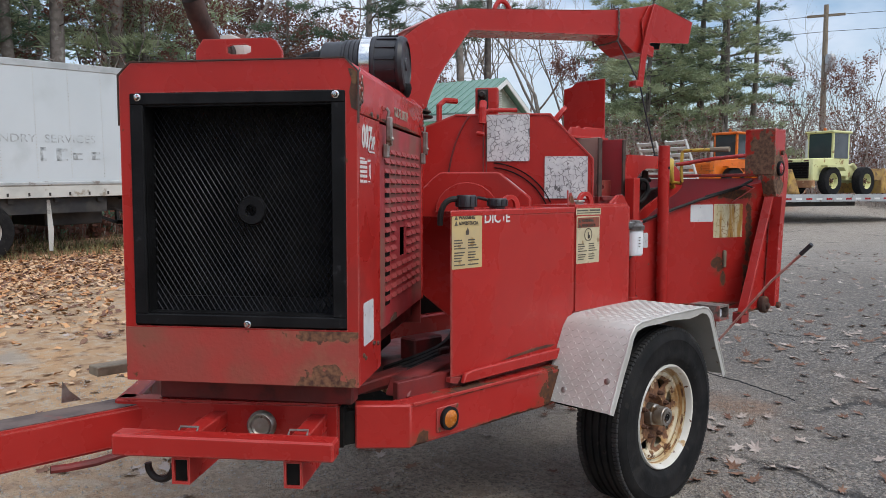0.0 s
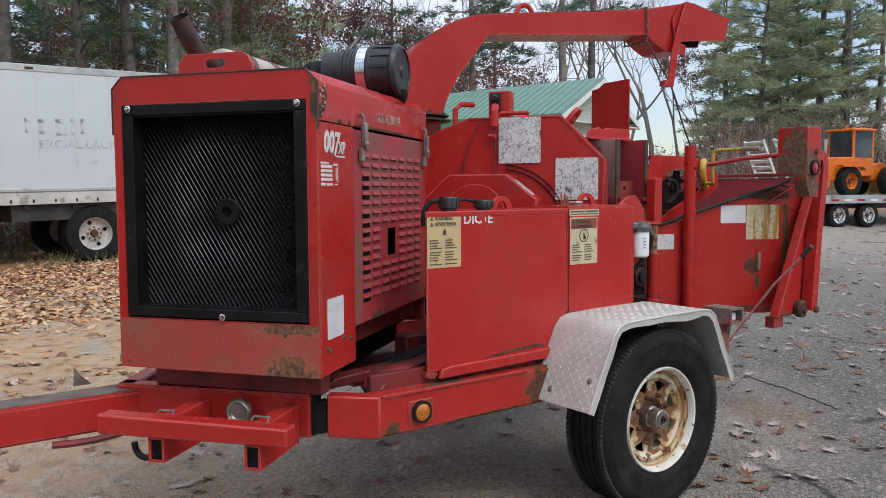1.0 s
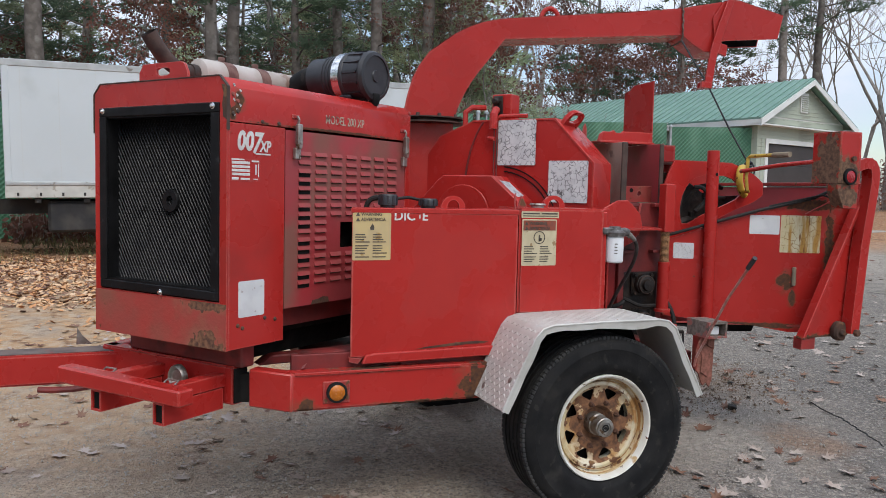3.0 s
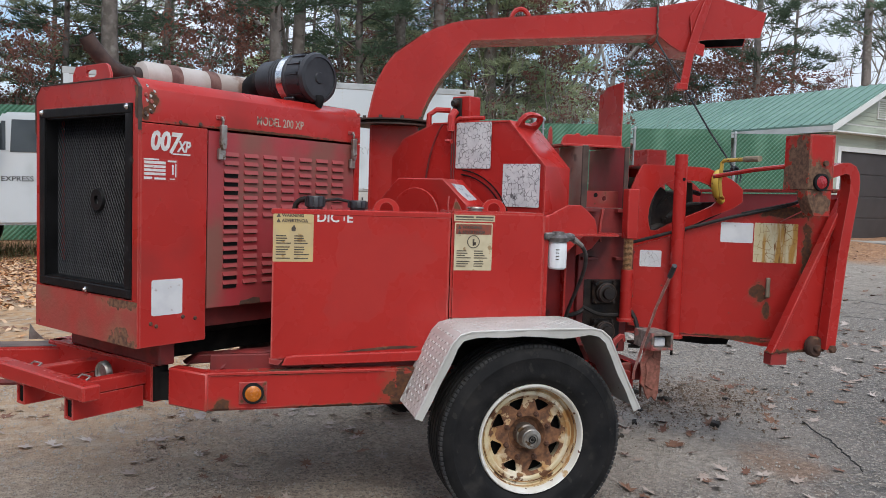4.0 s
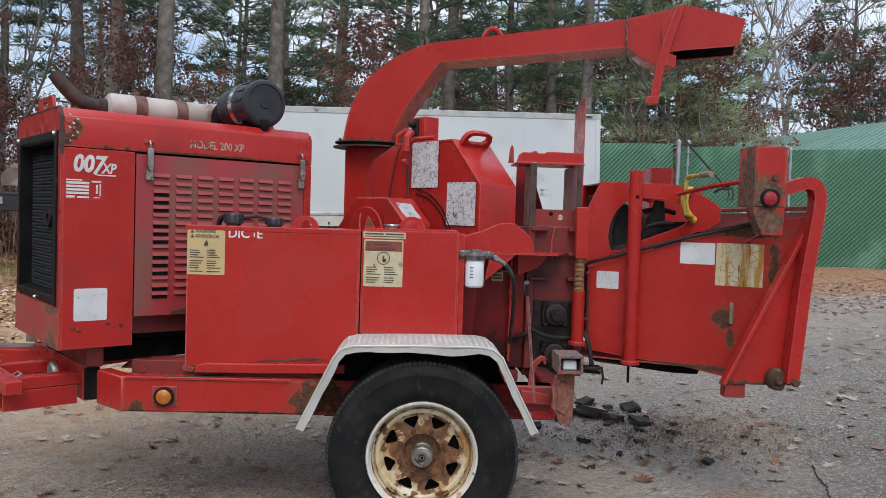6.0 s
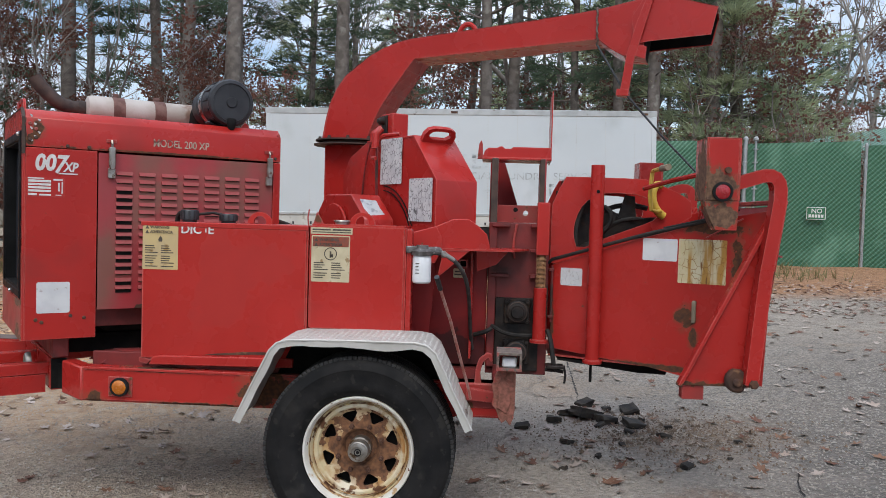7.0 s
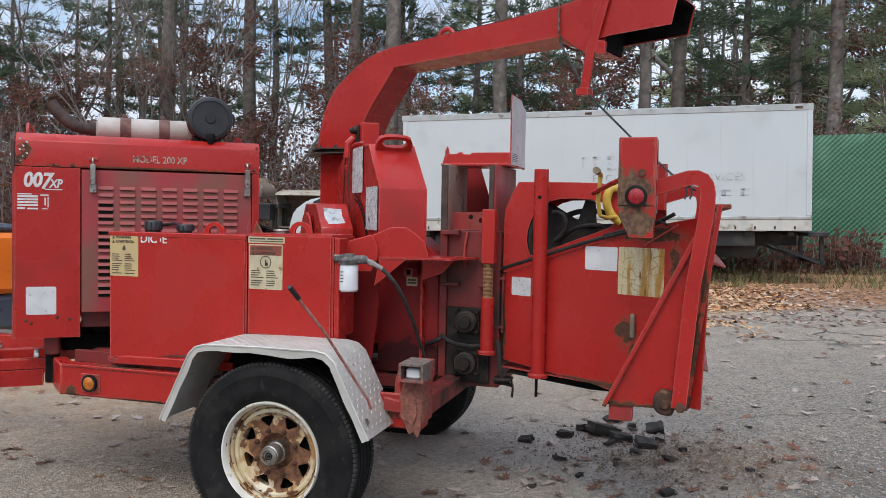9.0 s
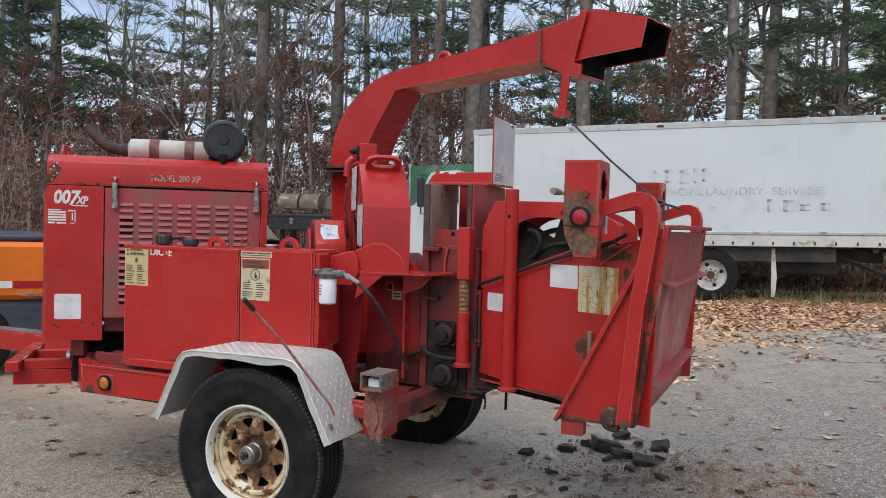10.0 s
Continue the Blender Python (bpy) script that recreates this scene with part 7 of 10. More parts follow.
    bm = B()
    prism(bm, [(0.88, 1.18), (1.10, 1.22), (1.50, 1.39), (1.50, 1.46), (1.33, 1.45), (1.20, 1.47), (1.10, 1.53), (1.0, 1.58), (0.88, 1.58)], 0.60, 0.61, 0.002)
    prism(bm, [(1.20, 1.44), (1.30, 1.43), (1.29, 1.56), (1.24, 1.565)], 0.585, 0.60, 0.002)
    part("roller_shroud", bm, greasy, chipper, "greasy black steel round the feed rollers")
    # upright post beside the hopper
    bm = B()
    tube(bm, [(1.065, 0.345, 0.73), (1.062, 0.345, 1.702)], 0.034, 18)
    lathe(bm, [(0, 0.715), (0.048, 0.715), (0.05, 0.722), (0.048, 0.732), (0, 0.732)], 20, pose(1.066, 0.345, 0))
    pt = part("support_post", bm, red, chipper, "red round post with a foot plate")
    bm = B()
    tube(bm, [(1.06, 0.345, 0.72), (1.06, 0.345, 0.62)], 0.007, 8)
    part("foot_pin", bm, black_dull, pt)
    # hole drawn as a disc, its shade put into black
    bm = B()
    lathe(bm, [(0, 0.002), (0.009, 0.002), (0.009, 0)], 12, disc_x(1.062, 0.311, 1.57))
    part("pin_hole", bm, black_dull, pt)


build_feed()


def build_hopper():
    side = [(-0.465, 0.765), (-0.15, 0.735), (0.045, 0.721), (0.24, 0.69), (0.57, 0.69), (0.60, 1.50), (0.384, 1.458), (-0.01, 1.349), (-0.465, 1.195)]
    bm = B()
    prism(bm, side, 0.0, 0.008, 0.001, MI)
    hop_red = stained(red, "rust_streaked_red_hopper", MI, (((0.215, 0.0, 0.97), (0.05, 0.1, 0.06)), ((0.25, 0.0, 0.89), (0.02, 0.1, 0.06)), ((0.33, 0.0, 1.41), (0.16, 0.1, 0.035)), ((0.44, 0.0, 1.22), (0.028, 0.1, 0.22)), ((0.43, 0.0, 0.85), (0.03, 0.1, 0.2)), ((0.05, 0.0, 0.725), (0.35, 0.1, 0.014)), ((-0.46, 0.0, 0.9), (0.012, 0.1, 0.12))))
    hp = part("infeed_hopper", bm, hop_red, chipper, "red flared infeed hopper with rust-stained stickers")
    bm = B()
    prism(bm, side, 0.0, 0.008, 0.001, MI)
    flipped(bm)
    part("hopper_side", bm, red, hp)
    # floor and mouth
    bm = B()
    lo = [(0.86, 0.49), (1.76, 0.06), (1.76, 2 * CY - 0.06), (0.86, 2 * CY - 0.49)]
    t = bmesh.new()
    va = [t.verts.new((x, y, 0.722)) for x, y in lo]
    vb = [t.verts.new((x, y, 0.73)) for x, y in lo]
    t.faces.new(va[::-1])
    t.faces.new(vb)
    for i in range(4):
        t.faces.new((va[i], va[(i + 1) % 4], vb[(i + 1) % 4], vb[i]))
    join(bm, t)
    part("hopper_floor", bm, red_worn, hp)
    bm = B()
    prism(bm, [(0.90, 0.715), (1.46, 0.70), (1.44, 0.66), (1.30, 0.665)], 0.40, 1.04)
    part("floor_brace", bm, black_dull, hp)
    wing_red = stained(red, "rust_edged_red_wing", pose(0, 0, 0), (((1.74, 0.0, 0.72), (0.07, 0.3, 0.05)), ((1.50, 0.0, 0.69), (0.10, 0.3, 0.02)), ((1.77, 0.0, 0.95), (0.030, 0.3, 0.20)), ((1.80, 0.0, 1.20), (0.018, 0.3, 0.08)), ((1.62, 0.0, 0.695), (0.2, 0.3, 0.012))))
    box_red = stained(red, "scraped_red_pivot_box", pose(0, 0, 0), (((1.455, -0.06, 1.60), (0.02, 0.09, 0.09)), ((1.455, -0.03, 1.70), (0.02, 0.03, 0.06)), ((1.53, -0.15, 1.57), (0.08, 0.02, 0.07)), ((1.53, -0.15, 1.46), (0.07, 0.2, 0.05)), ((1.455, -0.09, 1.66), (0.02, 0.06, 0.13))), col=(0.20, 0.115, 0.07), col2=(0.09, 0.05, 0.035), more=0.12)
    for nearside in (True, False):
        # leaning mouth flange and the triangular wing that carries it
        bm = B()
        prism(bm, [(1.735, 0.70), (1.755, 0.70), (1.862, 1.54), (1.842, 1.54)], -0.005, 0.085, 0.002)
        if not nearside:
            flipped(bm)
        part("mouth_flange", bm, wing_red, hp)
        bm = B()
        prism(bm, [(1.41, 0.692), (1.75, 0.692), (1.835, 1.50), (1.815, 1.535)], 0.0, 0.008, 0.001)
        prism(bm, [(1.405, 0.69), (1.422, 0.685), (1.83, 1.52), (1.812, 1.532)], -0.026, 0.03, 0.003)
        if not nearside:
            flipped(bm)
        wing = part("wing_plate", bm, wing_red, hp, "triangular red wing plate")
        bm = B()
        box(bm, 1.432, 1.53, 0.01, 0.07, 0.625, 0.692, 0.003)
        if not nearside:
            flipped(bm)
        part("foot_tab", bm, red_worn, wing)
        # hand bar that runs up the mouth's edge
        bm = B()
        path = [(1.715, -0.045, 0.715), (1.755, -0.045, 1.20), (1.795, -0.03, 1.48)] + [tuple(p) for p in bez((1.795, -0.03, 1.48), (1.815, -0.02, 1.61), (1.80, 0.03, 1.655), (1.73, 0.05, 1.645), 6)] + [(1.59, 0.02, 1.60)]
        path = [Vector((p[0], p[2])) for p in path]
        left, right = [], []
        for i, p in enumerate(path):
            d = (path[min(i + 1, len(path) - 1)] - path[max(i - 1, 0)]).normalized()
            left.append((p.x - d.y * 0.029, p.y + d.x * 0.029))
            right.append((p.x + d.y * 0.029, p.y - d.x * 0.029))
        prism(bm, left + right[::-1], -0.080, -0.012, 0.012, None, 2)
        if not nearside:
            flipped(bm)
        part("hand_bar", bm, red, hp, "red bent flat hand bar")
        # pivot box with a round opening and reflector
        bm = B()
        o = [(-0.15, 1.53), (0.03, 1.53), (0.03, 1.62), (0.03, 1.795), (-0.06, 1.795), (-0.15, 1.795), (-0.15, 1.70), (-0.15, 1.62)]
        hole = [(-0.10, 1.645), (-0.06, 1.63), (-0.015, 1.66), (-0.005, 1.70), (-0.06, 1.765), (-0.10, 1.755), (-0.122, 1.715), (-0.118, 1.68)]
        sw = Matrix(((0, 1, 0, 1.597), (1, 0, 0, 0), (0, 0, 1, 0), (0, 0, 0, 1)))
        prism_hole(bm, o, hole, 0.0, 0.008, sw)
        box(bm, 1.458, 1.466, -0.15, 0.03, 1.53, 1.795, 0.002)
        box(bm, 1.466, 1.597, -0.15, -0.142, 1.53, 1.795, 0.002)
        box(bm, 1.466, 1.597, 0.022, 0.03, 1.53, 1.795, 0.002)
        box(bm, 1.458, 1.605, -0.15, 0.03, 1.795, 1.80, 0.002)
        prism(bm, [(1.458, 1.53), (1.605, 1.53), (1.60, 1.40), (1.505, 1.40), (1.462, 1.49)], -0.146, -0.07, 0.003)
        if not nearside:
            flipped(bm)
        bx = part("pivot_box", bm, box_red if nearside else red, hp, "red box post, paint scraped to bare rusty steel")
        # black sheet within the box stands for the shade seen through its opening
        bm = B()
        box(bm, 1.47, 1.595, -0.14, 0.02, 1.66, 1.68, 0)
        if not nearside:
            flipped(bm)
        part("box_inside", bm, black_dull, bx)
        if nearside:
            bm = B()
            lathe(bm, [(0.033, 0), (0.043, 0.0), (0.043, 0.014), (0.033, 0.016)], 28, disc_x(1.53, -0.150, 1.567), closed=True)
            lamp = part("marker_lamp", bm, rubber, bx, "round red marker lamp in a rubber ring")
            bm = B()
            lathe(bm, [(0.034, 0.004), (0.032, 0.012), (0.018, 0.016), (0, 0.017)], 28, disc_x(1.53, -0.150, 1.567))
            part("lens", bm, red_lens, lamp, "red lens")
            bm = B()
            tube(bm, [(1.55, -0.152, 1.66), (1.55, -0.165, 1.66)], 0.014, 10)
            part("stud", bm, rust, bx)
            bm = B()
            box(bm, 1.6055, 1.607, -0.03, 0.01, 1.50, 1.60, 0)
            part("pale_strip", bm, decal_clean, bx)
    bm = B()
    prism(bm, [(1.742, 0.70), (1.754, 0.70), (1.858, 1.515), (1.846, 1.515)], 0.088, 2 * CY - 0.088, 0.002)
    tray_red = stained(red_faded, "scuffed_red_tray", pose(0, 0, 0), (((1.80, 0.35, 1.05), (0.3, 0.12, 0.25)), ((1.80, 0.9, 0.9), (0.3, 0.25, 0.2))), col=(0.52, 0.20, 0.18), col2=(0.44, 0.12, 0.11), halo=(0.44, 0.07, 0.065), grain=6.0, rough=0.5)
    tray = part("infeed_tray", bm, tray_red, hp, "scuffed red infeed tray folded up against the mouth")
    for z in (1.30, 0.86):
        bm = B()
        x = 1.754 + (z - 0.70) * 0.1276
        prism(bm, [(x, z - 0.005), (x + 0.055, z - 0.02), (x + 0.055, z - 0.012), (x, z + 0.005)], 0.10, 2 * CY - 0.10)
        part("tray_rib", bm, red_faded, tray)
    # cross bar at the mouth's top, and the far shelf plate
    bm = B()
    box(bm, 1.83, 1.90, 0.10, 2 * CY - 0.10, 1.525, 1.545, 0.003)
    part("mouth_lip", bm, red_worn, hp)
    bm = B()
    tube(bm, [(1.30, 0.40, 1.595), (1.40, 0.20, 1.63), (1.47, 0.02, 1.648)], 0.012, 8)
    part("linkage_bar", bm, red, hp)
    bm = B()
    tube(bm, [(1.30, 2 * CY - 0.40, 1.595), (1.40, 2 * CY - 0.20, 1.63), (1.47, 2 * CY - 0.02, 1.648)], 0.012, 8)
    part("linkage_bar", bm, red, hp)
    # stickers
    sticker("white_sticker", 0.0, 0.166, 1.242, 1.349, MI, decal_clean, hp, "pale blank sticker", r=0.006)
    sticker("stained_sticker", 0.172, 0.392, 1.142, 1.352, MI, decal_stain, hp, "cracked cream sticker streaked with rust", r=0.004)
    sticker("white_sticker", -0.417, -0.302, 1.092, 1.182, MI, decal_cracked, hp, "small cracked white sticker", r=0.006)
    # hinge slot with rust, long hose along the top edge, bare patches
    bm = B()
    box(bm, 0.245, 0.265, -0.02, 0.0, 0.955, 1.062, 0.004, MI)
    part("hinge_pin", bm, wood_grip, hp, "weathered hinge pin")
    bm = B()
    pts = [MI @ Vector(p) for p in ((-0.56, 0.02, 1.10), (-0.52, 0.0, 1.17), (-0.46, -0.015, 1.222), (-0.33, -0.015, 1.262), (-0.15, -0.015, 1.318), (0.05, -0.015, 1.378), (0.22, -0.015, 1.42), (0.34, -0.015, 1.452), (0.44, -0.02, 1.50))]
    tube(bm, pts, 0.009, 8)
    tube(bm, [MI @ Vector(p) for p in ((0.10, -0.012, 1.40), (0.25, -0.018, 1.437), (0.38, -0.03, 1.47), (0.42, -0.05, 1.455))], 0.006, 6)
    part("hydraulic_hose", bm, hose_m, hp, "black hose along the hopper edge")
    bm = B()
    tube(bm, [MI @ Vector(p) for p in ((0.30, -0.01, 1.362), (0.40, -0.02, 1.42), (0.46, -0.02, 1.455))], 0.004, 6)
    part("bracket_rod", bm, red_worn, hp)
    bm = B()
    prism(bm, [(1.615, 0.70), (1.64, 0.675), (1.69, 0.672), (1.705, 0.72), (1.69, 0.775), (1.64, 0.78), (1.612, 0.745)], -0.045, 0.0, 0.010)
    lathe(bm, [(0, 0.016), (0.014, 0.016), (0.019, 0.010), (0.020, 0.0)], 12, disc_x(1.66, -0.045, 0.72))
    lathe(bm, [(0, 0.020), (0.016, 0.020), (0.021, 0.014), (0.021, 0.0)], 6, disc_x(1.722, -0.080, 0.722))
    part("pivot_bolt", bm, rust, hp, "rusted pivot bolt")
    # yellow crank
    bm = B()
    tube(bm, [(1.40, 0.47, 1.485), (1.365, 0.40, 1.48), (1.335, 0.376, 1.49), (1.325, 0.376, 1.56), (1.333, 0.376, 1.672), (1.335, 0.36, 1.682), (1.337, 0.25, 1.683), (1.342, 0.15, 1.683)], 0.0105, 10)
    ck = part("winding_crank", bm, yellow, hp, "yellow hand crank")
    bm = B()
    tube(bm, [(1.340, 0.19, 1.683), (1.346, 0.075, 1.683)], 0.0155, 10)
    part("grip", bm, wood_grip, ck, "worn brown grip")
    bm = B()
    tube(bm, bez((1.40, 0.49, 1.62), (1.34, 0.46, 1.63), (1.335, 0.46, 1.50), (1.42, 0.49, 1.46), 8), 0.021, 12)
    part("crank_boss", bm, yellow, ck)


build_hopper()


def build_rear_bits():
    # bent marker rod on the fender
    bm = B()
    tube(bm, [(0.475, -0.30, 0.655), (0.467, -0.32, 0.70), (0.43, -0.46, 0.86), (0.395, -0.60, 1.02), (0.358, -0.755, 1.165)], 0.006, 8)
    rod = part("marker_rod", bm, rod_m, chipper, "thin bent rod rising from the fender")
    bm = B()
    tube(bm, [(0.360, -0.745, 1.158), (0.348, -0.795, 1.205)], 0.010, 8)
    part("rod_tip", bm, plastic, rod, "black plastic tip")
    # rusty lamp bracket behind the wheel
    bm = B()
    prism(bm, [(0.598, 0.555), (0.612, 0.53), (0.630, 0.545), (0.650, 0.520), (0.664, 0.560), (0.668, 0.66), (0.668, 0.838), (0.598, 0.838), (0.596, 0.77), (0.580, 0.745), (0.566, 0.70), (0.574, 0.65), (0.566, 0.61), (0.585, 0.59)], -0.20, -0.190, 0.002)
    prism(bm, [(0.590, 0.60), (0.632, 0.575), (0.648, 0.63), (0.640, 0.70), (0.612, 0.735), (0.588, 0.70), (0.596, 0.66)], -0.2065, -0.2005, 0.001)
    prism(bm, [(0.622, 0.73), (0.664, 0.71), (0.666, 0.78), (0.640, 0.785)], -0.207, -0.2005, 0.001)
    box(bm, 0.658, 0.668, -0.19, -0.05, 0.58, 0.834, 0.003)
    o = [(0.582, 0.772), (0.690, 0.772), (0.690, 0.850), (0.582, 0.850)]
    h = [(0.592, 0.782), (0.680, 0.782), (0.680, 0.840), (0.592, 0.840)]
    hood = B()
    prism_hole(hood, o, h, -0.262, -0.10)
    br = part("lamp_bracket", bm, stained(red_worn, "peeling_red_bracket", pose(0, 0, 0), (((0.63, -0.2, 0.64), (0.06, 0.1, 0.16)),), col=(0.30, 0.11, 0.08), col2=(0.15, 0.06, 0.04), more=0.1), chipper, "peeling rusty lamp bracket")
    part("lamp_hood", hood, stained(red_worn, "weathered_lamp_hood", pose(0, 0, 0), (((0.63, -0.2, 0.84), (0.09, 0.12, 0.07)),), col=(0.20, 0.16, 0.135), col2=(0.10, 0.075, 0.062), halo=(0.24, 0.12, 0.10), more=0.25), br, "weathered grey-brown square lamp hood")
    bm = B()
    box(bm, 0.606, 0.668, -0.236, -0.20, 0.783, 0.826, 0.006)
    part("licence_lamp", bm, filter_white, br, "clear rectangular lamp in its hood")
    bm = B()
    box(bm, 0.40, 0.60, -0.055, 0.045, 0.555, 0.672, 0.006)
    prism(bm, [(0.485, 0.66), (0.52, 0.66), (0.512, 0.72), (0.522, 0.765), (0.548, 0.79), (0.556, 0.77), (0.568, 0.775), (0.562, 0.808), (0.540, 0.812), (0.505, 0.785), (0.49, 0.735)], -0.05, -0.03, 0.003)
    prism(bm, [(0.45, 0.60), (0.58, 0.59), (0.58, 0.64), (0.45, 0.66)], -0.09, -0.06, 0.004)
    part("rear_cross_member", bm, red_worn, chipper)
    bm = B()
    box(bm, 0.57, 0.66, -0.05, 1.49, 0.585, 0.67, 0.006)
    part("rear_beam", bm, red_dark, chipper)
    bm = B()
    tube(bm, [(0.605, -0.14, 0.60), (0.605, -0.14, 0.53)], 0.006, 6)
    part("bolt", bm, rust, br)
    bm = B()
    tube(bm, [(0.84, 0.42, 0.66), (0.90, 0.40, 0.66), (0.93, 0.40, 0.655)], 0.01, 8)
    box(bm, 0.84, 0.93, 0.36, 0.44, 0.675, 0.69, 0.003)
    tube(bm, [(0.93, 0.38, 0.69), (0.94, 0.38, 0.64), (0.935, 0.38, 0.60)], 0.006, 6)
    part("latch_hook", bm, greasy, chipper)


build_rear_bits()


# ---- the box truck ----
def road_wheel(parent, m, r, rim_r, width, mat, holes=8):
    """A tyre and rim, axle along the local z, outer face at +z."""
    bm = B()
    h = width / 2
    lathe(bm, [(rim_r, -h), (r * 0.8, -h - 0.01), (r * 0.96, -h * 0.9), (r, -h * 0.7), (r, h * 0.7), (r * 0.96, h * 0.9), (r * 0.8, h + 0.01), (rim_r * 1.05, h), (rim_r, h * 0.9)], 40, m)
    ty = part("tyre", bm, rubber, parent)
    bm = B()
    lathe(bm, [(rim_r * 1.03, h * 0.92), (rim_r * 0.96, h * 0.8), (rim_r * 0.86, h * 0.15), (rim_r * 0.5, h * 0.05), (rim_r * 0.46, h * 0.2), (rim_r * 0.3, h * 0.25), (0, h * 0.3)], 32, m)
    rim = part("rim", bm, mat, parent)
    # vents are black discs, the shade of the holes as colour
    for k in range(holes // 2):
        bm = B()
        a = radians(360 / (holes // 2) * k + 20)
        lathe(bm, [(0, 0.004), (rim_r * 0.13, 0.004), (rim_r * 0.13, 0)], 10, m @ pose(rim_r * 0.7 * math.cos(a), rim_r * 0.7 * math.sin(a), h * 0.115))
        part("vent", bm, black_dull, rim)
    bm = B()
    lathe(bm, [(0, h * 0.62), (rim_r * 0.2, h * 0.6), (rim_r * 0.26, h * 0.25)], 16, m)
    for k in range(8):
        a = radians(45 * k)
        lathe(bm, [(0, h * 0.45), (rim_r * 0.055, h * 0.45), (rim_r * 0.06, h * 0.1)], 6, m @ pose(rim_r * 0.38 * math.cos(a), rim_r * 0.38 * math.sin(a), 0))
    part("hub", bm, rust, rim)
    return ty


def build_truck():
    MT = pose(4.0, 13.28, 0.235, 0, -1.25, 4.8)
    tr = thing("box_truck", (0.0, 14.4, 0.13), "white box truck with faded lettering parked on leafy dirt", "truck")
    L, W, z0, z1 = 8.06, 2.5, 1.09, 3.50
    bm = B()
    box(bm, -L, 0, 0, W, z0 + 0.02, z1, 0.03, MT)
    bx = part("cargo_box", bm, truck_white, tr, "white riveted cargo box")
    bm = B()
    box(bm, -L - 0.01, 0.012, -0.012, 0.05, z1 - 0.115, z1 + 0.01, 0.01, MT)
    part("top_rail", bm, truck_rail, bx)
    bm = B()
    box(bm, -L, 0.005, -0.03, 0.02, z0 + 0.21, z0 + 0.29, 0.02, MT)
    part("rub_rail", bm, truck_rail, bx)
    bm = B()
    box(bm, -L, 0.005, -0.014, 0.02, z0, z0 + 0.21, 0.006, MT)
    sk = part("lower_rail", bm, truck_skirt, bx)
    rb = B()
    box(rb, -0.018, 0.018, -0.004, 0.0, -0.03, 0.03, 0)
    dots = mesh_of("clip_slot", rb, truck_dark)
    for k in range(22):
        piece("clip_slot", dots, sk, MT @ pose(-0.3 - k * 0.36, -0.0145, z0 + 0.06))
    for px in (-0.05, -L + 0.06):
        bm = B()
        box(bm, px - 0.05, px + 0.05, -0.013, 0.05, z0 + 0.29, z1 - 0.11, 0.006, MT)
        part("corner_post", bm, truck_white, bx)
    # rivet lines
    bm = B()
    for i in range(13):
        x = -0.45 - i * 0.61
        for j in range(34):
            box(bm, x - 0.007, x + 0.007, -0.006, 0.0, z0 + 0.36 + j * 0.058, z0 + 0.372 + j * 0.058, 0, MT)
    tagged(part("rivet_rows", bm, truck_skirt, bx), kind="stuff")
    for x in (-0.25, -4.2):
        bm = B()
        box(bm, x - 0.07, x + 0.07, -0.022, -0.012, z1 - 0.08, z1 - 0.035, 0.004, MT)
        part("marker_lamp", bm, rust, bx)
    # faded lettering: only one word of it can still be read
    words("faded_lettering", "ERCIAL", 0.205, faded_print, bx, MT @ pose(-4.12, -0.004, 2.075), "", 0, 0.0, 1.12)
    words("faded_lettering", "LAUNDRY", 0.205, faded_print, bx, MT @ pose(-3.34, -0.004, 2.075), "", 0, 0.0, 1.12)
    words("faded_lettering", "SERVICES", 0.205, faded_print, bx, MT @ pose(-2.14, -0.004, 2.075), "faded grey lettering", 0, 0.0, 1.12)
    for x, w, z, h in ((-2.22, 0.10, 1.75, 0.24), (-1.94, 0.20, 1.75, 0.22), (-1.64, 0.18, 1.77, 0.12), (-1.29, 0.16, 1.77, 0.14), (-3.24, 0.1, 1.79, 0.05), (-3.59, 0.14, 1.81, 0.04), (-4.10, 0.16, 2.32, 0.26), (-3.82, 0.18, 2.30, 0.28), (-3.56, 0.06, 2.32, 0.28), (-3.40, 0.10, 2.34, 0.26), (-4.32, 0.08, 2.34, 0.24)):
        bm = B()
        box(bm, x, x + w * 0.45, -0.004, 0, z, z + h, 0, MT)
        box(bm, x, x + w, -0.004, 0, z + h * 0.74, z + h, 0, MT)
        box(bm, x, x + w, -0.004, 0, z, z + h * 0.16, 0, MT)
        part("faded_bar", bm, faint_print if z > 2.2 else faded_print, bx)
    # chassis
    bm = B()
    for y in (0.80, 1.60):
        box(bm, -L - 1.5, -0.1, y, y + 0.1, 0.78, 1.04, 0.0, MT)
    for k in range(10):
        box(bm, -0.4 - k * 0.8, -0.3 - k * 0.8, 0.05, W - 0.05, 1.0, 1.09, 0, MT)
    box(bm, -4.6, -1.0, 0.1, 0.3, 0.80, 1.08, 0.0, MT)
    ch = part("chassis", bm, truck_dark, tr, "black truck chassis")
    bm = B()
    box(bm, -7.4, -5.8, 0.12, 0.75, 0.45, 1.02, 0.05, MT)
    part("fuel_tank", bm, truck_dark, ch)
    bm = B()
    box(bm, -2.0, -0.9, 0.5, 2.0, 0.55, 1.0, 0.02, MT)
    part("tank_box", bm, truck_dark, ch)
    for y, s in ((0.19, 1), (0.50, 1), (W - 0.19, -1), (W - 0.50, -1)):
        road_wheel(tr, MT @ pose(-3.22, y, 0.52) @ pose(0, 0, 0, 90 * s, 0, 0), 0.52, 0.30, 0.27, wheel_white)
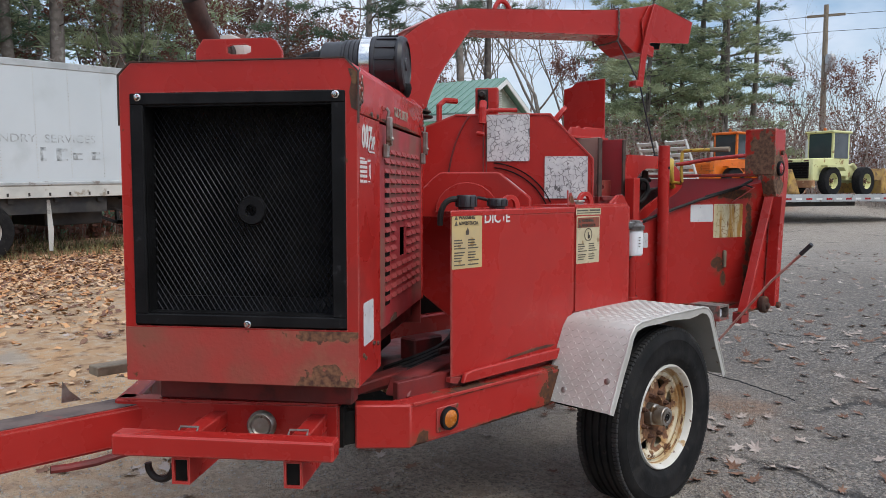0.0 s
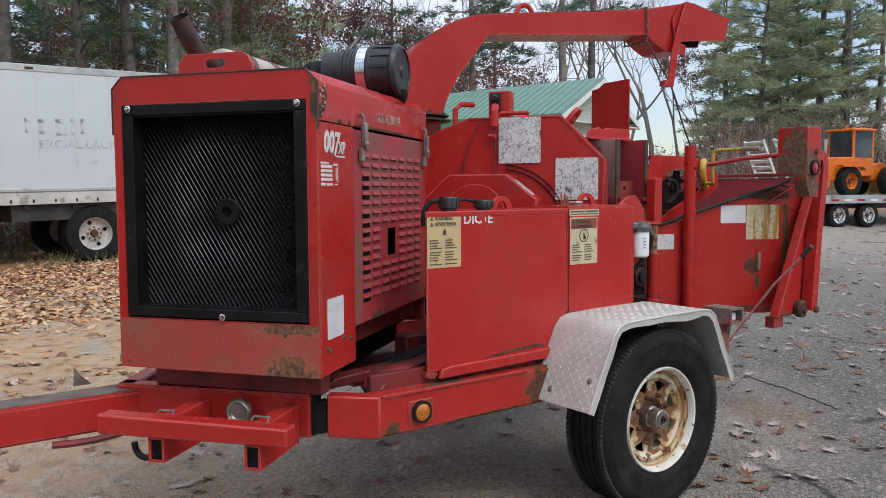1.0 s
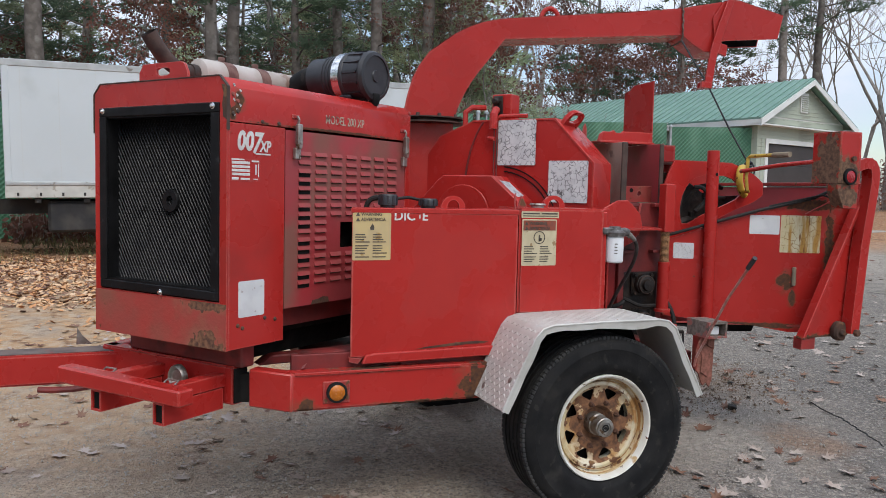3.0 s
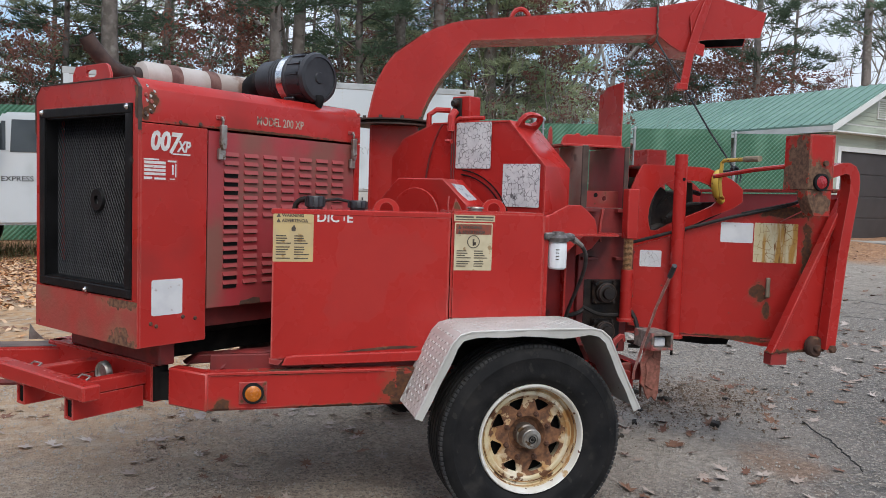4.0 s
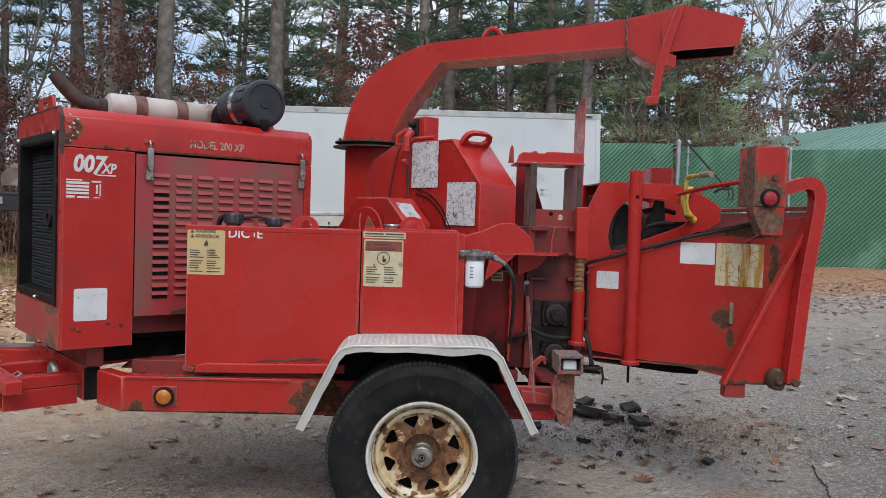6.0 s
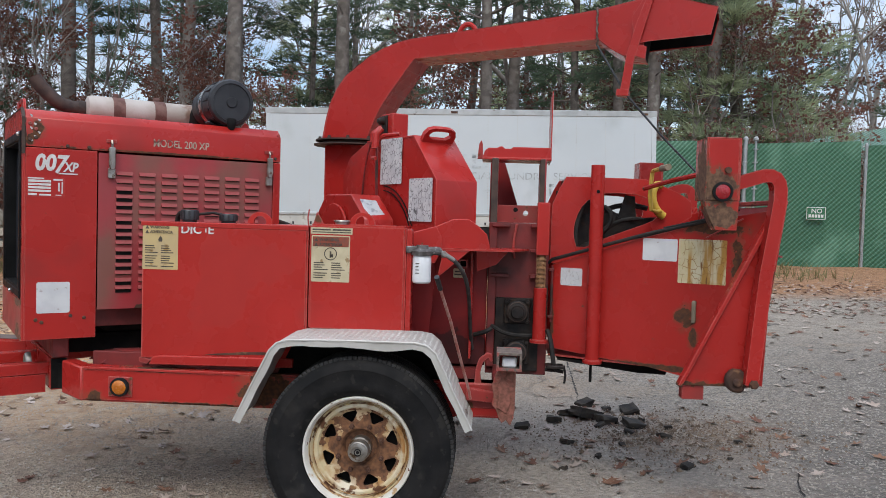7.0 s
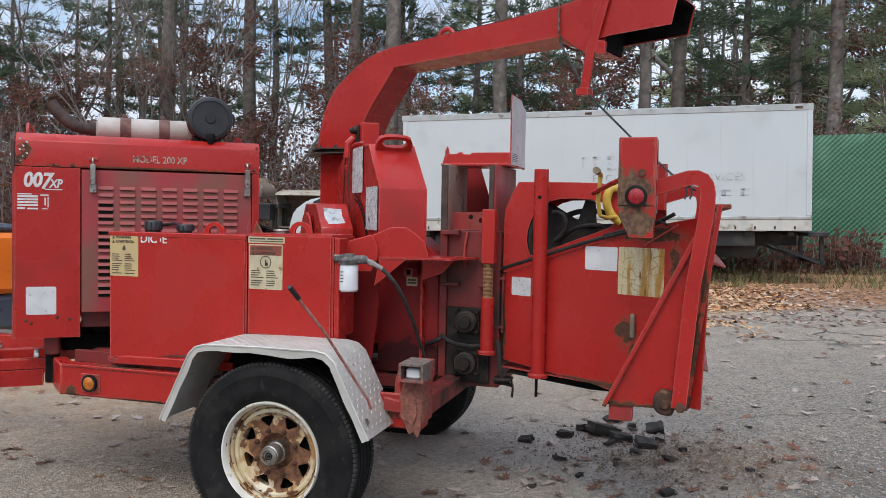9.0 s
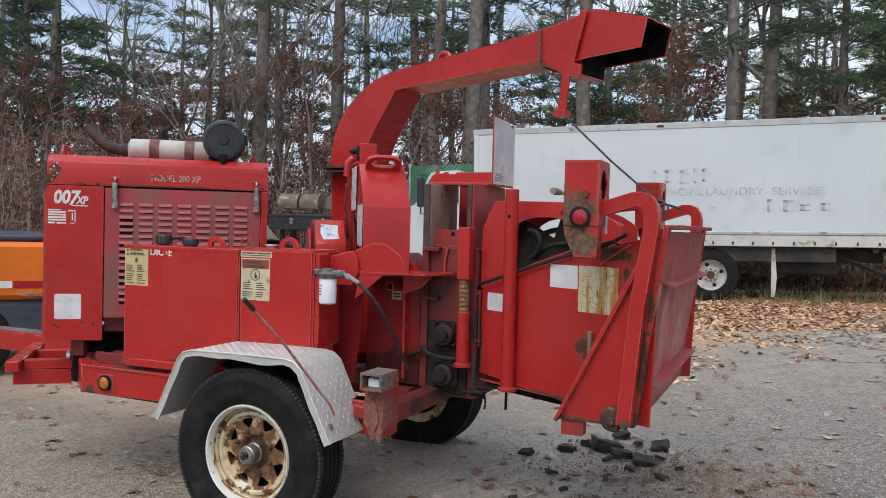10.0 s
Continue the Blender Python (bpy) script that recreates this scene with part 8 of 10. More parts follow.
    for y, s in ((0.19, 1), (W - 0.19, -1)):
        road_wheel(tr, MT @ pose(-9.95, y, 0.52) @ pose(0, 0, 0, 90 * s, 0, 0), 0.52, 0.30, 0.27, wheel_white)
    bm = B()
    prism(bm, [(-2.12, 0.12), (-2.05, 0.12), (-2.02, 0.5), (-2.06, 1.05), (-2.12, 1.05)], 0.1, 0.12, 0, MT)
    part("mud_flap", bm, truck_skirt, ch)
    bm = B()
    box(bm, -0.05, 0.32, 0.05, W - 0.05, 0.98, 1.06, 0.01, MT)
    box(bm, 0.24, 0.32, 0.3, W - 0.3, 0.42, 0.52, 0.01, MT)
    for y in (0.3, W - 0.38):
        box(bm, 0.22, 0.30, y, y + 0.08, 0.45, 1.0, 0.01, MT)
        prism(bm, [(-0.8, 0.85), (-0.7, 0.85), (0.28, 0.48), (0.2, 0.44)], y, y + 0.08, 0, MT)
    part("rear_bumper", bm, truck_dark, ch, "dark step bumper and underride bar")
    # cab with sloping hood, ahead of the box
    bm = B()
    prism(bm, [(-L - 0.25, 0.62), (-L - 0.25, 2.60), (-L - 0.35, 2.67), (-L - 0.98, 2.66), (-L - 1.06, 2.60), (-L - 1.36, 1.94), (-L - 1.50, 1.90), (-L - 2.20, 1.76), (-L - 2.52, 1.54), (-L - 2.64, 1.20), (-L - 2.66, 0.75), (-L - 2.0, 0.62)], 0.12, W - 0.12, 0.05, MT, 2)
    cab = part("cab", bm, truck_white, tr, "white conventional truck cab")
    bm = B()
    prism(bm, [(-L - 0.37, 1.945), (-L - 0.37, 2.53), (-L - 0.86, 2.53), (-L - 0.90, 1.945)], 0.108, 0.119, 0.004, MT)
    part("side_window", bm, glass_dark, cab)
    bm = B()
    prism(bm, [(-L - 1.32, 2.00), (-L - 1.05, 2.58), (-L - 1.03, 2.58), (-L - 1.28, 1.98)], 0.2, W - 0.2, 0, MT)
    prism(bm, [(-L - 0.97, 1.98), (-L - 0.96, 2.50), (-L - 1.02, 2.50), (-L - 1.24, 2.02), (-L - 1.24, 1.98)], 0.108, 0.119, 0, MT)
    part("windscreen", bm, glass_dark, cab)
    bm = B()
    prism(bm, [(-L - 2.10, 1.62), (-L - 1.72, 1.70), (-L - 1.68, 1.78), (-L - 1.86, 1.80), (-L - 2.04, 1.73)], 0.10, 0.118, 0.004, MT)
    part("hood_vent", bm, plastic, cab, "black hood vent")
    bm = B()
    tube(bm, [MT @ Vector(p) for p in ((-L - 1.08, 0.12, 2.55), (-L - 1.14, -0.16, 2.55), (-L - 1.14, -0.18, 1.72), (-L - 1.10, 0.12, 1.70))], 0.018, 6)
    box(bm, -L - 1.20, -L - 1.07, -0.28, -0.08, 1.86, 2.52, 0.03, MT)
    part("mirror", bm, plastic, cab, "black side mirror")
    words("door_lettering", "EXPRESS", 0.13, truck_dark, cab, MT @ pose(-L - 1.06, 0.117, 1.42), "dark door lettering", 0, 0.002, 1.1)


build_truck()


# ---- fence with green slats ----
def build_fence():
    fc = thing("slatted_fence", (6.0, 17.7, gz(6, 17.7)), "tall chain-link fence woven with green slats and steel posts", "fence", kind="structure")
    line = [(-8.2, 17.85),  (7.1, 17.7), (15.35, 15.55)]
    H = 3.22
    for a, c in zip(line, line[1:]):
        a, c = Vector(a), Vector(c)
        d = c - a
        n = max(1, round(d.length / 3.0))
        ang = math.degrees(math.atan2(d.y, d.x))
        for k in range(n):
            p, q = a + d * k / n, a + d * (k + 1) / n
            g0, g1 = gz(*p), gz(*q)
            ln = (q - p).length
            slope = math.degrees(math.atan2(g1 - g0, ln))
            drop = 0.32 * max(0.0, min(1.0, (p.x - 5.0) / 8.0))
            m = pose(p.x, p.y, g0 + 0.05 - drop, 0, -slope, ang)
            bm = B()
            box(bm, 0.04, ln - 0.04, -0.012, 0.012, 0.0, H, 0)
            piece("slat_panel", mesh_of("slat_panel", bm, slats_m), fc, m)
            bm = B()
            tube(bm, [(0, 0.05, H - 0.02), (ln, 0.05, H - 0.02)], 0.022, 8)
            piece("top_rail", mesh_of("top_rail", bm, galv), fc, m)
            bm = B()
            tube(bm, [(0, 0.0, -0.3), (0, 0.0, H + 0.05)], 0.038, 10)
            lathe(bm, [(0.045, H + 0.03), (0.045, H + 0.07), (0.02, H + 0.11), (0, H + 0.12)], 10)
            piece("post", mesh_of("post", bm, galv), fc, pose(p.x, p.y - 0.03, g0 - drop))
    # double gate posts beside the truck's rear, with a latch
    for dx in (0.0, 0.26):
        g = gz(7.1, 17.7)
        bm = B()
        tube(bm, [(7.1 + dx, 17.62, g), (7.1 + dx, 17.62, g + H + (0.16 if dx else 0.08))], 0.055 if not dx else 0.03, 12)
        lathe(bm, [(0.07, 0), (0.07, 0.05), (0.03, 0.1), (0, 0.11)], 12, pose(7.1 + dx, 17.62, g + H + 0.05))
        for k in range(9):
            lathe(bm, [(0.066, 0), (0.07, 0.02), (0.066, 0.04)], 10, pose(7.1 + dx, 17.62, g + 0.3 + 0.34 * k))
        part("gate_post", bm, galv, fc, "galvanised gate post with clamps")
    bm = B()
    box(bm, 7.16, 7.28, 17.52, 17.58, g + 1.25, g + 1.55, 0.01)
    part("gate_latch", bm, wood_grip, fc)
    # small notice on the gate
    sx, sy = 8.76, 17.22
    sm = pose(sx, sy - 0.10, gz(sx, sy) + 1.38, 0, 0, -14) @ Matrix.Scale(0.86, 4)
    sg = thing("notice_sign", (sx, sy - 0.1, gz(sx, sy) + 1.3), "small green notice with white border wired to fence", "sign")
    bm = B()
    box(bm, -0.26, 0.26, -0.01, 0.0, -0.18, 0.18, 0.004)
    part("sign_plate", bm, trim_white, sg, "", sm)
    bm = B()
    box(bm, -0.24, 0.24, -0.012, -0.0101, -0.165, 0.165, 0)
    part("sign_face", bm, sign_green, sg, "", sm)
    words("sign_lettering", "NO", 0.19, trim_white, sg, sm @ pose(-0.135, -0.013, 0.01), "", 0, 0.003, 1.0)
    bm = B()
    for k in range(5):
        box(bm, -0.20 + k * 0.084, -0.135 + k * 0.084, -0.014, -0.012, -0.12, -0.03, 0)
    part("sign_bars", bm, trim_white, sg, "", sm)


build_fence()


# ---- long garage building ----
def build_garage():
    g = gz(15, 15) + 0.02
    MG = pose(15.05, 15.45, g, 0, 0, 13)      # x along the gable front, y back along the building
    W, L, ze, za, ov = 4.5, 24.0, 3.28, 4.45, 0.32
    gb = thing("garage_building", (17.3, 20.0, g), "long low garage with sage siding and green metal roof", "building", kind="structure")
    bm = B()
    th = 0.15
    # front wall pieces round the garage door
    d0, d1, dh = 0.55, 3.85, 2.52
    for x0, x1, z0, z1 in ((0, d0, 0, ze), (d1, W, 0, ze), (d0, d1, dh, ze)):
        box(bm, x0, x1, 0, th, z0, z1, 0, MG)
    part("front_wall", bm, siding, gb, "pale sage clapboard wall")
    bm = B()
    box(bm, 0, th, th, L, 0, ze, 0, MG)
    part("side_wall", bm, siding, gb)
    bm = B()
    box(bm, W - th, W, th, L, 0, ze, 0, MG)
    box(bm, th, W - th, L - th, L, 0, ze, 0, MG)
    part("back_wall", bm, siding, gb)
    # clapboards on the front and the side
    cb = B()
    prism(cb, [(0, 0), (0, 0.115), (0.004, 0.115), (0.016, 0.0)], 0, 1.0, m=Matrix(((0, 1, 0, 0), (-1, 0, 0, 0), (0, 0, 1, 0), (0, 0, 0, 1))))
    clap = mesh_of("clapboard", cb, siding)
    front = gb.children[0]
    for k in range(27):
        z = 0.05 + k * 0.118
        spans = ((0, d0 - 0.16), (d1 + 0.16, W)) if z < dh + 0.12 else ((0, W),)
        for x0, x1 in spans:
            piece("clapboard", clap, front, MG @ pose(x0, -0.001, z) @ Matrix.Diagonal((x1 - x0, 1, 1, 1)))
    # gable with vent
    bm = B()
    prism(bm, [(-0.02, ze), (W + 0.02, ze), (W / 2, za)], 0.0, th, 0, MG)
    gw = part("gable", bm, siding_white, gb, "off-white gable with louvred vent")
    for k in range(9):
        z = ze + 0.05 + k * 0.12
        half = (za - z - 0.1) / (za - ze) * W / 2
        if half > 0.15:
            piece("clapboard", clap, gw, MG @ pose(W / 2 - half, -0.004, z) @ Matrix.Diagonal((2 * half, 1, 1, 1)))
    bm = B()
    box(bm, W / 2 - 0.2, W / 2 + 0.2, -0.05, 0, ze + 0.25, ze + 0.85, 0.01, MG)
    vent = part("gable_vent", bm, trim_white, gw, "white louvred vent")
    for k in range(8):
        bm = B()
        box(bm, W / 2 - 0.15, W / 2 + 0.15, -0.07, -0.04, ze + 0.30 + k * 0.062, ze + 0.33 + k * 0.062, 0, MG @ pose(0, 0, 0))
        part("slat", bm, siding, vent)
    # trim, door, apron
    for x0, x1, z0, z1 in ((d0 - 0.14, d0, 0, dh + 0.14), (d1, d1 + 0.14, 0, dh + 0.14), (d0, d1, dh, dh + 0.14)):
        bm = B()
        box(bm, x0, x1, -0.03, 0.02, z0, z1, 0.004, MG)
        part("door_trim", bm, trim_white, gb)
    bm = B()
    box(bm, d0, d1, 0.06, 0.10, 0.0, dh, 0, MG)
    gd = part("garage_door", bm, door_brown, gb, "closed dark brown garage door")
    for k in range(4):
        bm = B()
        box(bm, d0 + 0.02, d1 - 0.02, 0.045, 0.06, k * dh / 4 + 0.02, (k + 1) * dh / 4 - 0.02, 0.006, MG)
        part("door_section", bm, door_brown, gd)
    bm = B()
    tube(bm, [MG @ Vector(p) for p in ((1.35, 0.03, 1.05), (1.35, 0.0, 1.05))], 0.04, 8)
    part("door_knob", bm, bucket_yellow, gd)
    bm = B()
    box(bm, d0 - 0.4, d1 + 0.4, -2.4, 0.0, -0.12, 0.03, 0.02, MG)
    part("apron", bm, concrete, gb, "pale concrete apron")
    # roof: two slopes with standing ribs, white rake and eave boards
    t = 0.05
    for s in (-1, 1):
        xe, xm = (-ov, W / 2) if s < 0 else (W + ov, W / 2)
        drop = (za - ze) / (W / 2) * ov
        bm = B()
        prism(bm, [(xe, ze - drop + 0.06), (xm, za + 0.06), (xm, za + 0.06 + t), (xe, ze - drop + 0.06 + t)], -ov, L + ov, 0, MG)
        rf = part("roof", bm, green_roof, gb, "green ribbed metal roof")
        rbm = B()
        ln = Vector((xm - xe, za - ze + drop)).length
        box(rbm, 0, ln, -0.02, 0.02, 0, 0.03, 0)
        rib = mesh_of("roof_rib", rbm, green_roof)
        a = math.degrees(math.atan2(za - ze + drop, abs(xm - xe)))
        for k in range(int((L + 2 * ov) / 0.3)):
            base = MG @ pose(xe, -ov + 0.1 + 0.3 * k, ze - drop + 0.06 + t)
            piece("roof_rib", rib, rf, base @ (pose(0, 0, 0, 0, -a, 0) if s < 0 else pose(0, 0, 0, 0, 180 + a, 0) @ Matrix.Diagonal((1, 1, -1, 1))))
        bm = B()
        prism(bm, [(xe, ze - drop - 0.14), (xm, za - 0.10), (xm, za + 0.055), (xe, ze - drop + 0.055)], -ov - 0.03, -ov + 0.01, 0, MG)
        part("rake_board", bm, trim_white, gb)
        bm = B()
        box(bm, min(xe, xe + 0.03), max(xe, xe + 0.03), -ov, L + ov, ze - drop - 0.12, ze - drop + 0.055, 0, MG)
        part("eave_board", bm, trim_white, gb)
        bm = B()
        prism(bm, [(xe, ze - drop - 0.10), (xm - s * -0.0, ze - drop - 0.10), (xm, ze - drop - 0.06), (xe, ze - drop - 0.06)], -ov, 0.0, 0, MG)
        part("soffit", bm, trim_white, gb)


build_garage()


# ---- flatbed with two loaders ----
def loader(name, m, mat, label, flip=False):
    """An articulated wheel loader seen from its engine end: x towards its bucket."""
    ld = thing(name, m.translation, label, "wheel loader")
    bm = B()
    prism(bm, [(-1.9, 0.55), (-1.9, 1.38), (-1.82, 1.42), (-0.5, 1.46), (-0.5, 0.55)], -0.62, 0.62, 0.05, m)
    body = part("engine_cover", bm, mat, ld)
    bm = B()
    box(bm, -1.93, -1.9, -0.46, 0.46, 0.66, 1.28, 0.01, m)
    gr = part("grille", bm, black_dull if mat is pale_yellow else mat, body)
    for k in range(6):
        bm = B()
        box(bm, -1.96, -1.93, -0.44, 0.44, 0.70 + 0.095 * k, 0.735 + 0.095 * k, 0.004, m)
        part("grille_bar", bm, black if mat is pale_yellow else mat, gr)
    bm = B()
    box(bm, -2.05, -1.85, -0.72, 0.72, 0.30, 0.58, 0.03, m)
    part("counterweight", bm, mat if mat is orange else bucket_rust, ld, "rusty rear counterweight")
    bm = B()
    tube(bm, [m @ Vector(p) for p in ((-1.0, 0.25, 1.4), (-1.0, 0.25, 2.15))], 0.05, 10)
    part("exhaust_stack", bm, truck_rail, ld)
    for y in (-0.44, 0.24):
        bm = B()
        box(bm, -1.905, -1.895, y, y + 0.2, 1.30, 1.36, 0, m)
        part("tail_lamp", bm, rust, ld)
    bm = B()
    for y in (-0.78, -0.72), (0.72, 0.78):
        prism(bm, [(-1.55, 1.15), (-0.4, 1.15), (-0.25, 1.0), (-0.3, 0.95), (-0.45, 1.08), (-1.5, 1.08)], min(y) - (0.2 if y[0] < 0 else 0), max(y) + (0.2 if y[0] > 0 else 0), 0, m)
    part("wheel_guard", bm, mat, ld)
    bm = B()
    for y in (-0.55, 0.47):
        for x in (-0.5, 0.52):
            box(bm, x, x + 0.09, y, y + 0.08, 1.35, 2.42, 0.01, m)
    box(bm, -0.5, 0.61, -0.55, 0.55, 0.75, 1.45, 0.03, m)
    cab = part("cab", bm, mat, ld)
    bm = B()
    box(bm, -0.6, 0.7, -0.62, 0.62, 2.42, 2.52, 0.03, m)
    part("cab_roof", bm, mat, cab)
    for x0, x1, y0, y1 in ((-0.41, 0.52, -0.545, -0.535), (-0.41, 0.52, 0.535, 0.545), (-0.495, -0.485, -0.47, 0.47), (0.59, 0.60, -0.47, 0.47)):
        bm = B()
        box(bm, x0, x1, y0, y1, 1.45, 2.42, 0, m)
        part("window", bm, glass_dark, cab)
    bm = B()
    lathe(bm, [(0.06, 2.52), (0.06, 2.62), (0.03, 2.66), (0, 2.66)], 12, m @ pose(-0.2, 0.0, 0))
    part("beacon", bm, orange, cab)
    for x in (-0.95, 1.35):
        for y, s in ((-0.72, 1), (0.72, -1)):
            road_wheel(ld, m @ pose(x, y, 0.56) @ pose(0, 0, 0, 90 * s, 0, 0), 0.56, 0.30, 0.36, mat)
    bm = B()
    prism(bm, [(0.65, 0.6), (1.9, 0.5), (1.9, 0.95), (1.2, 1.25), (0.65, 1.2)], -0.4, 0.4, 0.04, m)
    for y in (-0.4, 0.32):
        prism(bm, [(0.9, 1.15), (1.2, 1.3), (2.3, 0.55), (2.2, 0.4)], y, y + 0.08, 0, m)
    part("loader_arm", bm, mat, ld)
    bm = B()
    prism(bm, [(2.15, 0.1), (3.0, 0.08), (3.0, 0.12), (2.3, 0.2), (2.2, 0.6), (2.45, 1.05), (2.38, 1.08), (2.1, 0.62)], -1.0, 1.0, 0.0, m)
    for y in (-1.0, 0.97):
        prism(bm, [(2.15, 0.1), (3.0, 0.1), (2.45, 1.05), (2.1, 0.62)], y, y + 0.03, 0, m)
    part("bucket", bm, bucket_yellow, ld)
    return ld


def build_flatbed():
    g = gz(24, 10.5)
    MF = pose(22.7, 11.0, g, 0, 0, -18)
    fb = thing("flatbed_trailer", (27.0, 9.6, g), "grey equipment trailer with raised ramp carrying two loaders", "trailer")
    D = 1.04
    bm = B()
    box(bm, -0.4, 13.0, -0.05, 2.5, D - 0.22, D, 0.01, MF)
    bed = part("deck", bm, deck_grey, fb, "grey steel deck")
    bm = B()
    box(bm, -0.4, 13.0, -0.07, -0.05, D - 0.22, D + 0.06, 0.0, MF)
    rail = part("side_rail", bm, deck_grey, bed)
    for k in range(22):
        bm = B()
        box(bm, -0.3 + k * 0.55, 0.02 + k * 0.55, -0.076, -0.07, D - 0.15, D - 0.08, 0, MF)
        part("reflective_strip", bm, red_lens if k % 2 else trim_white, rail)
    bm = B()
    prism(bm, [(8.4, D - 0.25), (13.2, D - 0.25), (13.2, D + 0.6), (10.8, D + 0.6), (9.8, D + 0.02), (8.4, D)], -0.04, 0.1, 0.01, MF)
    part("gooseneck", bm, deck_grey, fb)
    bm = B()
    box(bm, 1.0, 8.0, 0.4, 0.55, D - 0.4, D - 0.16, 0, MF)
    box(bm, 1.0, 8.0, 1.9, 2.05, D - 0.4, D - 0.16, 0, MF)
    part("chassis", bm, truck_dark, fb)
    for x in (0.7, 1.95):
        for y, s in ((0.14, 1), (2.31, -1)):
            road_wheel(fb, MF @ pose(x, y, 0.42) @ pose(0, 0, 0, 90 * s, 0, 0), 0.42, 0.26, 0.26, chrome)
    # ramp: two ladders standing up at the tail
    for y0 in (0.0, 1.45):
        bm = B()
        for y in (y0, y0 + 0.95):
            box(bm, -0.04, 0.04, y, y + 0.06, 0, 2.1, 0, MF @ pose(-0.35, 0, D, 0, -24, 0))
        rp = part("ramp", bm, deck_white, fb, "raised white ladder ramp")
        for k in range(9):
            bm = B()
            box(bm, -0.03, 0.03, y0 + 0.06, y0 + 0.95, 0.12 + k * 0.23, 0.22 + k * 0.23, 0, MF @ pose(-0.35, 0, D, 0, -24, 0))
            part("rung", bm, deck_white, rp)
    loader("wheel_loader", MF @ pose(2.3, 1.25, D, 0, 0, 6) @ Matrix.Scale(0.92, 4), orange, "orange wheel loader chained on the flatbed trailer")
    loader("wheel_loader", MF @ pose(7.4, 1.25, D, 0, 0, 6), pale_yellow, "sun-bleached yellow wheel loader riding on the flatbed trailer")


build_flatbed()


# ---- pickup and dump trailer beyond the drawbar ----
def build_pickup():
    g = gz(-5.5, 1.5)
    MP = pose(-4.35, 2.75, g, 0, 0, 232)     # x along its near side, towards its nose; y away from the yard
    S = Matrix.Diagonal((1, -1, 1, 1))
    MPf = MP @ S
    pk = thing("pickup_truck", (-5.6, 1.0, g), "orange pickup truck with dark bed cover and lower body", "pickup truck")

    def bar(x0, x1, y0, y1, z0, z1, bev):
        bm = B()
        box(bm, x0, x1, y0, y1, z0, z1, bev, MPf)
        bmesh.ops.recalc_face_normals(bm, faces=bm.faces)
        return bm

    part("bed_side", bar(0, 2.3, 0, 1.9, 0.78, 1.36, 0.05), orange, pk, "orange bed side")
    part("bed_cover", bar(0.03, 2.25, 0.06, 1.84, 1.36, 1.44, 0.03), navy, pk, "dark bed cover")
    part("lower_body", bar(0.0, 5.2, 0.02, 1.88, 0.42, 0.775, 0.05), navy, pk, "dark lower body")
    bm = B()
    prism(bm, [(2.3, 0.78), (5.25, 0.78), (5.3, 1.1), (5.1, 1.22), (4.1, 1.28), (3.7, 1.82), (2.6, 1.86), (2.3, 1.5)], 0, 1.9, 0.05, MPf)
    bmesh.ops.recalc_face_normals(bm, faces=bm.faces)
    part("cab", bm, orange, pk)
    bm = B()
    prism(bm, [(2.55, 1.32), (3.95, 1.30), (3.62, 1.75), (2.7, 1.78)], -0.006, 0.0, 0, MPf)
    part("side_window", bm, glass_dark, pk)
    part("reflector", bar(0.30, 0.72, -0.008, 0.0, 0.90, 0.97, 0), red_lens, pk)
    part("reflector", bar(0.73, 1.15, -0.008, 0.0, 0.90, 0.97, 0), trim_white, pk)
    part("badge", bar(0.36, 0.66, -0.008, 0.0, 0.82, 0.845, 0), chrome, pk)
    for x in (1.1, 4.3):
        for y, s in ((0.10, 1), (1.8, -1)):
            road_wheel(pk, MPf @ pose(x, y, 0.38) @ pose(0, 0, 0, 90 * s, 0, 0), 0.38, 0.24, 0.24, wheel_white)


build_pickup()


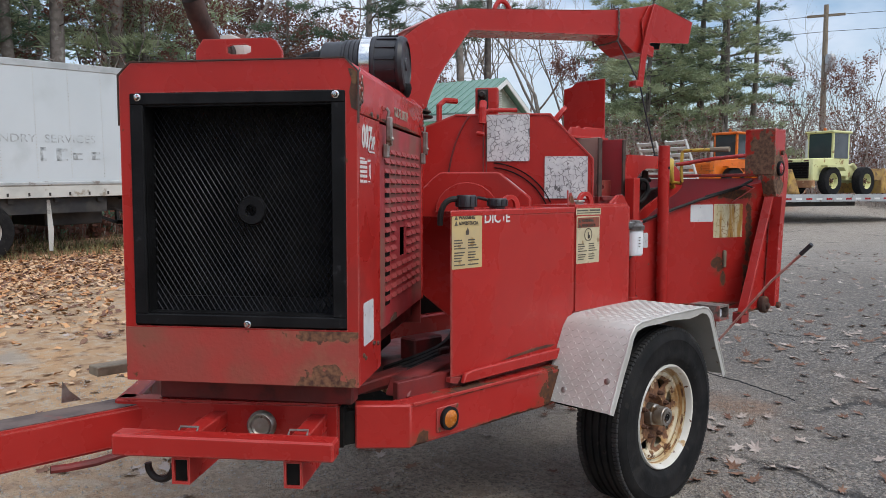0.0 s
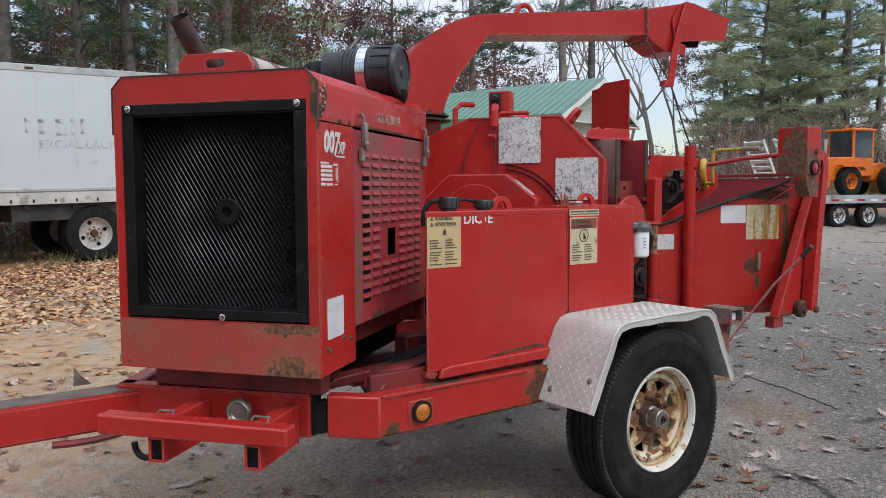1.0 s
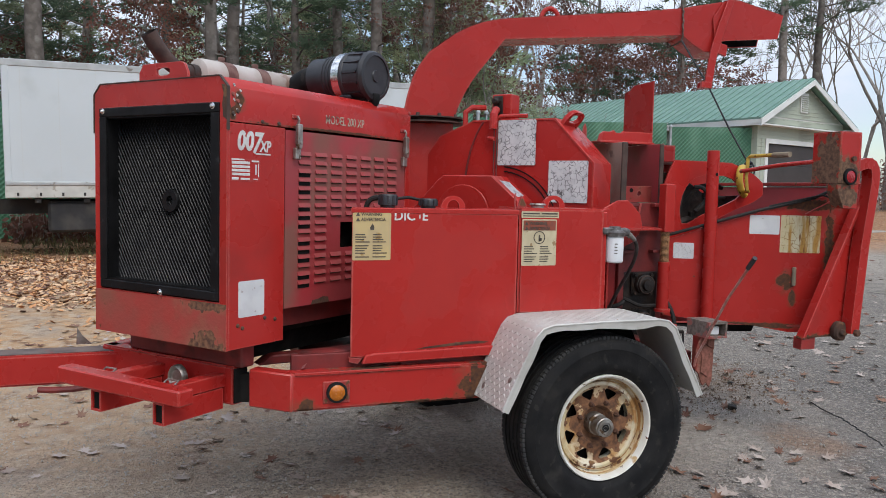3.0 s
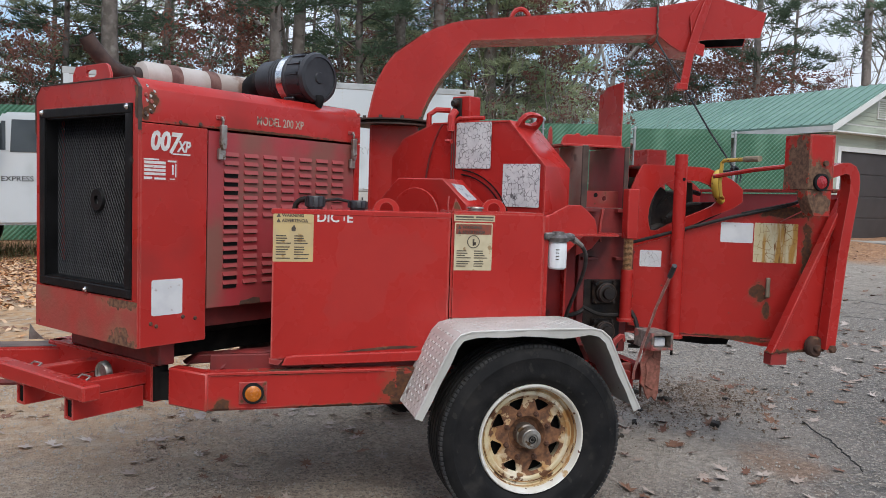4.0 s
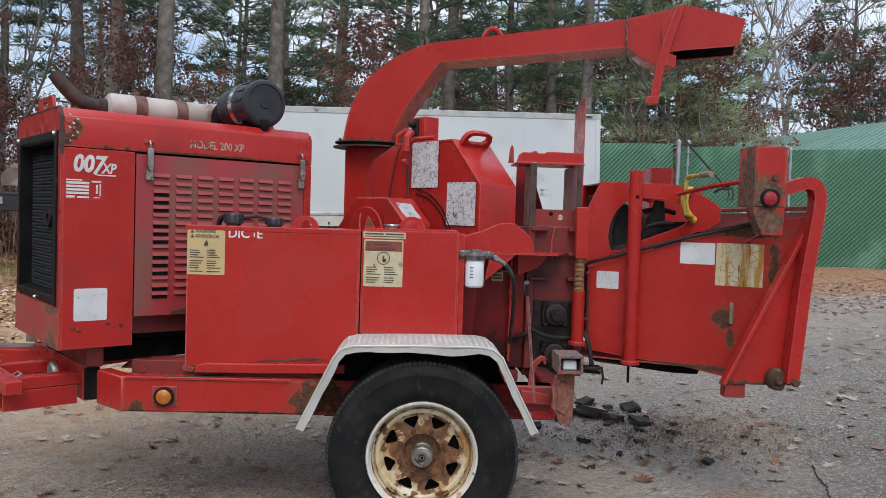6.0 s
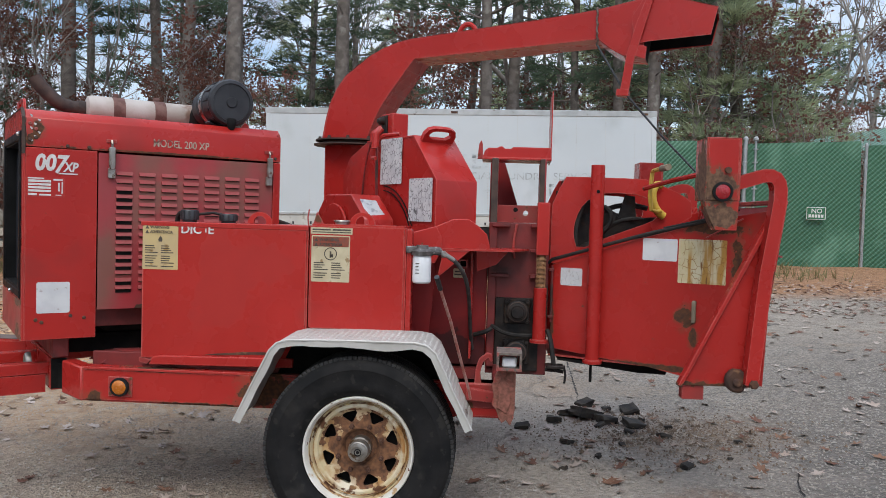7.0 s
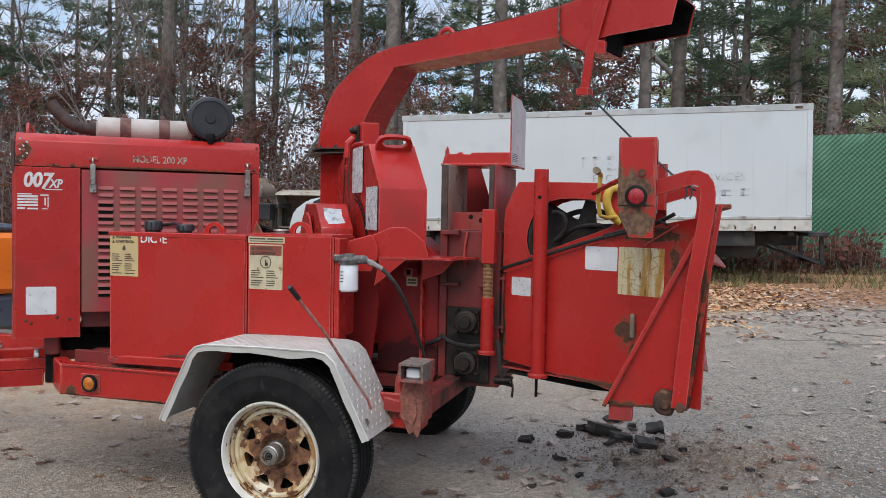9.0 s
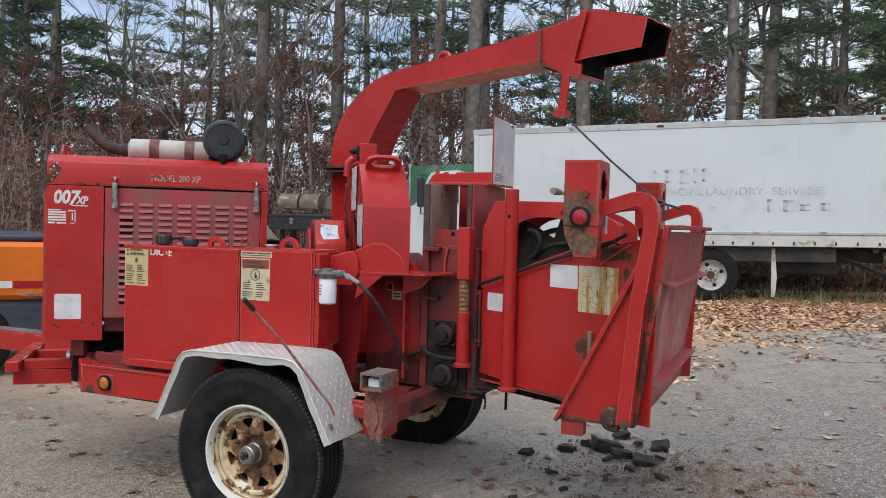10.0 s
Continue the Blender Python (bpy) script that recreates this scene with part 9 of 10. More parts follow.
def build_dump_trailer():
    g = gz(-7, 10.5)
    MU = pose(-11.1, 14.3, gz(-11.1, 14.3), 0, 0, 18) @ Matrix.Scale(1.1, 4)
    ut = thing("utility_trailer", (-12.3, 14.0, g), "weathered tan utility trailer with tilted rusty load bed", "trailer")
    bm = B()
    prism(bm, [(-3.2, 0.95), (0.1, 0.95), (-0.55, 1.75), (-0.75, 1.86), (-1.2, 1.88), (-3.2, 1.88)], 0.0, 0.08, 0.01, MU)
    prism(bm, [(-0.62, 1.80), (-0.5, 1.76), (0.16, 0.97), (0.05, 0.95)], -0.06, 1.6, 0.02, MU)
    box(bm, -3.2, -0.6, -0.05, 0.05, 1.80, 1.90, 0.01, MU)
    part("load_bed", bm, tan_steel, ut, "dented tan load bed")
    bm = B()
    prism(bm, [(-3.1, 1.0), (-0.05, 1.0), (-0.60, 1.70), (-0.8, 1.78), (-3.1, 1.78)], -0.012, -0.004, 0, MU)
    part("side_panel", bm, door_brown, ut, "dark brown side panel")
    bm = B()
    box(bm, -3.2, 0.5, -0.1, 0.05, 0.76, 0.93, 0.01, MU)
    box(bm, -3.2, 0.5, 1.5, 1.6, 0.76, 0.93, 0.01, MU)
    box(bm, -3.2, 0.55, -0.12, 1.62, 0.52, 0.64, 0.01, MU)
    part("frame", bm, tan_steel, ut, "tan steel frame")
    bm = B()
    prism(bm, [(-0.1, 0.02), (0.1, 0.0), (0.25, 0.6), (0.1, 0.62)], -0.1, 0.0, 0.01, MU)
    part("stand", bm, tan_steel, ut)
    road_wheel(ut, MU @ pose(-1.6, -0.05, 0.36) @ pose(0, 0, 0, 90, 0, 0), 0.36, 0.2, 0.22, wheel_white)
    road_wheel(ut, MU @ pose(-1.6, 1.55, 0.36) @ pose(0, 0, 0, -90, 0, 0), 0.36, 0.2, 0.22, wheel_white)


build_dump_trailer()


# ---- rack with digging buckets ----
def build_bucket_rack():
    x0, y0 = -9.55, 15.6
    g = gz(x0, y0)
    top = 1.74
    rk = thing("steel_rack", (x0, y0, g), "dark steel rack beside the woods holding rusty buckets", "rack")
    bm = B()
    box(bm, x0 - 1.6, x0 + 1.1, y0 - 0.35, y0 + 0.35, top - 0.14, top - 0.02, 0.01)
    part("deck", bm, truck_dark, rk)
    bm = B()
    box(bm, x0 - 1.58, x0 + 1.0, y0 - 0.62, y0 - 0.36, top - 0.46, top - 0.06, 0.02)
    tb = part("toolbox", bm, plastic, rk, "long black toolbox with two bright latches")
    bm = B()
    box(bm, x0 - 1.60, x0 + 1.02, y0 - 0.64, y0 - 0.34, top - 0.10, top - 0.04, 0.01)
    part("lid", bm, plastic, tb)
    for dx in (-0.86, 0.16):
        bm = B()
        box(bm, x0 + dx, x0 + dx + 0.10, y0 - 0.655, y0 - 0.62, top - 0.30, top - 0.14, 0.006)
        part("latch", bm, chrome, tb, "bright latch")
    for dx in (-1.4, 0.9):
        for dy in (-0.3, 0.22):
            bm = B()
            box(bm, x0 + dx, x0 + dx + 0.1, y0 + dy, y0 + dy + 0.08, g - 0.02, top - 0.14, 0.004)
            part("leg", bm, truck_dark, rk)
    arc = [(0.28 * math.cos(radians(a)), 0.26 + 0.25 * math.sin(radians(a))) for a in range(-30, 211, 24)]
    inner = [(p[0] * 0.9, 0.26 + (p[1] - 0.26) * 0.9) for p in arc]
    for dx, turn in ((-1.25, 12), (-0.52, 4), (0.36, 80)):
        m = pose(x0 + dx, y0, top - 0.02, 0, 0, turn) @ Matrix.Scale(1.12, 4)
        bk = thing("digging_bucket", (x0 + dx, y0, top), "rusty brown excavator bucket lying on a rack", "bucket", group="buckets on the rack")
        bm = B()
        sw = m @ Matrix(((0, 1, 0, 0), (1, 0, 0, 0), (0, 0, 1, 0), (0, 0, 0, 1)))
        prism(bm, arc + inner[::-1], -0.24, 0.24, 0, sw)
        part("shell", bm, bucket_brown, bk, "curved rusty shell")
        for sx in (-0.25, 0.24):
            bm = B()
            prism(bm, arc, sx, sx + 0.014, 0, sw)
            part("side_plate", bm, bucket_brown, bk)
        for sx in (-0.12, 0.10):
            bm = B()
            prism(bm, [(-0.16, 0.46), (0.16, 0.46), (0.10, 0.60), (-0.10, 0.60)], sx, sx + 0.025, 0, sw)
            part("hanger_plate", bm, wood_grip, bk)

    # wide loader bucket standing at the rack's end
    m = pose(-8.05, 15.85, gz(-8.05, 15.85), 0, 0, 6)
    wb = thing("loader_bucket", m.translation, "wide tan loader bucket with worn lip on blocks", "bucket")
    side = [(-0.35, 1.15), (0.30, 1.05), (0.46, 1.45), (0.40, 1.90), (0.10, 2.12), (-0.36, 2.02), (-0.20, 1.80), (-0.10, 1.45)]
    sw = m @ Matrix(((0, 1, 0, 0), (1, 0, 0, 0), (0, 0, 1, 0), (0, 0, 0, 1)))
    bm = B()
    shell = [(-0.35, 1.15), (0.30, 1.05), (0.46, 1.45), (0.40, 1.90), (0.10, 2.12), (-0.36, 2.02)]
    prism(bm, shell + [(x * 0.93, 1.58 + (z - 1.58) * 0.93) for x, z in shell[::-1]], -0.62, 0.62, 0, sw)
    part("shell", bm, bucket_brown, wb, "curved brown shell")
    for sx in (-0.64, 0.62):
        bm = B()
        prism(bm, side, sx, sx + 0.02, 0, sw)
        part("side_plate", bm, tan_steel, wb)
    bm = B()
    prism(bm, [(-0.40, 2.00), (-0.30, 2.06), (0.10, 2.15), (0.10, 2.11), (-0.36, 2.0)], -0.63, 0.63, 0, sw)
    part("lip", bm, tan_steel, wb, "pale worn lip")
    bm = B()
    box(bm, -0.5, 0.5, -0.3, 0.4, 0.0, 1.08, 0.02, m)
    part("block", bm, truck_dark, wb)


build_bucket_rack()


# ---- utility pole ----
def build_pole():
    x, y = -3.26 + 62 * math.cos(radians(20.2)), -2.15 + 62 * math.sin(radians(20.2))
    g = gz(x, y)
    up = thing("utility_pole", (x, y, g), "weathered wooden utility pole with transformer and cross arm", "utility pole")
    bm = B()
    tube(bm, [(x, y, g - 0.2), (x, y, g + 13)], 0.2, 10, taper=[0.24, 0.15])
    part("pole", bm, wood_grip, up)
    bm = B()
    box(bm, -1.2, 1.2, -0.08, 0.08, 12.2, 12.36, 0.01, pose(x, y, g, 0, 0, 110))
    part("cross_arm", bm, wood_grip, up)
    bm = B()
    lathe(bm, [(0, 8.4), (0.3, 8.42), (0.32, 8.5), (0.32, 9.5), (0.26, 9.6), (0, 9.6)], 16, pose(x - 0.1, y - 0.42, g))
    part("transformer", bm, galv, up)
    bm = B()
    for dz in (12.3, 11.2):
        tube(bm, [(x - 20, y + 55, g + dz), (x - 8, y + 22, g + dz - 0.6), (x, y, g + dz), (x + 10, y - 30, g + dz - 0.6), (x + 18, y - 55, g + dz)], 0.02, 4)
    part("power_line", bm, hose_m, up)


build_pole()


# ---- trees ----
def quick_mesh(name, verts, faces, mat):
    me = bpy.data.meshes.new(name)
    me.from_pydata(verts, [], faces)
    me.materials.append(mat)
    return me


def limb(vs, fs, pts, radii, seg):
    """Adds a tapered bar to vertex and face lists."""
    up = None
    base = len(vs)
    for i, p in enumerate(pts):
        d = (pts[min(i + 1, len(pts) - 1)] - pts[max(i - 1, 0)]).normalized()
        up = d.orthogonal().normalized() if up is None else (up - d * up.dot(d)).normalized()
        side = d.cross(up)
        for k in range(seg):
            a = 2 * math.pi * k / seg
            vs.append(tuple(p + (up * math.cos(a) + side * math.sin(a)) * radii[i]))
    for i in range(len(pts) - 1):
        for k in range(seg):
            a, c = base + i * seg + k, base + i * seg + (k + 1) % seg
            fs.append((a, c, c + seg, a + seg))


def tuft(vs, fs, c, out, size, rnd, blades=8, width=0.075):
    """A spray of needle-like blades."""
    for _ in range(blades):
        d = Vector((out.x + rnd.uniform(-0.9, 0.9), out.y + rnd.uniform(-0.9, 0.9), out.z + rnd.uniform(-0.35, 0.95))).normalized()
        s = d.cross(Vector((rnd.uniform(-1, 1), rnd.uniform(-1, 1), rnd.uniform(-1, 1)))).normalized() * size * width
        o = c + Vector((rnd.uniform(-1, 1), rnd.uniform(-1, 1), rnd.uniform(-0.6, 0.6))) * size * 0.35
        k = len(vs)
        vs.extend((tuple(o - s), tuple(o + s), tuple(o + d * size)))
        fs.append((k, k + 1, k + 2))


def pine(seed, h, clear, reach, n_limb, leaf_mat, dense, label, trunk_r, dead=14):
    """A pine: straight tapered trunk, dead stubs below, whorled limbs with needle sprays above clear metres."""
    rnd = random.Random(seed)
    vs, fs, nv, nf = [], [], [], []
    lean = Vector((rnd.uniform(-0.02, 0.02), rnd.uniform(-0.02, 0.02), 1))
    axis = [lean * z + Vector((0.12 * math.sin(z * 0.4 + seed), 0.12 * math.cos(z * 0.33 + seed), 0)) for z in (0, h * 0.1, h * 0.25, h * 0.4, h * 0.6, h * 0.8, h)]
    axis[0] = Vector((0, 0, -0.3))
    limb(vs, fs, axis, [trunk_r * 1.25, trunk_r, trunk_r * 0.88, trunk_r * 0.74, trunk_r * 0.5, trunk_r * 0.28, 0.02], 9)

    def at(z):
        zs = [0, 0.1, 0.25, 0.4, 0.6, 0.8, 1.0]
        for i in range(6):
            if zs[i] * h <= z <= zs[i + 1] * h:
                return axis[i].lerp(axis[i + 1], (z - zs[i] * h) / ((zs[i + 1] - zs[i]) * h))
        return axis[-1]

    for _ in range(dead):
        z = rnd.uniform(1.5, max(2.5, clear + 2))
        a = rnd.uniform(0, 6.283)
        o = at(z)
        ln = rnd.uniform(0.5, 1.8)
        d = Vector((math.cos(a), math.sin(a), rnd.uniform(-0.15, 0.35)))
        limb(vs, fs, [o, o + d * ln * 0.5, o + d * ln + Vector((0, 0, rnd.uniform(-0.2, 0.1)))], [0.03, 0.018, 0.006], 3)
    for i in range(n_limb):
        f = (i + rnd.random()) / n_limb
        f = f ** 1.25
        z = clear + (h - clear) * f
        a = i * 2.4 + rnd.uniform(-0.5, 0.5)
        ln = reach * (1 - f) ** 0.7 * rnd.uniform(0.55, 1.1) + 0.35
        o = at(min(z, h * 0.995))
        d = Vector((math.cos(a), math.sin(a), rnd.uniform(-0.12, 0.30)))
        tip = o + d * ln + Vector((0, 0, -0.08 * ln))
        mid = o + d * ln * 0.5 + Vector((0, 0, 0.05 * ln))
        limb(vs, fs, [o, mid, tip], [0.05, 0.03, 0.008], 4)
        n = max(4, int(ln * dense))
        low = 1.0 if z < 13 else 0.5
        for k in range(int(n * low) + 2):
            t = 0.25 + 0.75 * (k + rnd.random()) / (int(n * low) + 2)
            p = o.lerp(mid, t * 2) if t < 0.5 else mid.lerp(tip, t * 2 - 1)
            side = Vector((-d.y, d.x, 0)) * rnd.uniform(-1, 1) * ln * 0.30 * (1.1 - t * 0.6)
            c = p + side + Vector((0, 0, rnd.uniform(-0.18, 0.15)))
            tuft(nv, nf, c, (d * 0.8 + side.normalized() * 0.6), rnd.uniform(0.24, 0.46), rnd)
    tree = thing("pine_tree", (0, 0, 0), label, "tree")
    for nm, v, f, mt in (("trunk", vs, fs, bark_pine), ("crown", nv, nf, leaf_mat)):
        ob = new(nm, quick_mesh(nm, v, f, mt))
        ob.parent = tree
        if nm == "trunk":
            ob.data.shade_smooth()
    return tree


def bare_tree(seed, h, label, leaf=0, trunk_r=0.14):
    """A leafless hardwood: trunk that forks into ever finer branches; leaf: how many dry leaves still hang on."""
    rnd = random.Random(seed)
    vs, fs, tips = [], [], []

    def grow(o, d, ln, r, depth):
        bend = Vector((rnd.uniform(-0.25, 0.25), rnd.uniform(-0.25, 0.25), rnd.uniform(0.0, 0.2)))
        mid = o + d * ln * 0.5
        end = mid + (d + bend).normalized() * ln * 0.5
        limb(vs, fs, [o, mid, end], [r, r * 0.82, r * 0.62], 7 if depth == 0 else (4 if depth < 3 else 3))
        if depth >= 2:
            tips.append((mid, end))
        if depth >= 5 or r < 0.004:
            return
        kids = 2 if depth < 1 else rnd.choice((2, 3, 3))
        for k in range(kids):
            dd = ((d + bend) + Vector((rnd.uniform(-0.8, 0.8), rnd.uniform(-0.8, 0.8), rnd.uniform(-0.15, 0.45)))).normalized()
            start = mid.lerp(end, rnd.uniform(0.3, 1.0)) if k else end
            grow(start, dd, ln * rnd.uniform(0.55, 0.85), r * rnd.uniform(0.45, 0.66) if k else r * 0.6, depth + 1)

    grow(Vector((0, 0, -0.3)), Vector((rnd.uniform(-0.08, 0.08), rnd.uniform(-0.08, 0.08), 1)).normalized(), h * 0.42, trunk_r, 0)
    tree = thing("bare_tree" if not leaf else "oak_tree", (0, 0, 0), label, "tree")
    ob = new("trunk", quick_mesh("trunk", vs, fs, bark_grey))
    ob.data.shade_smooth()
    ob.parent = tree
    if leaf:
        nv, nf = [], []
        for _ in range(leaf):
            a, c = rnd.choice(tips)
            p = a.lerp(c, rnd.random()) + Vector((rnd.uniform(-0.25, 0.25), rnd.uniform(-0.25, 0.25), rnd.uniform(-0.25, 0.15)))
            u = Vector((rnd.uniform(-1, 1), rnd.uniform(-1, 1), rnd.uniform(-1, 0.3))).normalized()
            w = u.orthogonal().normalized()
            s = rnd.uniform(0.05, 0.10)
            k = len(nv)
            nv.extend((tuple(p), tuple(p + u * s + w * s * 0.6), tuple(p + u * s * 2), tuple(p + u * s - w * s * 0.6)))
            nf.append((k, k + 1, k + 2, k + 3))
        ob = new("crown", quick_mesh("crown", nv, nf, leaf_russet))
        ob.parent = tree
    return tree


TALL = "tall dark pine with bare lower trunk in the woods"
BUSHY = "bushy light green pine with limbs to the ground"
tall_pines = [pine(21 + k, (20, 23, 18, 22)[k], (6.0, 8.0, 4.5, 9.0)[k], (3.0, 2.8, 3.2, 2.6)[k], (34, 28, 38, 26)[k], needles, 9, TALL, (0.20, 0.24, 0.17, 0.26)[k]) for k in range(4)]
bushy_pines = [pine(41 + k, (15, 17, 13)[k], (1.0, 1.6, 0.6)[k], (3.6, 3.9, 3.2)[k], (72, 76, 66)[k], needles_light, 13, BUSHY, 0.17, 4) for k in range(3)]
bare_trees = [bare_tree(61 + k, (14, 12, 16, 10)[k], "leafless grey hardwood with fine bare branches", 0, (0.15, 0.12, 0.18, 0.09)[k]) for k in range(4)]
oak_trees = [bare_tree(81 + k, (8, 6.5, 10)[k], "young oak holding dry russet leaves", (1500, 1200, 1800)[k], (0.08, 0.07, 0.11)[k]) for k in range(3)]


def plant(kind, x, y, rnd, size=1.0):
    m = pose(x, y, gz(x, y), 0, 0, rnd.uniform(0, 360)) @ Matrix.Diagonal((size, size, size * rnd.uniform(0.94, 1.06), 1))
    return copy_thing(rnd.choice(kind), m)


def polar(az, r):
    return r * math.cos(radians(az)) , -2.5 + r * math.sin(radians(az))


def build_woods():
    rnd = random.Random(5)
    # woods behind fence and truck, from the building round to the far left
    for kind, count, a0, a1, r0, r1, s0, s1 in (
            (tall_pines, 3, 51, 66, 27, 44, 0.85, 1.1),
            (tall_pines, 13, 66, 92, 25, 46, 0.85, 1.15),
            (tall_pines, 12, 92, 130, 25, 46, 0.85, 1.15),
            (tall_pines, 7, 130, 150, 25, 46, 0.85, 1.15),
            (tall_pines, 5, 66, 90, 46, 70, 0.95, 1.25),
            (tall_pines, 4, 90, 150, 46, 70, 0.95, 1.25),
            (bushy_pines, 6, 68, 106, 34, 48, 0.8, 1.1),
            (bare_trees, 26, 50, 150, 25, 48, 0.8, 1.2),
            (tall_pines, 9, 66, 80, 36, 56, 0.8, 1.1),
            (bare_trees, 20, 54, 80, 32, 54, 0.8, 1.2),
            (oak_trees, 14, 54, 84, 30, 46, 0.8, 1.25),
            (bare_trees, 8, 112, 146, 20, 30, 0.5, 0.9),
            (bare_trees, 15, 108, 154, 24, 44, 0.6, 1.1),
            (tall_pines, 3, 44, 52, 40, 60, 0.9, 1.1),
            (tall_pines, 6, 66, 78, 36, 60, 0.9, 1.2),
            (tall_pines, 6, 112, 154, 30, 50, 0.9, 1.2),
            (oak_trees, 20, 50, 112, 25, 42, 0.55, 0.95),
            (oak_trees, 18, 104, 150, 21, 34, 0.45, 0.8),
            (bushy_pines, 5, 28.0, 37, 45, 56, 0.9, 1.15),
            (bushy_pines, 4, 64, 78, 30, 40, 0.8, 1.1),
            (tall_pines, 5, 24, 37, 44, 56, 0.8, 1.0),
            (bare_trees, 8, 38, 50, 46, 62, 0.8, 1.1),
            (bare_trees, 9, 12, 24, 44, 60, 0.5, 0.75),
            (oak_trees, 9, 10, 38, 44, 54, 0.55, 0.85),
            (oak_trees, 9, 55, 66, 40, 54, 0.9, 1.3),
            (bare_trees, 5, 55, 66, 40, 58, 0.7, 1.0),
            # unseen ring behind the camera, added to close the surroundings for reflections
            (tall_pines, 16, 160, 350, 30, 50, 0.8, 1.1),
            (bushy_pines, 10, 160, 350, 28, 45, 0.8, 1.1),
            (oak_trees, 9, 128, 146, 24, 38, 0.6, 0.95),
            (bare_trees, 5, 128, 146, 30, 46, 0.7, 1.0),
            (bushy_pines, 5, 65, 78, 28, 38, 0.65, 0.95)):
        for k in range(count):
            az = a0 + (a1 - a0) * (k + rnd.random()) / count
            r = rnd.uniform(r0, r1)
            x, y = polar(az, r)
            back = (y - 15.45) * 0.974 - (x - 15.05) * 0.225
            across = (x - 15.05) * 0.974 + (y - 15.45) * 0.225
            if -3.0 < across < 7.5 and -2 < back < 26:
                continue
            if y < 19.5 and -20 < x < 13 and az < 150:
                y = 19.5 + rnd.random() * 3
            plant(kind, x, y, rnd, rnd.uniform(s0, s1))
    # the big trunks that stand out behind the fence
    for x, y, s in ((-7.4, 20.6, 1.09), (-9.6, 22.5, 1.0), (-15.5, 20.5, 1.09), (-12.0, 26.0, 1.0), (-4.6, 24.5, 1.1), (1.2, 25.5, 1.05), (6.0, 24.0, 1.0)):
        copy_thing(tall_pines[3] if s > 1.08 else tall_pines[1], pose(x, y, gz(x, y), 0, 0, x * 40) @ Matrix.Diagonal((s, s, s, 1)))
    for first in tall_pines + bushy_pines + bare_trees + oak_trees:
        k = (tall_pines + bushy_pines + bare_trees + oak_trees).index(first)
        x, y = polar(170 + 12 * k, 40 + (k % 3) * 5)
        first.location = (x, y, gz(x, y))


build_woods()


def build_thicket():
    """Undergrowth along the wood's edge: thin bent stems and the dry leaves that cling to them."""
    rnd = random.Random(15)
    sv, sf, lv, lf = [], [], [], []
    for az0, az1, r0, r1, n, tall in ((50, 152, 23, 40, 1700, 3.6), (8, 28, 43, 56, 1300, 6.0), (28, 38, 37, 48, 500, 4.4), (108, 152, 18.5, 30, 1700, 4.6), (104, 152, 28, 46, 1700, 5.2), (54, 68, 38, 54, 700, 6.5), (63, 84, 25, 36, 900, 5.0), (38, 50, 42, 55, 300, 3.0)):
        for _ in range(n):
            az, r = rnd.uniform(az0, az1), rnd.uniform(r0, r1)
            x, y = polar(az, r)
            if -1.0 < (x - 15.05) * 0.974 + (y - 15.45) * 0.225 < 5.5 and 13 < y < 41 or (y < 18.6 and az > 45 and x > -14):
                continue
            g = gz(x, y)
            h = tall * rnd.uniform(0.35, 1.0)
            p = Vector((x, y, g))
            d = Vector((rnd.uniform(-0.25, 0.25), rnd.uniform(-0.25, 0.25), 1))
            pts = [p, p + d * h * 0.5, p + d * h + Vector((rnd.uniform(-0.4, 0.4), rnd.uniform(-0.4, 0.4), 0))]
            limb(sv, sf, pts, [0.018, 0.013, 0.005], 3)
            for _k in range(5):
                o = pts[1].lerp(pts[2], rnd.random()) if rnd.random() < 0.7 else pts[0].lerp(pts[1], rnd.random())
                dd = Vector((rnd.uniform(-1, 1), rnd.uniform(-1, 1), rnd.uniform(0, 0.9))) * rnd.uniform(0.3, 0.9)
                limb(sv, sf, [o, o + dd], [0.009, 0.004], 3)
                for _q in range(3 if az < 40 or az > 100 else 4):
                    c = o + dd * rnd.random() + Vector((rnd.uniform(-0.1, 0.1), rnd.uniform(-0.1, 0.1), rnd.uniform(-0.1, 0.1)))
                    u = Vector((rnd.uniform(-1, 1), rnd.uniform(-1, 1), rnd.uniform(-1, 1))).normalized() * rnd.uniform(0.05, 0.09)
                    w = u.orthogonal() * 0.6
                    k = len(lv)
                    lv.extend((tuple(c), tuple(c + u + w), tuple(c + 2 * u), tuple(c + u - w)))
                    lf.append((k, k + 1, k + 2, k + 3))
    # brush added behind the truck to stand in for shade on the fence
    for _ in range(420):
        x, y = rnd.uniform(-4.5, 6.0), rnd.uniform(16.3, 17.4)
        p = Vector((x, y, gz(x, y)))
        top = p + Vector((rnd.uniform(-0.3, 0.3), rnd.uniform(-0.3, 0.2), rnd.uniform(0.4, 1.1)))
        limb(sv, sf, [p, top], [0.012, 0.004], 3)
        for _k in range(9):
            c = p.lerp(top, rnd.uniform(0.1, 1.0)) + Vector((rnd.uniform(-0.2, 0.2), rnd.uniform(-0.2, 0.2), rnd.uniform(-0.1, 0.1)))
            u = Vector((rnd.uniform(-1, 1), rnd.uniform(-1, 1), rnd.uniform(-1, 1))).normalized() * rnd.uniform(0.05, 0.1)
            w = u.orthogonal() * 0.6
            k = len(lv)
            lv.extend((tuple(c), tuple(c + u + w), tuple(c + 2 * u), tuple(c + u - w)))
            lf.append((k, k + 1, k + 2, k + 3))
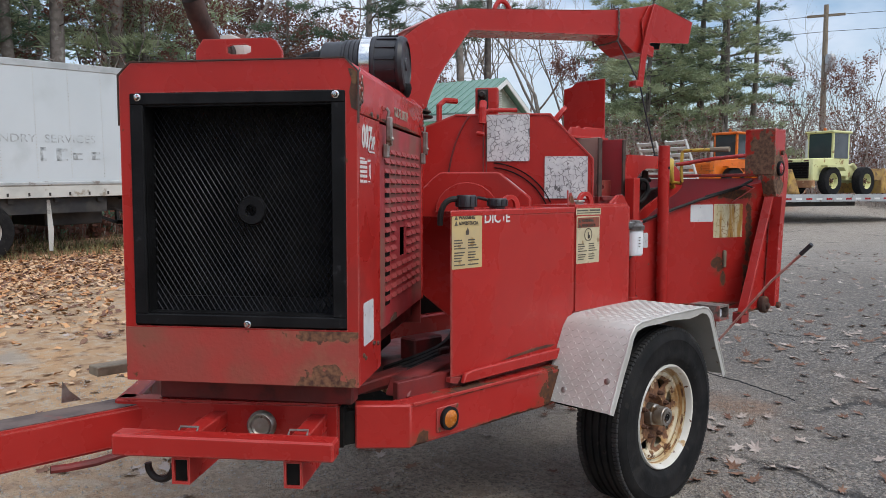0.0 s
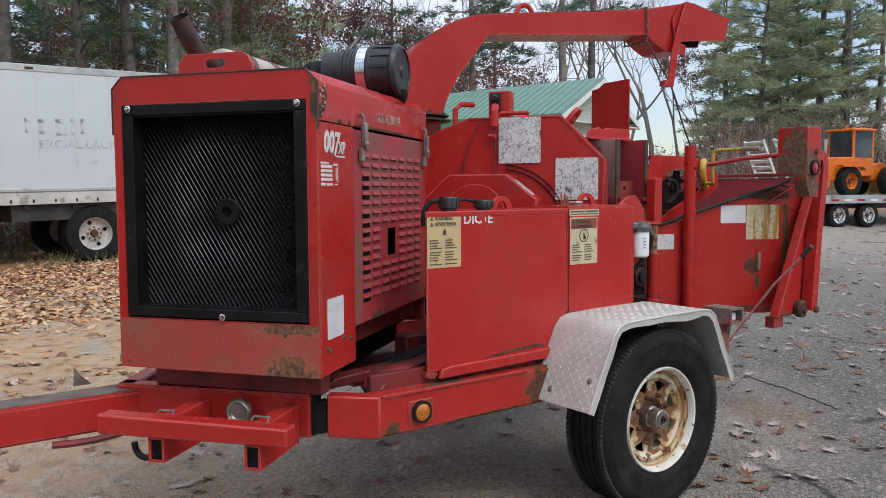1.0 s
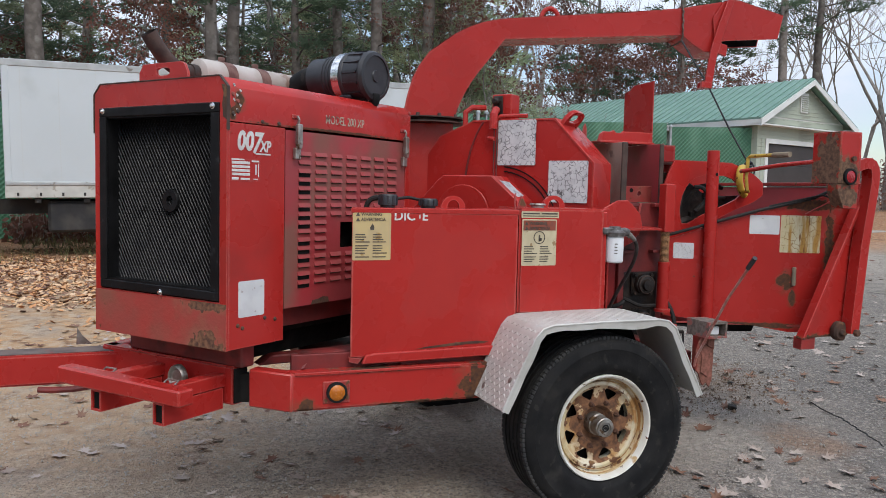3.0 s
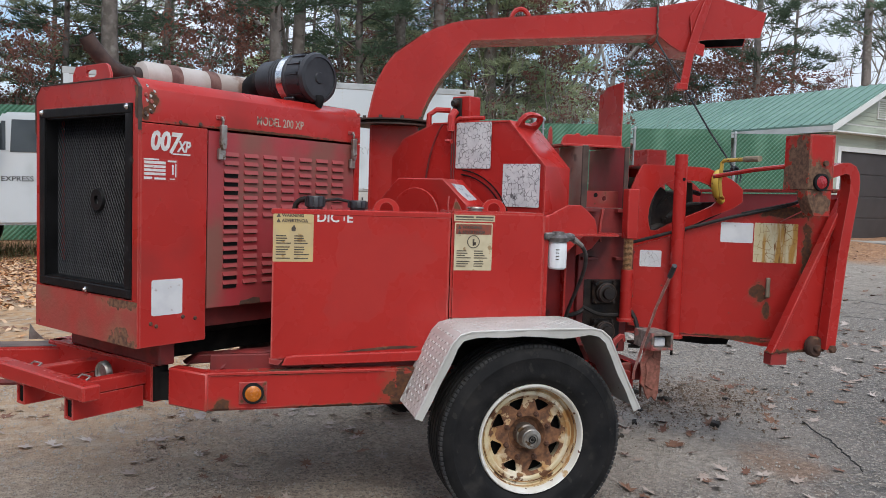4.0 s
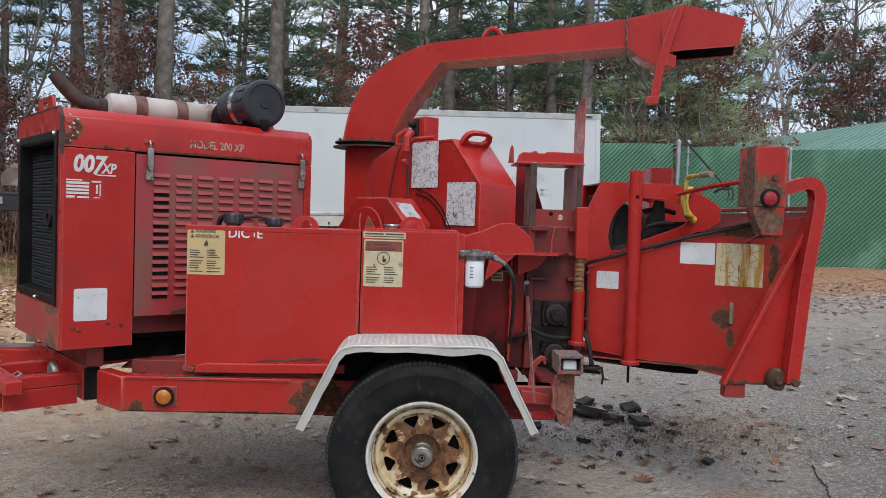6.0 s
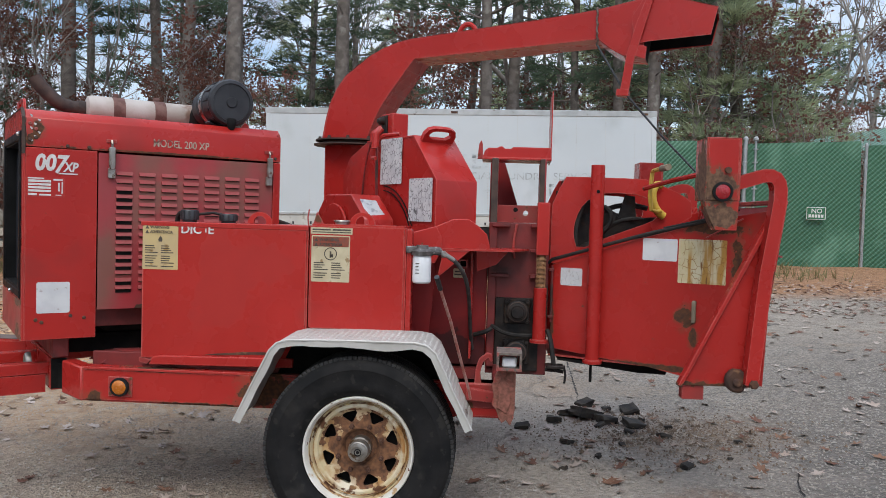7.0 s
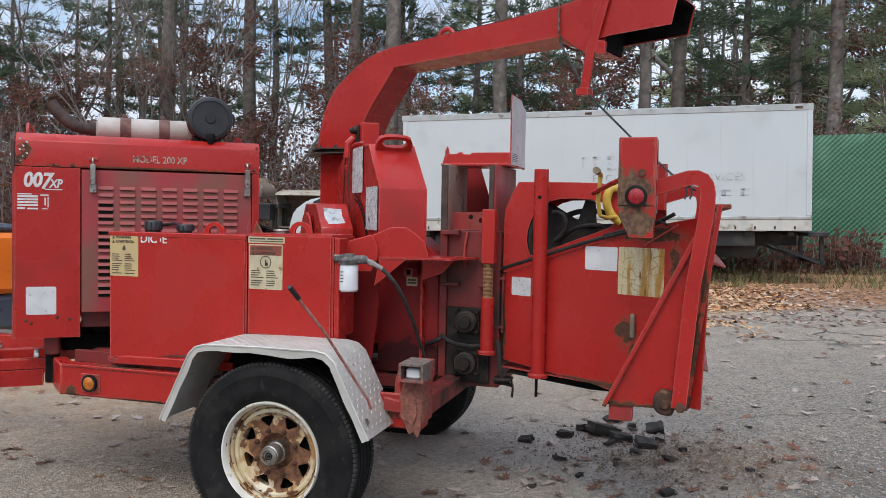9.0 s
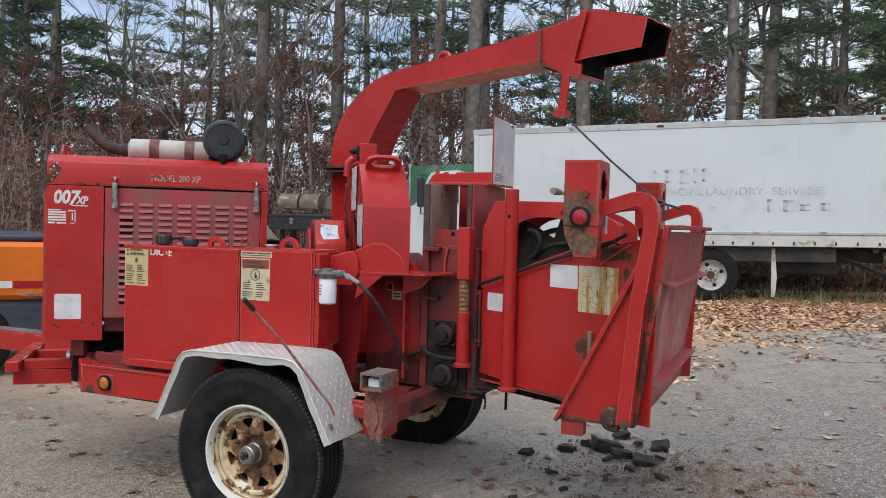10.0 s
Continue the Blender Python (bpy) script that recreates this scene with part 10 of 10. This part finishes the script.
    tagged(new("thicket_stems", quick_mesh("thicket_stems", sv, sf, twig)), "tangled bare brush along the edge of woods", "undergrowth", kind="stuff")
    tagged(new("thicket_leaves", quick_mesh("thicket_leaves", lv, lf, leaf_russet)), "dry russet leaves clinging to the brush", "undergrowth", kind="stuff")


build_thicket()


# ---- litter on the ground ----
def leaf_shape(rnd, s):
    """A lobed, curled leaf: outline points round a midrib."""
    pts = []
    n = 14
    for k in range(n):
        a = 2 * math.pi * k / n
        lobe = 1.0 if k % 2 == 0 else 0.48
        r = s * (0.55 + 0.45 * abs(math.cos(a / 2))) * lobe * rnd.uniform(0.85, 1.15)
        pts.append((r * math.cos(a) * 1.45, r * math.sin(a) * 0.8, 0.3 * s * (r / s) ** 2 * rnd.uniform(0.1, 1.0)))
    return pts


def build_leaves():
    rnd = random.Random(33)
    for name, mat, label in (("fallen_leaves", leaf_tan, "curled tan oak leaves scattered over the asphalt"), ("fallen_leaves", leaf_brown, "curled red-brown oak leaves scattered over the asphalt")):
        vs, fs = [], []

        def drop(x, y, s):
            z = gz(x, y) + 0.008 + 0.012 * noise.noise((x * 0.35, y * 0.35, 3.1))
            m = pose(x, y, z, rnd.uniform(-18, 18), rnd.uniform(-18, 18), rnd.uniform(0, 360))
            b = len(vs)
            pts = leaf_shape(rnd, s)
            vs.append(tuple(m @ Vector((0, 0, 0))))
            vs.extend(tuple(m @ Vector(p)) for p in pts)
            fs.extend((b, b + 1 + k, b + 1 + (k + 1) % len(pts)) for k in range(len(pts)))

        for _ in range(260):
            drop(rnd.uniform(-5, 9), rnd.uniform(-3, 10), rnd.uniform(0.035, 0.062))
        for _ in range(34):
            cx, cy = rnd.uniform(-4, 8), rnd.uniform(-2.5, 9)
            for _k in range(rnd.randint(3, 10)):
                drop(cx + rnd.gauss(0, 0.16), cy + rnd.gauss(0, 0.16), rnd.uniform(0.035, 0.062))
        for _ in range(130):
            drop(rnd.uniform(-3.2, 1.4), rnd.uniform(-1.8, 2.2), rnd.uniform(0.03, 0.055))
        for _ in range(110):
            drop(rnd.uniform(1.2, 5.5), rnd.uniform(-1, 3.5), rnd.uniform(0.03, 0.055))
        for _ in range(420):
            drop(rnd.uniform(3.0, 15.0), rnd.uniform(-4, 9), rnd.uniform(0.035, 0.065))
        for _ in range(900):
            drop(rnd.uniform(-14, -6), rnd.uniform(7, 17), rnd.uniform(0.05, 0.09))
        for _ in range(1000):
            drop(rnd.uniform(1.0, 9.0), rnd.uniform(7.5, 12.5), rnd.uniform(0.035, 0.06))
        for _ in range(2200):
            x = rnd.uniform(-14, 15)
            y = rnd.uniform(0, 1) ** 0.6 * 7 + 10.4
            if x < 0:
                y -= rnd.random() * 5
            drop(x, y, rnd.uniform(0.035, 0.06))
        tagged(new(name, quick_mesh(name, vs, fs, mat)), label, "fallen leaves", kind="stuff")

    # the carpet over the dirt on the truck's side: small crumpled leaves, thick near the truck, thin towards the asphalt
    for mat, label, seed in ((leaf_orange, "carpet of small orange leaves over the dirt", 1), (leaf_straw, "straw-coloured curled leaves strewn over the dirt", 2), (leaf_brown, "dark brown leaf litter over the dirt", 3)):
        rnd = random.Random(60 + seed)
        vs, fs = [], []
        for _ in range(15000):
            x, y = rnd.uniform(-7, 9), 3.4 + 11.6 * rnd.random() ** 0.62
            thick = (y - 3.6) / 6.5 + 0.9 * noise.noise((x * 0.5, y * 0.9, 4.0)) + 0.5 * noise.noise((x * 1.7, y * 3.0, 9.0)) - max(0.0, x - 1.3) * 0.5
            if rnd.random() > thick:
                continue
            s = rnd.uniform(0.022, 0.048)
            m = pose(x, y, gz(x, y) + 0.012 + 0.012 * noise.noise((x * 0.35, y * 0.35, 3.1)), rnd.uniform(-30, 30), rnd.uniform(-30, 30), rnd.uniform(0, 360))
            b = len(vs)
            for p in ((-1.3, 0, 0.2), (-0.4, 0.7, 0.0), (0.5, 0.55, 0.3), (1.3, 0.1, 0.05), (0.4, -0.65, 0.25), (-0.5, -0.5, 0.0)):
                vs.append(tuple(m @ Vector((p[0] * s * rnd.uniform(0.8, 1.2), p[1] * s * rnd.uniform(0.8, 1.2), p[2] * s))))
            fs.extend(((b, b + 4, b + 5), (b, b + 1, b + 4), (b + 1, b + 2, b + 4), (b + 2, b + 3, b + 4)))
        tagged(new("leaf_carpet", quick_mesh("leaf_carpet", vs, fs, mat)), label, "fallen leaves", kind="stuff")


build_leaves()


def build_grass():
    rnd = random.Random(44)
    vs, fs = [], []
    for _ in range(4200):
        x = rnd.uniform(-16, 8)
        y = 12.6 + rnd.random() * 5.0 - (0.6 if x < -2 else 0)
        if noise.noise((x * 0.6, y * 0.6, 2.0)) < -0.05 and rnd.random() < 0.8:
            continue
        p = Vector((x, y, gz(x, y)))
        for _k in range(3):
            h = rnd.uniform(0.08, 0.34)
            d = Vector((rnd.uniform(-0.6, 0.6), rnd.uniform(-0.6, 0.6), 1)) * h
            w = Vector((rnd.uniform(-1, 1), rnd.uniform(-1, 1), 0)).normalized() * 0.009
            k = len(vs)
            vs.extend((tuple(p - w), tuple(p + w), tuple(p + d)))
            fs.append((k, k + 1, k + 2))
    tagged(new("dry_grass", quick_mesh("dry_grass", vs, fs, grass_m)), "sparse dry grass along the fence foot", "grass", kind="stuff")


build_grass()


def lump(rnd, sx, sy, sz):
    """A broken slab: a box with jittered, bevelled corners."""
    t = bmesh.new()
    bmesh.ops.create_cube(t, size=1)
    bmesh.ops.subdivide_edges(t, edges=t.edges[:], cuts=2, use_grid_fill=True)
    for v in t.verts:
        n = 1 + 0.28 * noise.noise(v.co * 2.1 + Vector((sx * 90, sy * 70, sz * 50)))
        v.co = Vector((v.co.x * sx * n, v.co.y * sy * n, v.co.z * sz * (1 + rnd.uniform(-0.18, 0.18))))
    return t


def build_chunks():
    rnd = random.Random(9)
    spots = [(1.24, 1.86, 0.27), (0.79, 1.55, 0.13), (1.01, 1.74, 0.14), (1.05, 1.23, 0.10), (1.67, 1.38, 0.11), (1.67, 0.79, 0.12), (1.27, 2.20, 0.15), (1.52, 1.64, 0.19), (1.56, 2.01, 0.18), (1.41, 2.06, 0.12), (1.10, 1.93, 0.13), (1.36, 1.74, 0.17), (1.47, 1.47, 0.09), (1.30, 1.62, 0.10), (1.20, 0.95, 0.07), (0.98, 0.72, 0.06), (1.60, 1.76, 0.09), (1.74, 1.60, 0.07), (1.38, 1.20, 0.06), (2.10, 1.30, 0.06), (1.95, 0.95, 0.05)]
    for x, y, s in spots:
        s *= 0.70
        bm = lump(rnd, s, s * rnd.uniform(0.55, 1.0), s * rnd.uniform(0.26, 0.44))
        ob = new("asphalt_chunk", mesh_of("asphalt_chunk", bm, asphalt_chunk, None, 50))
        ob.matrix_basis = pose(x, y, gz(x, y) + 0.008 + s * 0.13, rnd.uniform(-18, 18), rnd.uniform(-18, 18), rnd.uniform(0, 360))
        tagged(ob, "broken chunk of dark asphalt lying loose", "asphalt chunk", group="broken asphalt heap")
    vs, fs = [], []
    for _ in range(3000):
        x, y = 1.72 + rnd.gauss(0, 0.42), 1.45 + rnd.gauss(0, 0.34)
        s = rnd.uniform(0.003, 0.009) if rnd.random() < 0.96 else rnd.uniform(0.010, 0.020)
        c = Vector((x, y, gz(x, y) + s * 0.3 + 0.012))
        k = len(vs)
        for d in ((1, 0, 0), (-0.5, 0.85, 0), (-0.5, -0.85, 0), (0, 0, 1)):
            vs.append(tuple(c + Vector(d) * s * rnd.uniform(0.7, 1.3)))
        fs.extend(((k, k + 1, k + 3), (k + 1, k + 2, k + 3), (k + 2, k, k + 3)))
    tagged(new("soil_crumbs", quick_mesh("soil_crumbs", vs, fs, soil_m)), "dark crumbled soil and grit spread round the chunks", "soil", kind="stuff")
    # broken edge of the upper asphalt layer: a ragged dark step
    for path in ([(2.24, 0.70), (2.18, 0.54), (2.13, 0.36), (2.07, 0.20), (1.99, 0.02), (1.91, -0.17)], [(1.31, 4.4), (1.29, 3.7), (1.27, 3.05), (1.25, 2.5), (1.22, 2.15)]):
        vs, fs = [], []
        fine = []
        for a, c in zip(path, path[1:]):
            a, c = Vector(a), Vector(c)
            n = max(2, int((c - a).length / 0.025))
            fine += [a.lerp(c, k / n) + Vector((rnd.uniform(-1, 1), rnd.uniform(-1, 1))) * 0.010 for k in range(n)]
        for k, p in enumerate(fine):
            d = (fine[min(k + 1, len(fine) - 1)] - fine[max(k - 1, 0)]).normalized()
            wd = rnd.uniform(0.001, 0.006) * math.sin(math.pi * (k + 0.5) / len(fine)) ** 0.4
            for sgn in (-1, 1):
                q = p + Vector((-d.y, d.x)) * wd * sgn
                vs.append((q.x, q.y, gz(q.x, q.y) + 0.016 + 0.012 * noise.noise((q.x * 0.35, q.y * 0.35, 3.1)) + (0.006 if sgn > 0 else 0)))
            if k:
                fs.append((2 * k - 2, 2 * k - 1, 2 * k + 1, 2 * k))
        tagged(new("asphalt_crack", quick_mesh("asphalt_crack", vs, fs, truck_dark)), "ragged dark crack along a broken asphalt edge", "crack", kind="structure")
    vs, fs = [], []
    for _ in range(26000):
        x, y = rnd.uniform(-4, 6), rnd.uniform(-2.6, 4)
        s = rnd.uniform(0.003, 0.010)
        c = Vector((x, y, gz(x, y) + 0.006 + 0.012 * noise.noise((x * 0.35, y * 0.35, 3.1))))
        k = len(vs)
        for d in ((1, 0, 0), (-0.5, 0.85, 0), (-0.5, -0.85, 0), (0, 0, 1)):
            vs.append(tuple(c + Vector(d) * s * rnd.uniform(0.7, 1.3)))
        fs.extend(((k, k + 1, k + 3), (k + 1, k + 2, k + 3), (k + 2, k, k + 3)))
    tagged(new("grit", quick_mesh("grit", vs, fs, concrete)), "loose grit and pebbles on the asphalt", "gravel", kind="stuff")


build_chunks()
